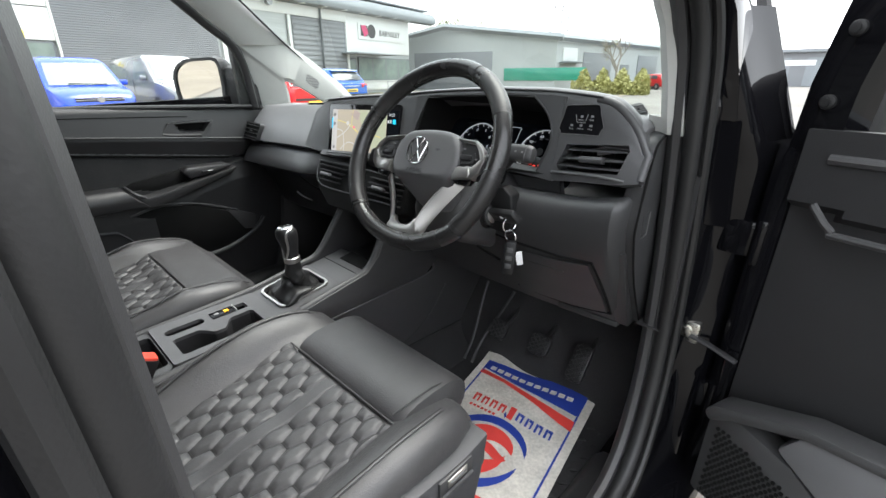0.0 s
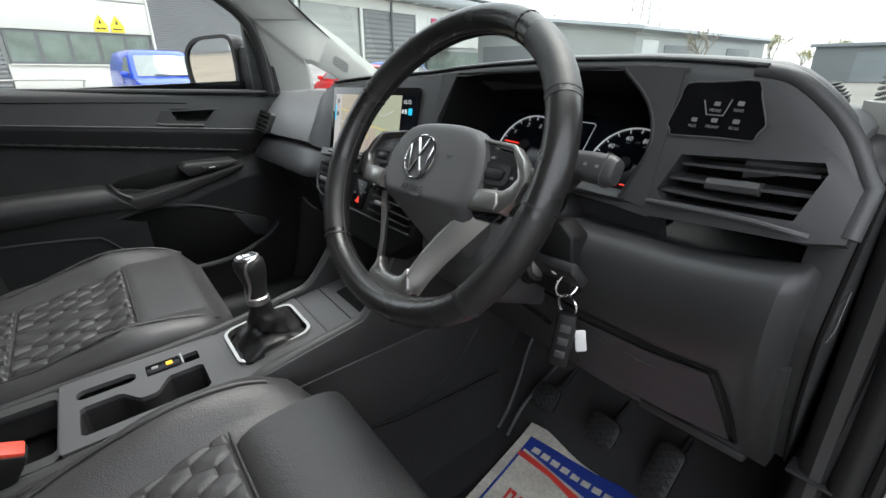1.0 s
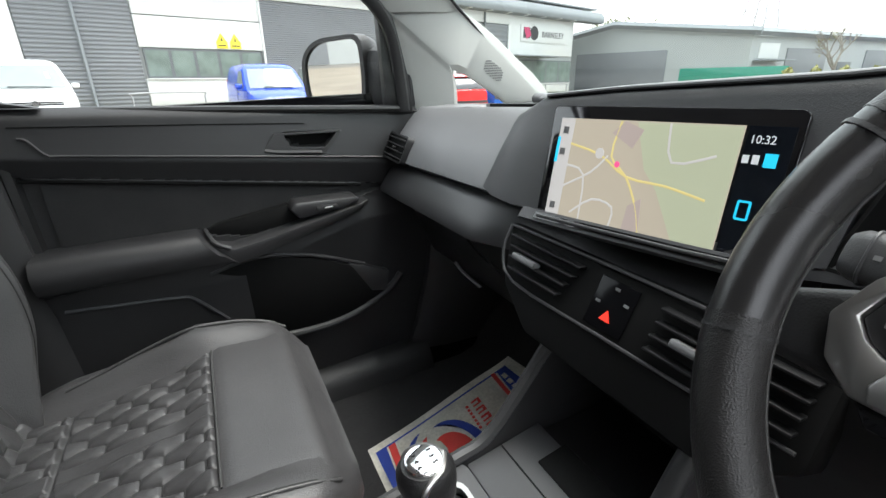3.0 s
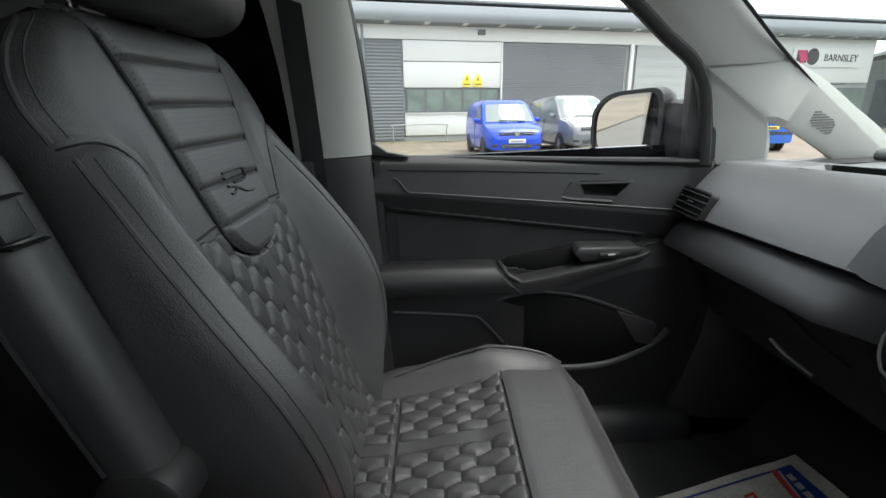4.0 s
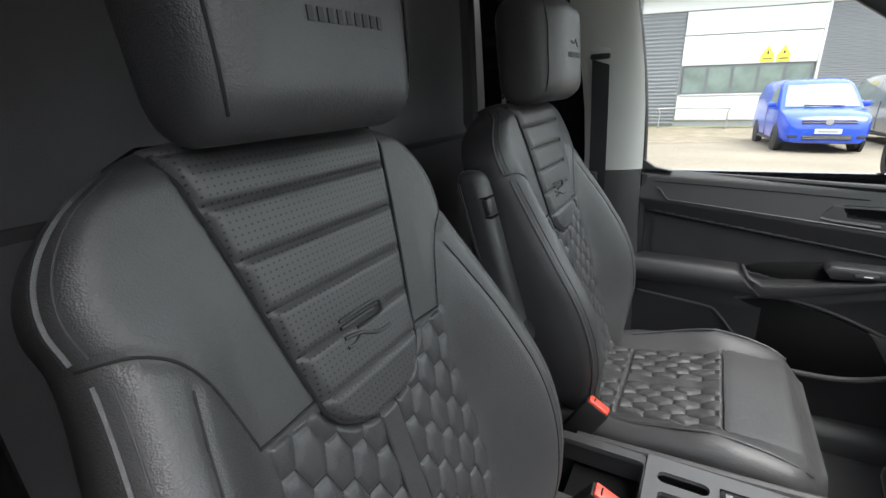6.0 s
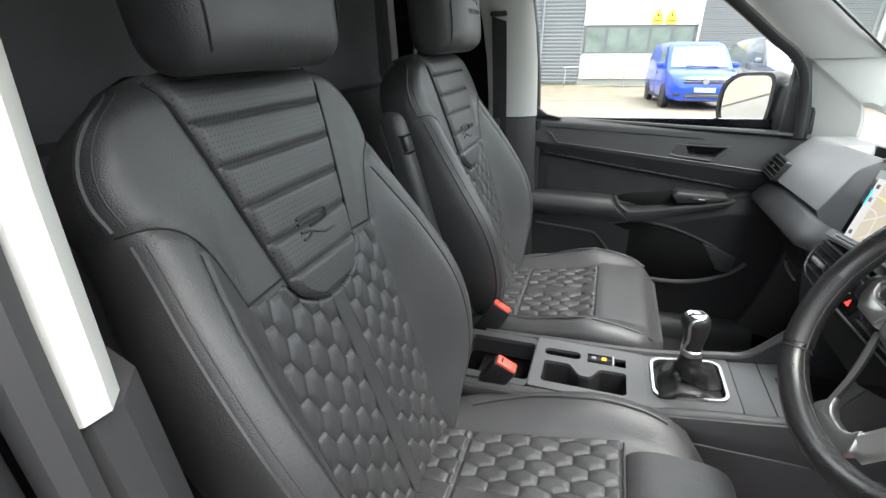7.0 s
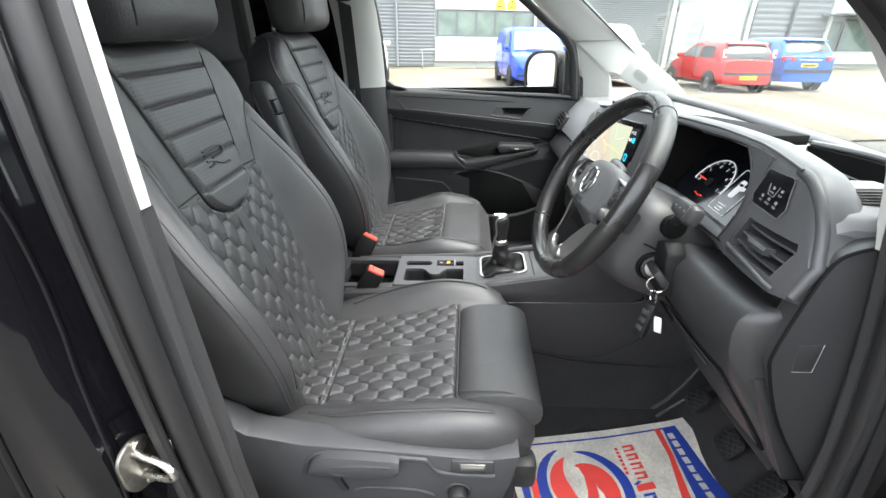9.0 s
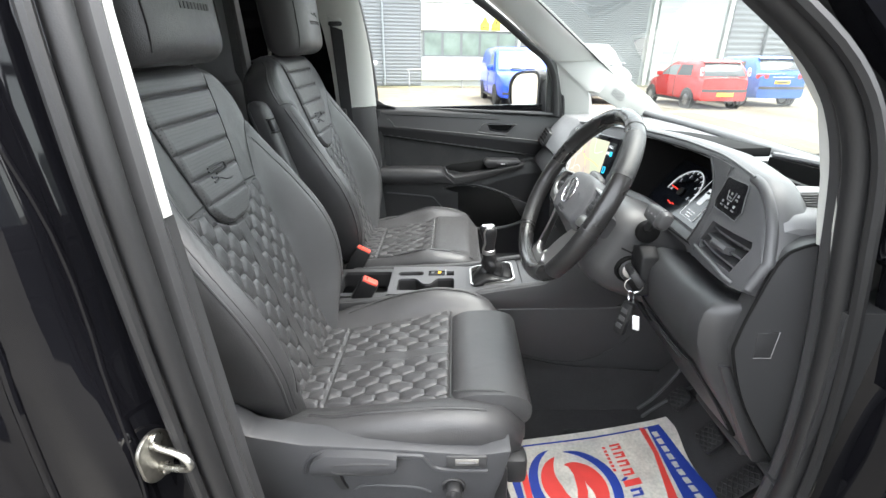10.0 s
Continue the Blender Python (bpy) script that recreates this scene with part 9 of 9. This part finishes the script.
def vehicle(name, label, cat, m, spec, scale, paint, plate, rear="hatch", bonnet_paint=None):
    v = thing(name, label, cat, m, group="parked vehicles")
    sy, sx, sz = scale
    van_like = spec is VAN
    wr = spec["wr"] * (sz + 1) / 2

    def P(x, y, z):
        return Vector((x * sx, y * sy, z * sz))

    def cab_at(z, c):
        return lin1([(r[0], r[c]) for r in spec["cab"]], z)
    rings = []
    for y, w, zt in spec["low"]:
        zb = 0.24 if abs(y) < 1.5 else 0.28
        half = [(0.0, zb), (w * 0.88, zb), (w * 0.975, zb + 0.08), (w, lerp(zb, zt, 0.45)), (w * 0.995, lerp(zb, zt, 0.8)), (w * 0.965, zt - 0.03), (w * 0.90, zt), (w * 0.5, zt + 0.025), (0.0, zt + 0.035)]
        rings.append([P(x, y, z) for x, z in half] + [P(-x, y, z) for x, z in half[-2:0:-1]])
    part("body", loft(rings), paint, v)
    rings = []
    for z, yf, yr, w in spec["cab"]:
        line = [(x * w, yf - 0.13 * abs(x) ** 2.6) for x in (0.0, 0.3, 0.6, 0.85, 0.96)] + [(w, yf - 0.22), (w, lerp(yf, yr, 0.5)), (w, yr + 0.16), (0.95 * w, yr + 0.06), (0.8 * w, yr + 0.015), (0.0, yr)]
        rings.append([P(x, y, z) for x, y in line] + [P(-x, y, z) for x, y in line[-2:0:-1]])
    part("cabin", loft(rings), paint, v)
    z0, z1 = spec["wx"]

    def screen(u, w_):
        z, x = lerp(z0, z1, w_), lerp(-0.86, 0.86, u)
        return P(x * cab_at(z, 3), cab_at(z, 1) - 0.13 * abs(x) ** 2.6 + 0.012, z + 0.008)
    part("windscreen", sheet(screen, 12, 5), CARGLASS, v)
    part("wiper", tube([screen(0.2, 0.02) + Vector((0, 0.02, 0.01)), screen(0.75, 0.05) + Vector((0, 0.02, 0.01))], 0.012, 5), PLASTIC2, v)
    w0 = spec["low"][4][1]
    yb = spec["win"][1]
    for sgn in (1, -1):
        def pane(u, w_, ya, yz):
            z = lerp(z0 + 0.02, z1 - 0.04, w_)
            return P(sgn * (cab_at(z, 3) + 0.006), lerp(min(ya, cab_at(z, 1) - 0.27), yz, u), z)
        ym = lerp(spec["win"][0], yb, 0.55)
        part("side_window", sheet(lambda u, w_: pane(u, w_, spec["win"][0], (yb if van_like else ym + 0.03)), 4, 4), CARGLASS, v)
        if not van_like:
            part("side_window", sheet(lambda u, w_: pane(u, w_, ym - 0.03, yb + 0.14 * w_), 4, 4), DARKGLASS, v)
        part("mirror", box(P(sgn * (w0 + 0.09), spec["win"][0] - 0.10, z0 + 0.06), (0.20, 0.11, 0.14), 0.045), paint, v)
        part("door_joint", tube([P(sgn * (w0 + 0.001), yb - 0.02 if van_like else ym, z0), P(sgn * (w0 + 0.002), yb - 0.02 if van_like else ym, 0.7), P(sgn * w0 * 0.99, yb - 0.02 if van_like else ym, 0.34)], 0.008, 4), PLASTIC2, v)
        part("door_handle", box(P(sgn * (w0 + 0.008), (yb if van_like else ym) + 0.14, z0 - 0.16), (0.03, 0.17, 0.03), 0.012), paint, v)
        part("sill_strip", box(P(sgn * (w0 - 0.03), 0.0, 0.27), (0.06, spec["wb"] * 0.74 * sy, 0.08), 0.02), PLASTIC2, v)
        fy = spec["low"][1][0]
        part("headlamp", loft([[P(sgn * x, fy + dy, z) for x, dy, z in row] for row in (((0.50, -0.02, 0.70), (0.50, -0.02, 0.80), (0.50, -0.16, 0.80), (0.50, -0.16, 0.70)), ((0.66, -0.03, 0.70), (0.68, -0.06, 0.835), (0.66, -0.2, 0.835), (0.64, -0.2, 0.70)), ((0.795, -0.15, 0.72), (0.815, -0.20, 0.86), (0.76, -0.28, 0.86), (0.75, -0.26, 0.72)))]), LAMP, v, "clear headlamp")
        part("bumper_vent", box(P(sgn * 0.66, fy + 0.005, 0.42), (0.22, 0.07, 0.10), 0.03, m=Matrix.Rotation(radians(-sgn * 22), 4, "Z")), PLASTIC2, v)
        for wy in (spec["wb"] / 2 * sy + 0.02, -spec["wb"] / 2 * sy + 0.02):
            part("wheel_arch", cyl(P(sgn * (w0 - 0.03), 0, 0) + Vector((0, wy, wr + 0.01)), wr + 0.055, 0.075, "x", 28), PLASTIC2, v)
            wl_ = new("wheel")
            wl_.parent = v
            wl_.location = P(sgn * (w0 - 0.085), 0, 0) + Vector((0, wy, wr))
            tyre = [[Vector((px_, r * math.cos(t_), r * math.sin(t_))) for px_, r in ((-0.09, wr * 0.66), (-0.09, wr * 0.92), (-0.07, wr), (0.085, wr), (0.105, wr * 0.93), (0.105, wr * 0.66))] for t_ in [2 * math.pi * k / 24 for k in range(24)]]
            if sgn < 0:
                tyre = [[Vector((-q.x, q.y, q.z)) for q in rg] for rg in tyre]
            part("tyre", loft(tyre, closed=True), RUBBER, wl_)
            part("rim", join(cyl((0, 0, 0), wr * 0.67, 0.15, "x", 24), *[box((sgn * 0.088, 0, 0), (0.02, 0.05, wr * 1.2), 0.01, m=Matrix.Rotation(radians(36 * k), 4, "X")) for k in range(5)]), SATIN if paint is not BLUECAR else PLASTIC2, wl_)
    f0 = spec["low"][0][0]
    for gz in (0.735, 0.79):
        part("grille", box(P(0, f0 - 0.06, gz - (0 if van_like else 0.10)), (1.06 * sx, 0.10, 0.036), 0.012), PLASTIC2, v)
    part("grille_bar", box(P(0, f0 - 0.01, 0.762 - (0 if van_like else 0.10)), (1.06 * sx, 0.02, 0.010), 0.003), CHROME, v)
    part("lower_grille", box(P(0, f0 - 0.01, 0.40), (0.98 * sx, 0.06, 0.13), 0.03), PLASTIC2, v)
    for k in range(2):
        part("grille_bar", box(P(0, f0 + 0.022, 0.38 + 0.04 * k), (0.94 * sx, 0.012, 0.008), 0.003), GALV, v)
    part("splitter", box(P(0, f0 - 0.04, 0.275), (1.25 * sx, 0.16, 0.03), 0.01), PLASTIC2, v)
    part("badge", cyl(P(0, f0 - 0.0, 0.765 - (0 if van_like else 0.10)), 0.075, 0.03, "y", 20), CHROME, v)
    pl = part("front_plate", box(P(0, f0 + 0.035, 0.55), (0.52, 0.015, 0.11), 0.004), PLATEW, v)
    part("plate_bar", box(P(0, f0 + 0.044, 0.55), (0.40, 0.004, 0.05), 0.0), GALV, pl)
    b0 = spec["low"][-1][0]
    if van_like:
        for sgn in (1, -1):
            part("tail_lamp", box(P(sgn * 0.79, b0 + 0.03, 1.12), (0.09, 0.06, 0.5), 0.03), TAIL, v)
        part("paper_sheet", box(P(-0.30, cab_at(1.42, 1) + 0.018, 1.40), (0.40, 0.006, 0.24), 0.0, m=Matrix.Rotation(radians(50), 4, "X")), PLATEW, v)
        part("rear_plate", box(P(0, b0 - 0.01, 0.62), (0.52, 0.015, 0.11), 0.004), plate, v)
    else:
        def rear_pane(u, w_):
            z, x = lerp(0.97 if rear == "hatch" else 1.06, 1.335, w_), lerp(-0.84, 0.84, u)
            return P(x * cab_at(z, 3), cab_at(z, 2) - 0.012 + 0.05 * abs(x) ** 3, z)
        part("rear_window", sheet(rear_pane, 10, 5), DARKGLASS, v, "dark rear window")
        part("rear_wiper", tube([rear_pane(0.5, 0.04) + Vector((0, -0.02, 0)), rear_pane(0.8, 0.22) + Vector((0, -0.02, 0))], 0.012, 5), PLASTIC2, v)
        part("roof_lip", loft([[P(x, -1.33 + dy, z) for dy, z in ((0, 1.365), (-0.10, 1.355), (-0.11, 1.372), (0.06, 1.415))] for x in (-0.60, -0.3, 0, 0.3, 0.60)]), paint, v)
        for sgn in (1, -1):
            if rear == "hatch":
                part("tail_lamp", box(P(sgn * 0.735, b0 + 0.125, 1.10), (0.08, 0.10, 0.25), 0.035, m=Matrix.Rotation(radians(-14), 4, "X")), LAMP, v, "clear tail lamp")
                part("tail_lens", box(P(sgn * 0.735, b0 + 0.085, 1.08), (0.06, 0.06, 0.09), 0.025), TAIL, v)
            else:
                part("tail_lamp", box(P(sgn * 0.60, b0 + 0.055, 0.88), (0.36, 0.12, 0.15), 0.045, m=Matrix.Rotation(radians(sgn * 16), 4, "Z")), TAIL, v, "wide red tail lamp")
        if rear != "hatch":
            part("chrome_bar", box(P(0, b0 - 0.005, 0.865), (0.72, 0.03, 0.03), 0.01), CHROME, v)
        part("badge", cyl(P(0, b0 + 0.02, 0.93), 0.045, 0.03, "y", 16), CHROME, v)
        part("rear_bumper", loft([[P(sx_ * w_, b0 + dy, z) for sx_, dy in ((-1, 0.18), (-0.92, -0.02), (-0.5, -0.075), (0, -0.085), (0.5, -0.075), (0.92, -0.02), (1, 0.18), (0, 0.2))] for z, w_ in ((0.28, 0.72), (0.34, 0.77), (0.56, 0.775), (0.62, 0.74))]), paint, v)
        part("bumper_strip", loft([[P(sx_ * 0.74, b0 + dy, z) for sx_, dy in ((-0.95, -0.03), (-0.5, -0.088), (0, -0.098), (0.5, -0.088), (0.95, -0.03), (0, 0.0))] for z in (0.53, 0.61)]), PLASTIC2, v, "black bumper strip")
        pz_ = 0.46 if rear == "hatch" else 0.72
        rp = part("rear_plate", box(P(0, b0 - (0.10 if rear == "hatch" else 0.02), pz_), (0.52, 0.015, 0.11), 0.004), plate, v, "yellow number plate")
        part("plate_bar", box(P(0, b0 - (0.104 if rear == "hatch" else 0.029), pz_), (0.40, 0.004, 0.05), 0.0), PLASTIC2, rp)
    if bonnet_paint:
        part("bonnet_skin", sheet(lambda u, w_: P(lerp(-1, 1, u) * lin1([(1.38, 0.80), (2.0, 0.74), (2.14, 0.62)], lerp(1.40, 2.14, w_)), lerp(1.40, 2.14, w_), lin1([(1.38, 1.06), (1.7, 0.99), (2.0, 0.90), (2.14, 0.80)], lerp(1.40, 2.14, w_)) + 0.042 - 0.02 * abs(2 * u - 1) ** 3), 8, 8, 0.006), bonnet_paint, v)
    return v


def park(az, d, heading, length_shift):
    """Pose of a vehicle whose near end lies at az, d; heading: azimuth it faces."""
    h = azd(heading, 1)
    c = azd(az, d) + Vector((1.0, 0.3, 0)) - h * length_shift
    return OUT @ basis(c, h.cross(Vector((0, 0, 1))), h)


vehicle("parked_van", "bright blue small panel van parked on the paving", "van", park(80.8, 14.6, 275, 2.2), VAN, (1.0, 1.0, 1.0), BLUECAR, PLATEY)
vehicle("parked_van", "grey and white medium panel van parked nose out", "van", park(71.6, 16.4, 276, 2.45), VAN, (1.12, 1.06, 1.10), GREYCAR, PLATEY, bonnet_paint=WHITECAR)
vehicle("parked_van", "white panel van parked nose out", "van", park(102.5, 16.2, 286, 2.45), VAN, (1.12, 1.06, 1.08), WHITECAR, PLATEY)
vehicle("parked_hatchback", "small bright red hatchback parked nose to the units", "car", park(59.8, 16.4, 94, -1.75), HATCH, (1.0, 1.0, 1.0), REDCAR, PLATEY)
vehicle("parked_hatchback", "bright blue hatchback parked beside the red one", "car", park(55.1, 18.6, 94, -2.15), HATCH, (1.24, 1.09, 1.09), AZURE, PLATEY, "wide")
for az_, d_, pt_, nm_ in ((19.6, 52, REDCAR, "red"), (18.2, 56, AZURE, "blue"), (16.8, 60, GREYCAR, "grey")):
    vehicle("distant_car", f"{nm_} car parked far off by the units", "car", park(az_, d_, 60, 0), HATCH, (1.1, 1.05, 1.0), pt_, PLATEY)

# ---- pylon, trees ----
pyl = thing("electricity_pylon", "grey steel lattice pylon behind the units", "pylon", OUT @ Matrix.Translation(azd(29.4, 150)))


def pyl_w(z):
    return lin1([(0, 4.6), (14, 3.0), (26, 1.6), (42, 0.7)], z)


lat = []
lev_ = [0, 5, 9.5, 13.5, 17, 20, 23, 26, 29, 32, 35, 38, 42]
for sx_, sy_ in ((1, 1), (1, -1), (-1, 1), (-1, -1)):
    part("leg", tube([(sx_ * pyl_w(z), sy_ * pyl_w(z), z) for z in lev_], 0.16, 5), GALV, pyl)
for a, b in zip(lev_, lev_[1:]):
    wa, wb_ = pyl_w(a), pyl_w(b)
    for p, q in (((-wa, -wa, a), (wb_, -wb_, b)), ((wa, -wa, a), (-wb_, -wb_, b)), ((-wa, wa, a), (wb_, wb_, b)), ((wa, wa, a), (-wb_, wb_, b)), ((-wa, -wa, a), (-wb_, wb_, b)), ((wa, -wa, a), (wb_, wb_, b)), ((-wb_, -wb_, b), (wb_, -wb_, b))):
        lat.append(tube([p, q], 0.08, 4))
part("bracing", join(*lat), GALV, pyl)
for z in (24, 31, 38):
    part("cross_arm", join(tube([(-7, 0, z), (7, 0, z)], 0.12, 4), tube([(-7, 0, z), (0, 0, z + 2)], 0.09, 4), tube([(7, 0, z), (0, 0, z + 2)], 0.09, 4)), GALV, pyl)


def grow(rng, p, d, length, r, depth, out_, tips):
    q = p + d * length
    mid = lerp(p, q, 0.5) + Vector((rng.uniform(-1, 1), rng.uniform(-1, 1), 0)) * length * 0.06
    out_.append(tube([p, mid, q], r, 5, radii=[r, r * 0.85, r * 0.68]))
    tips.append(q)
    if depth:
        for k in range(rng.choice((2, 3, 3))):
            nd = (d + Vector((rng.uniform(-1, 1), rng.uniform(-1, 1), rng.uniform(-0.25, 0.7))) * 0.75).normalized()
            grow(rng, lerp(p, q, rng.uniform(0.55, 1.0)), nd, length * rng.uniform(0.6, 0.8), r * 0.6, depth - 1, out_, tips)


def tree(az, d, h, leaves, label, seed, leafm, lsize):
    rng = random.Random(seed)
    tr = thing("tree", label, "tree", OUT @ Matrix.Translation(azd(az, d)), group="trees")
    wood, tips = [], []
    grow(rng, Vector((0, 0, 0)), Vector((0.02, 0.03, 1)).normalized(), h * 0.32, h * 0.022, 4, wood, tips)
    part("trunk", join(*wood), BARK, tr)
    if leaves:
        bm = bmesh.new()
        tips = [t for t in tips if t.z > h * 0.3]
        for i in range(leaves):
            c = rng.choice(tips) + Vector((rng.gauss(0, 1), rng.gauss(0, 1), rng.gauss(0, 0.8))) * h * 0.055
            a, b = Vector((rng.gauss(0, 1), rng.gauss(0, 1), rng.gauss(0, 1))).normalized(), Vector((rng.gauss(0, 1), rng.gauss(0, 1), rng.gauss(0, 1))).normalized()
            s = lsize * rng.uniform(0.6, 1.3)
            bm.faces.new([bm.verts.new(c + a * s), bm.verts.new(c + b * s * 0.6), bm.verts.new(c - a * s), bm.verts.new(c - b * s * 0.6)])
        cr = part("crown", bm, leafm, tr, smooth=False)
        cr["kind"] = "stuff"
    return tr


tree(41.5, 72, 10.5, 2600, "leafy green tree behind the units", 3, LEAF, 0.22)
tree(44.0, 70, 10.0, 2400, "leafy green tree behind the units", 5, LEAF, 0.22)
tree(37.0, 84, 9.5, 2000, "leafy green tree behind the units", 8, LEAF, 0.22)
tree(22.5, 46, 6.5, 0, "bare winter tree by the units", 11, LEAF, 0.1)
tree(24.5, 52, 6.0, 500, "thin half-bare tree by the units", 17, LEAF2, 0.12)
for k in range(6):
    tree(10 + k * 2.4, 110 + 9 * (k % 3), 8 + (k % 2) * 1.5, 700, "distant half-bare autumn tree", 30 + k, LEAF2, 0.14)
rng_ = random.Random(4)
bm = bmesh.new()
for i in range(5000):
    az_, d_ = rng_.uniform(18.5, 27), rng_.uniform(35, 40)
    c = azd(az_, d_, rng_.uniform(0, 1) ** 1.5 * (1.3 + 0.5 * math.sin(az_ * 3)))
    a, b = Vector((rng_.gauss(0, 1), rng_.gauss(0, 1), rng_.gauss(0, 1))).normalized(), Vector((rng_.gauss(0, 1), rng_.gauss(0, 1), rng_.gauss(0, 1))).normalized()
    s = 0.16
    bm.faces.new([bm.verts.new(OUT @ (c + a * s)), bm.verts.new(OUT @ (c + b * s * 0.5)), bm.verts.new(OUT @ (c - a * s)), bm.verts.new(OUT @ (c - b * s * 0.5))])
single("shrub_bed", bm, LEAF2, "low yellowing shrubs beside the yard", "shrubs", kind="stuff", smooth=False)
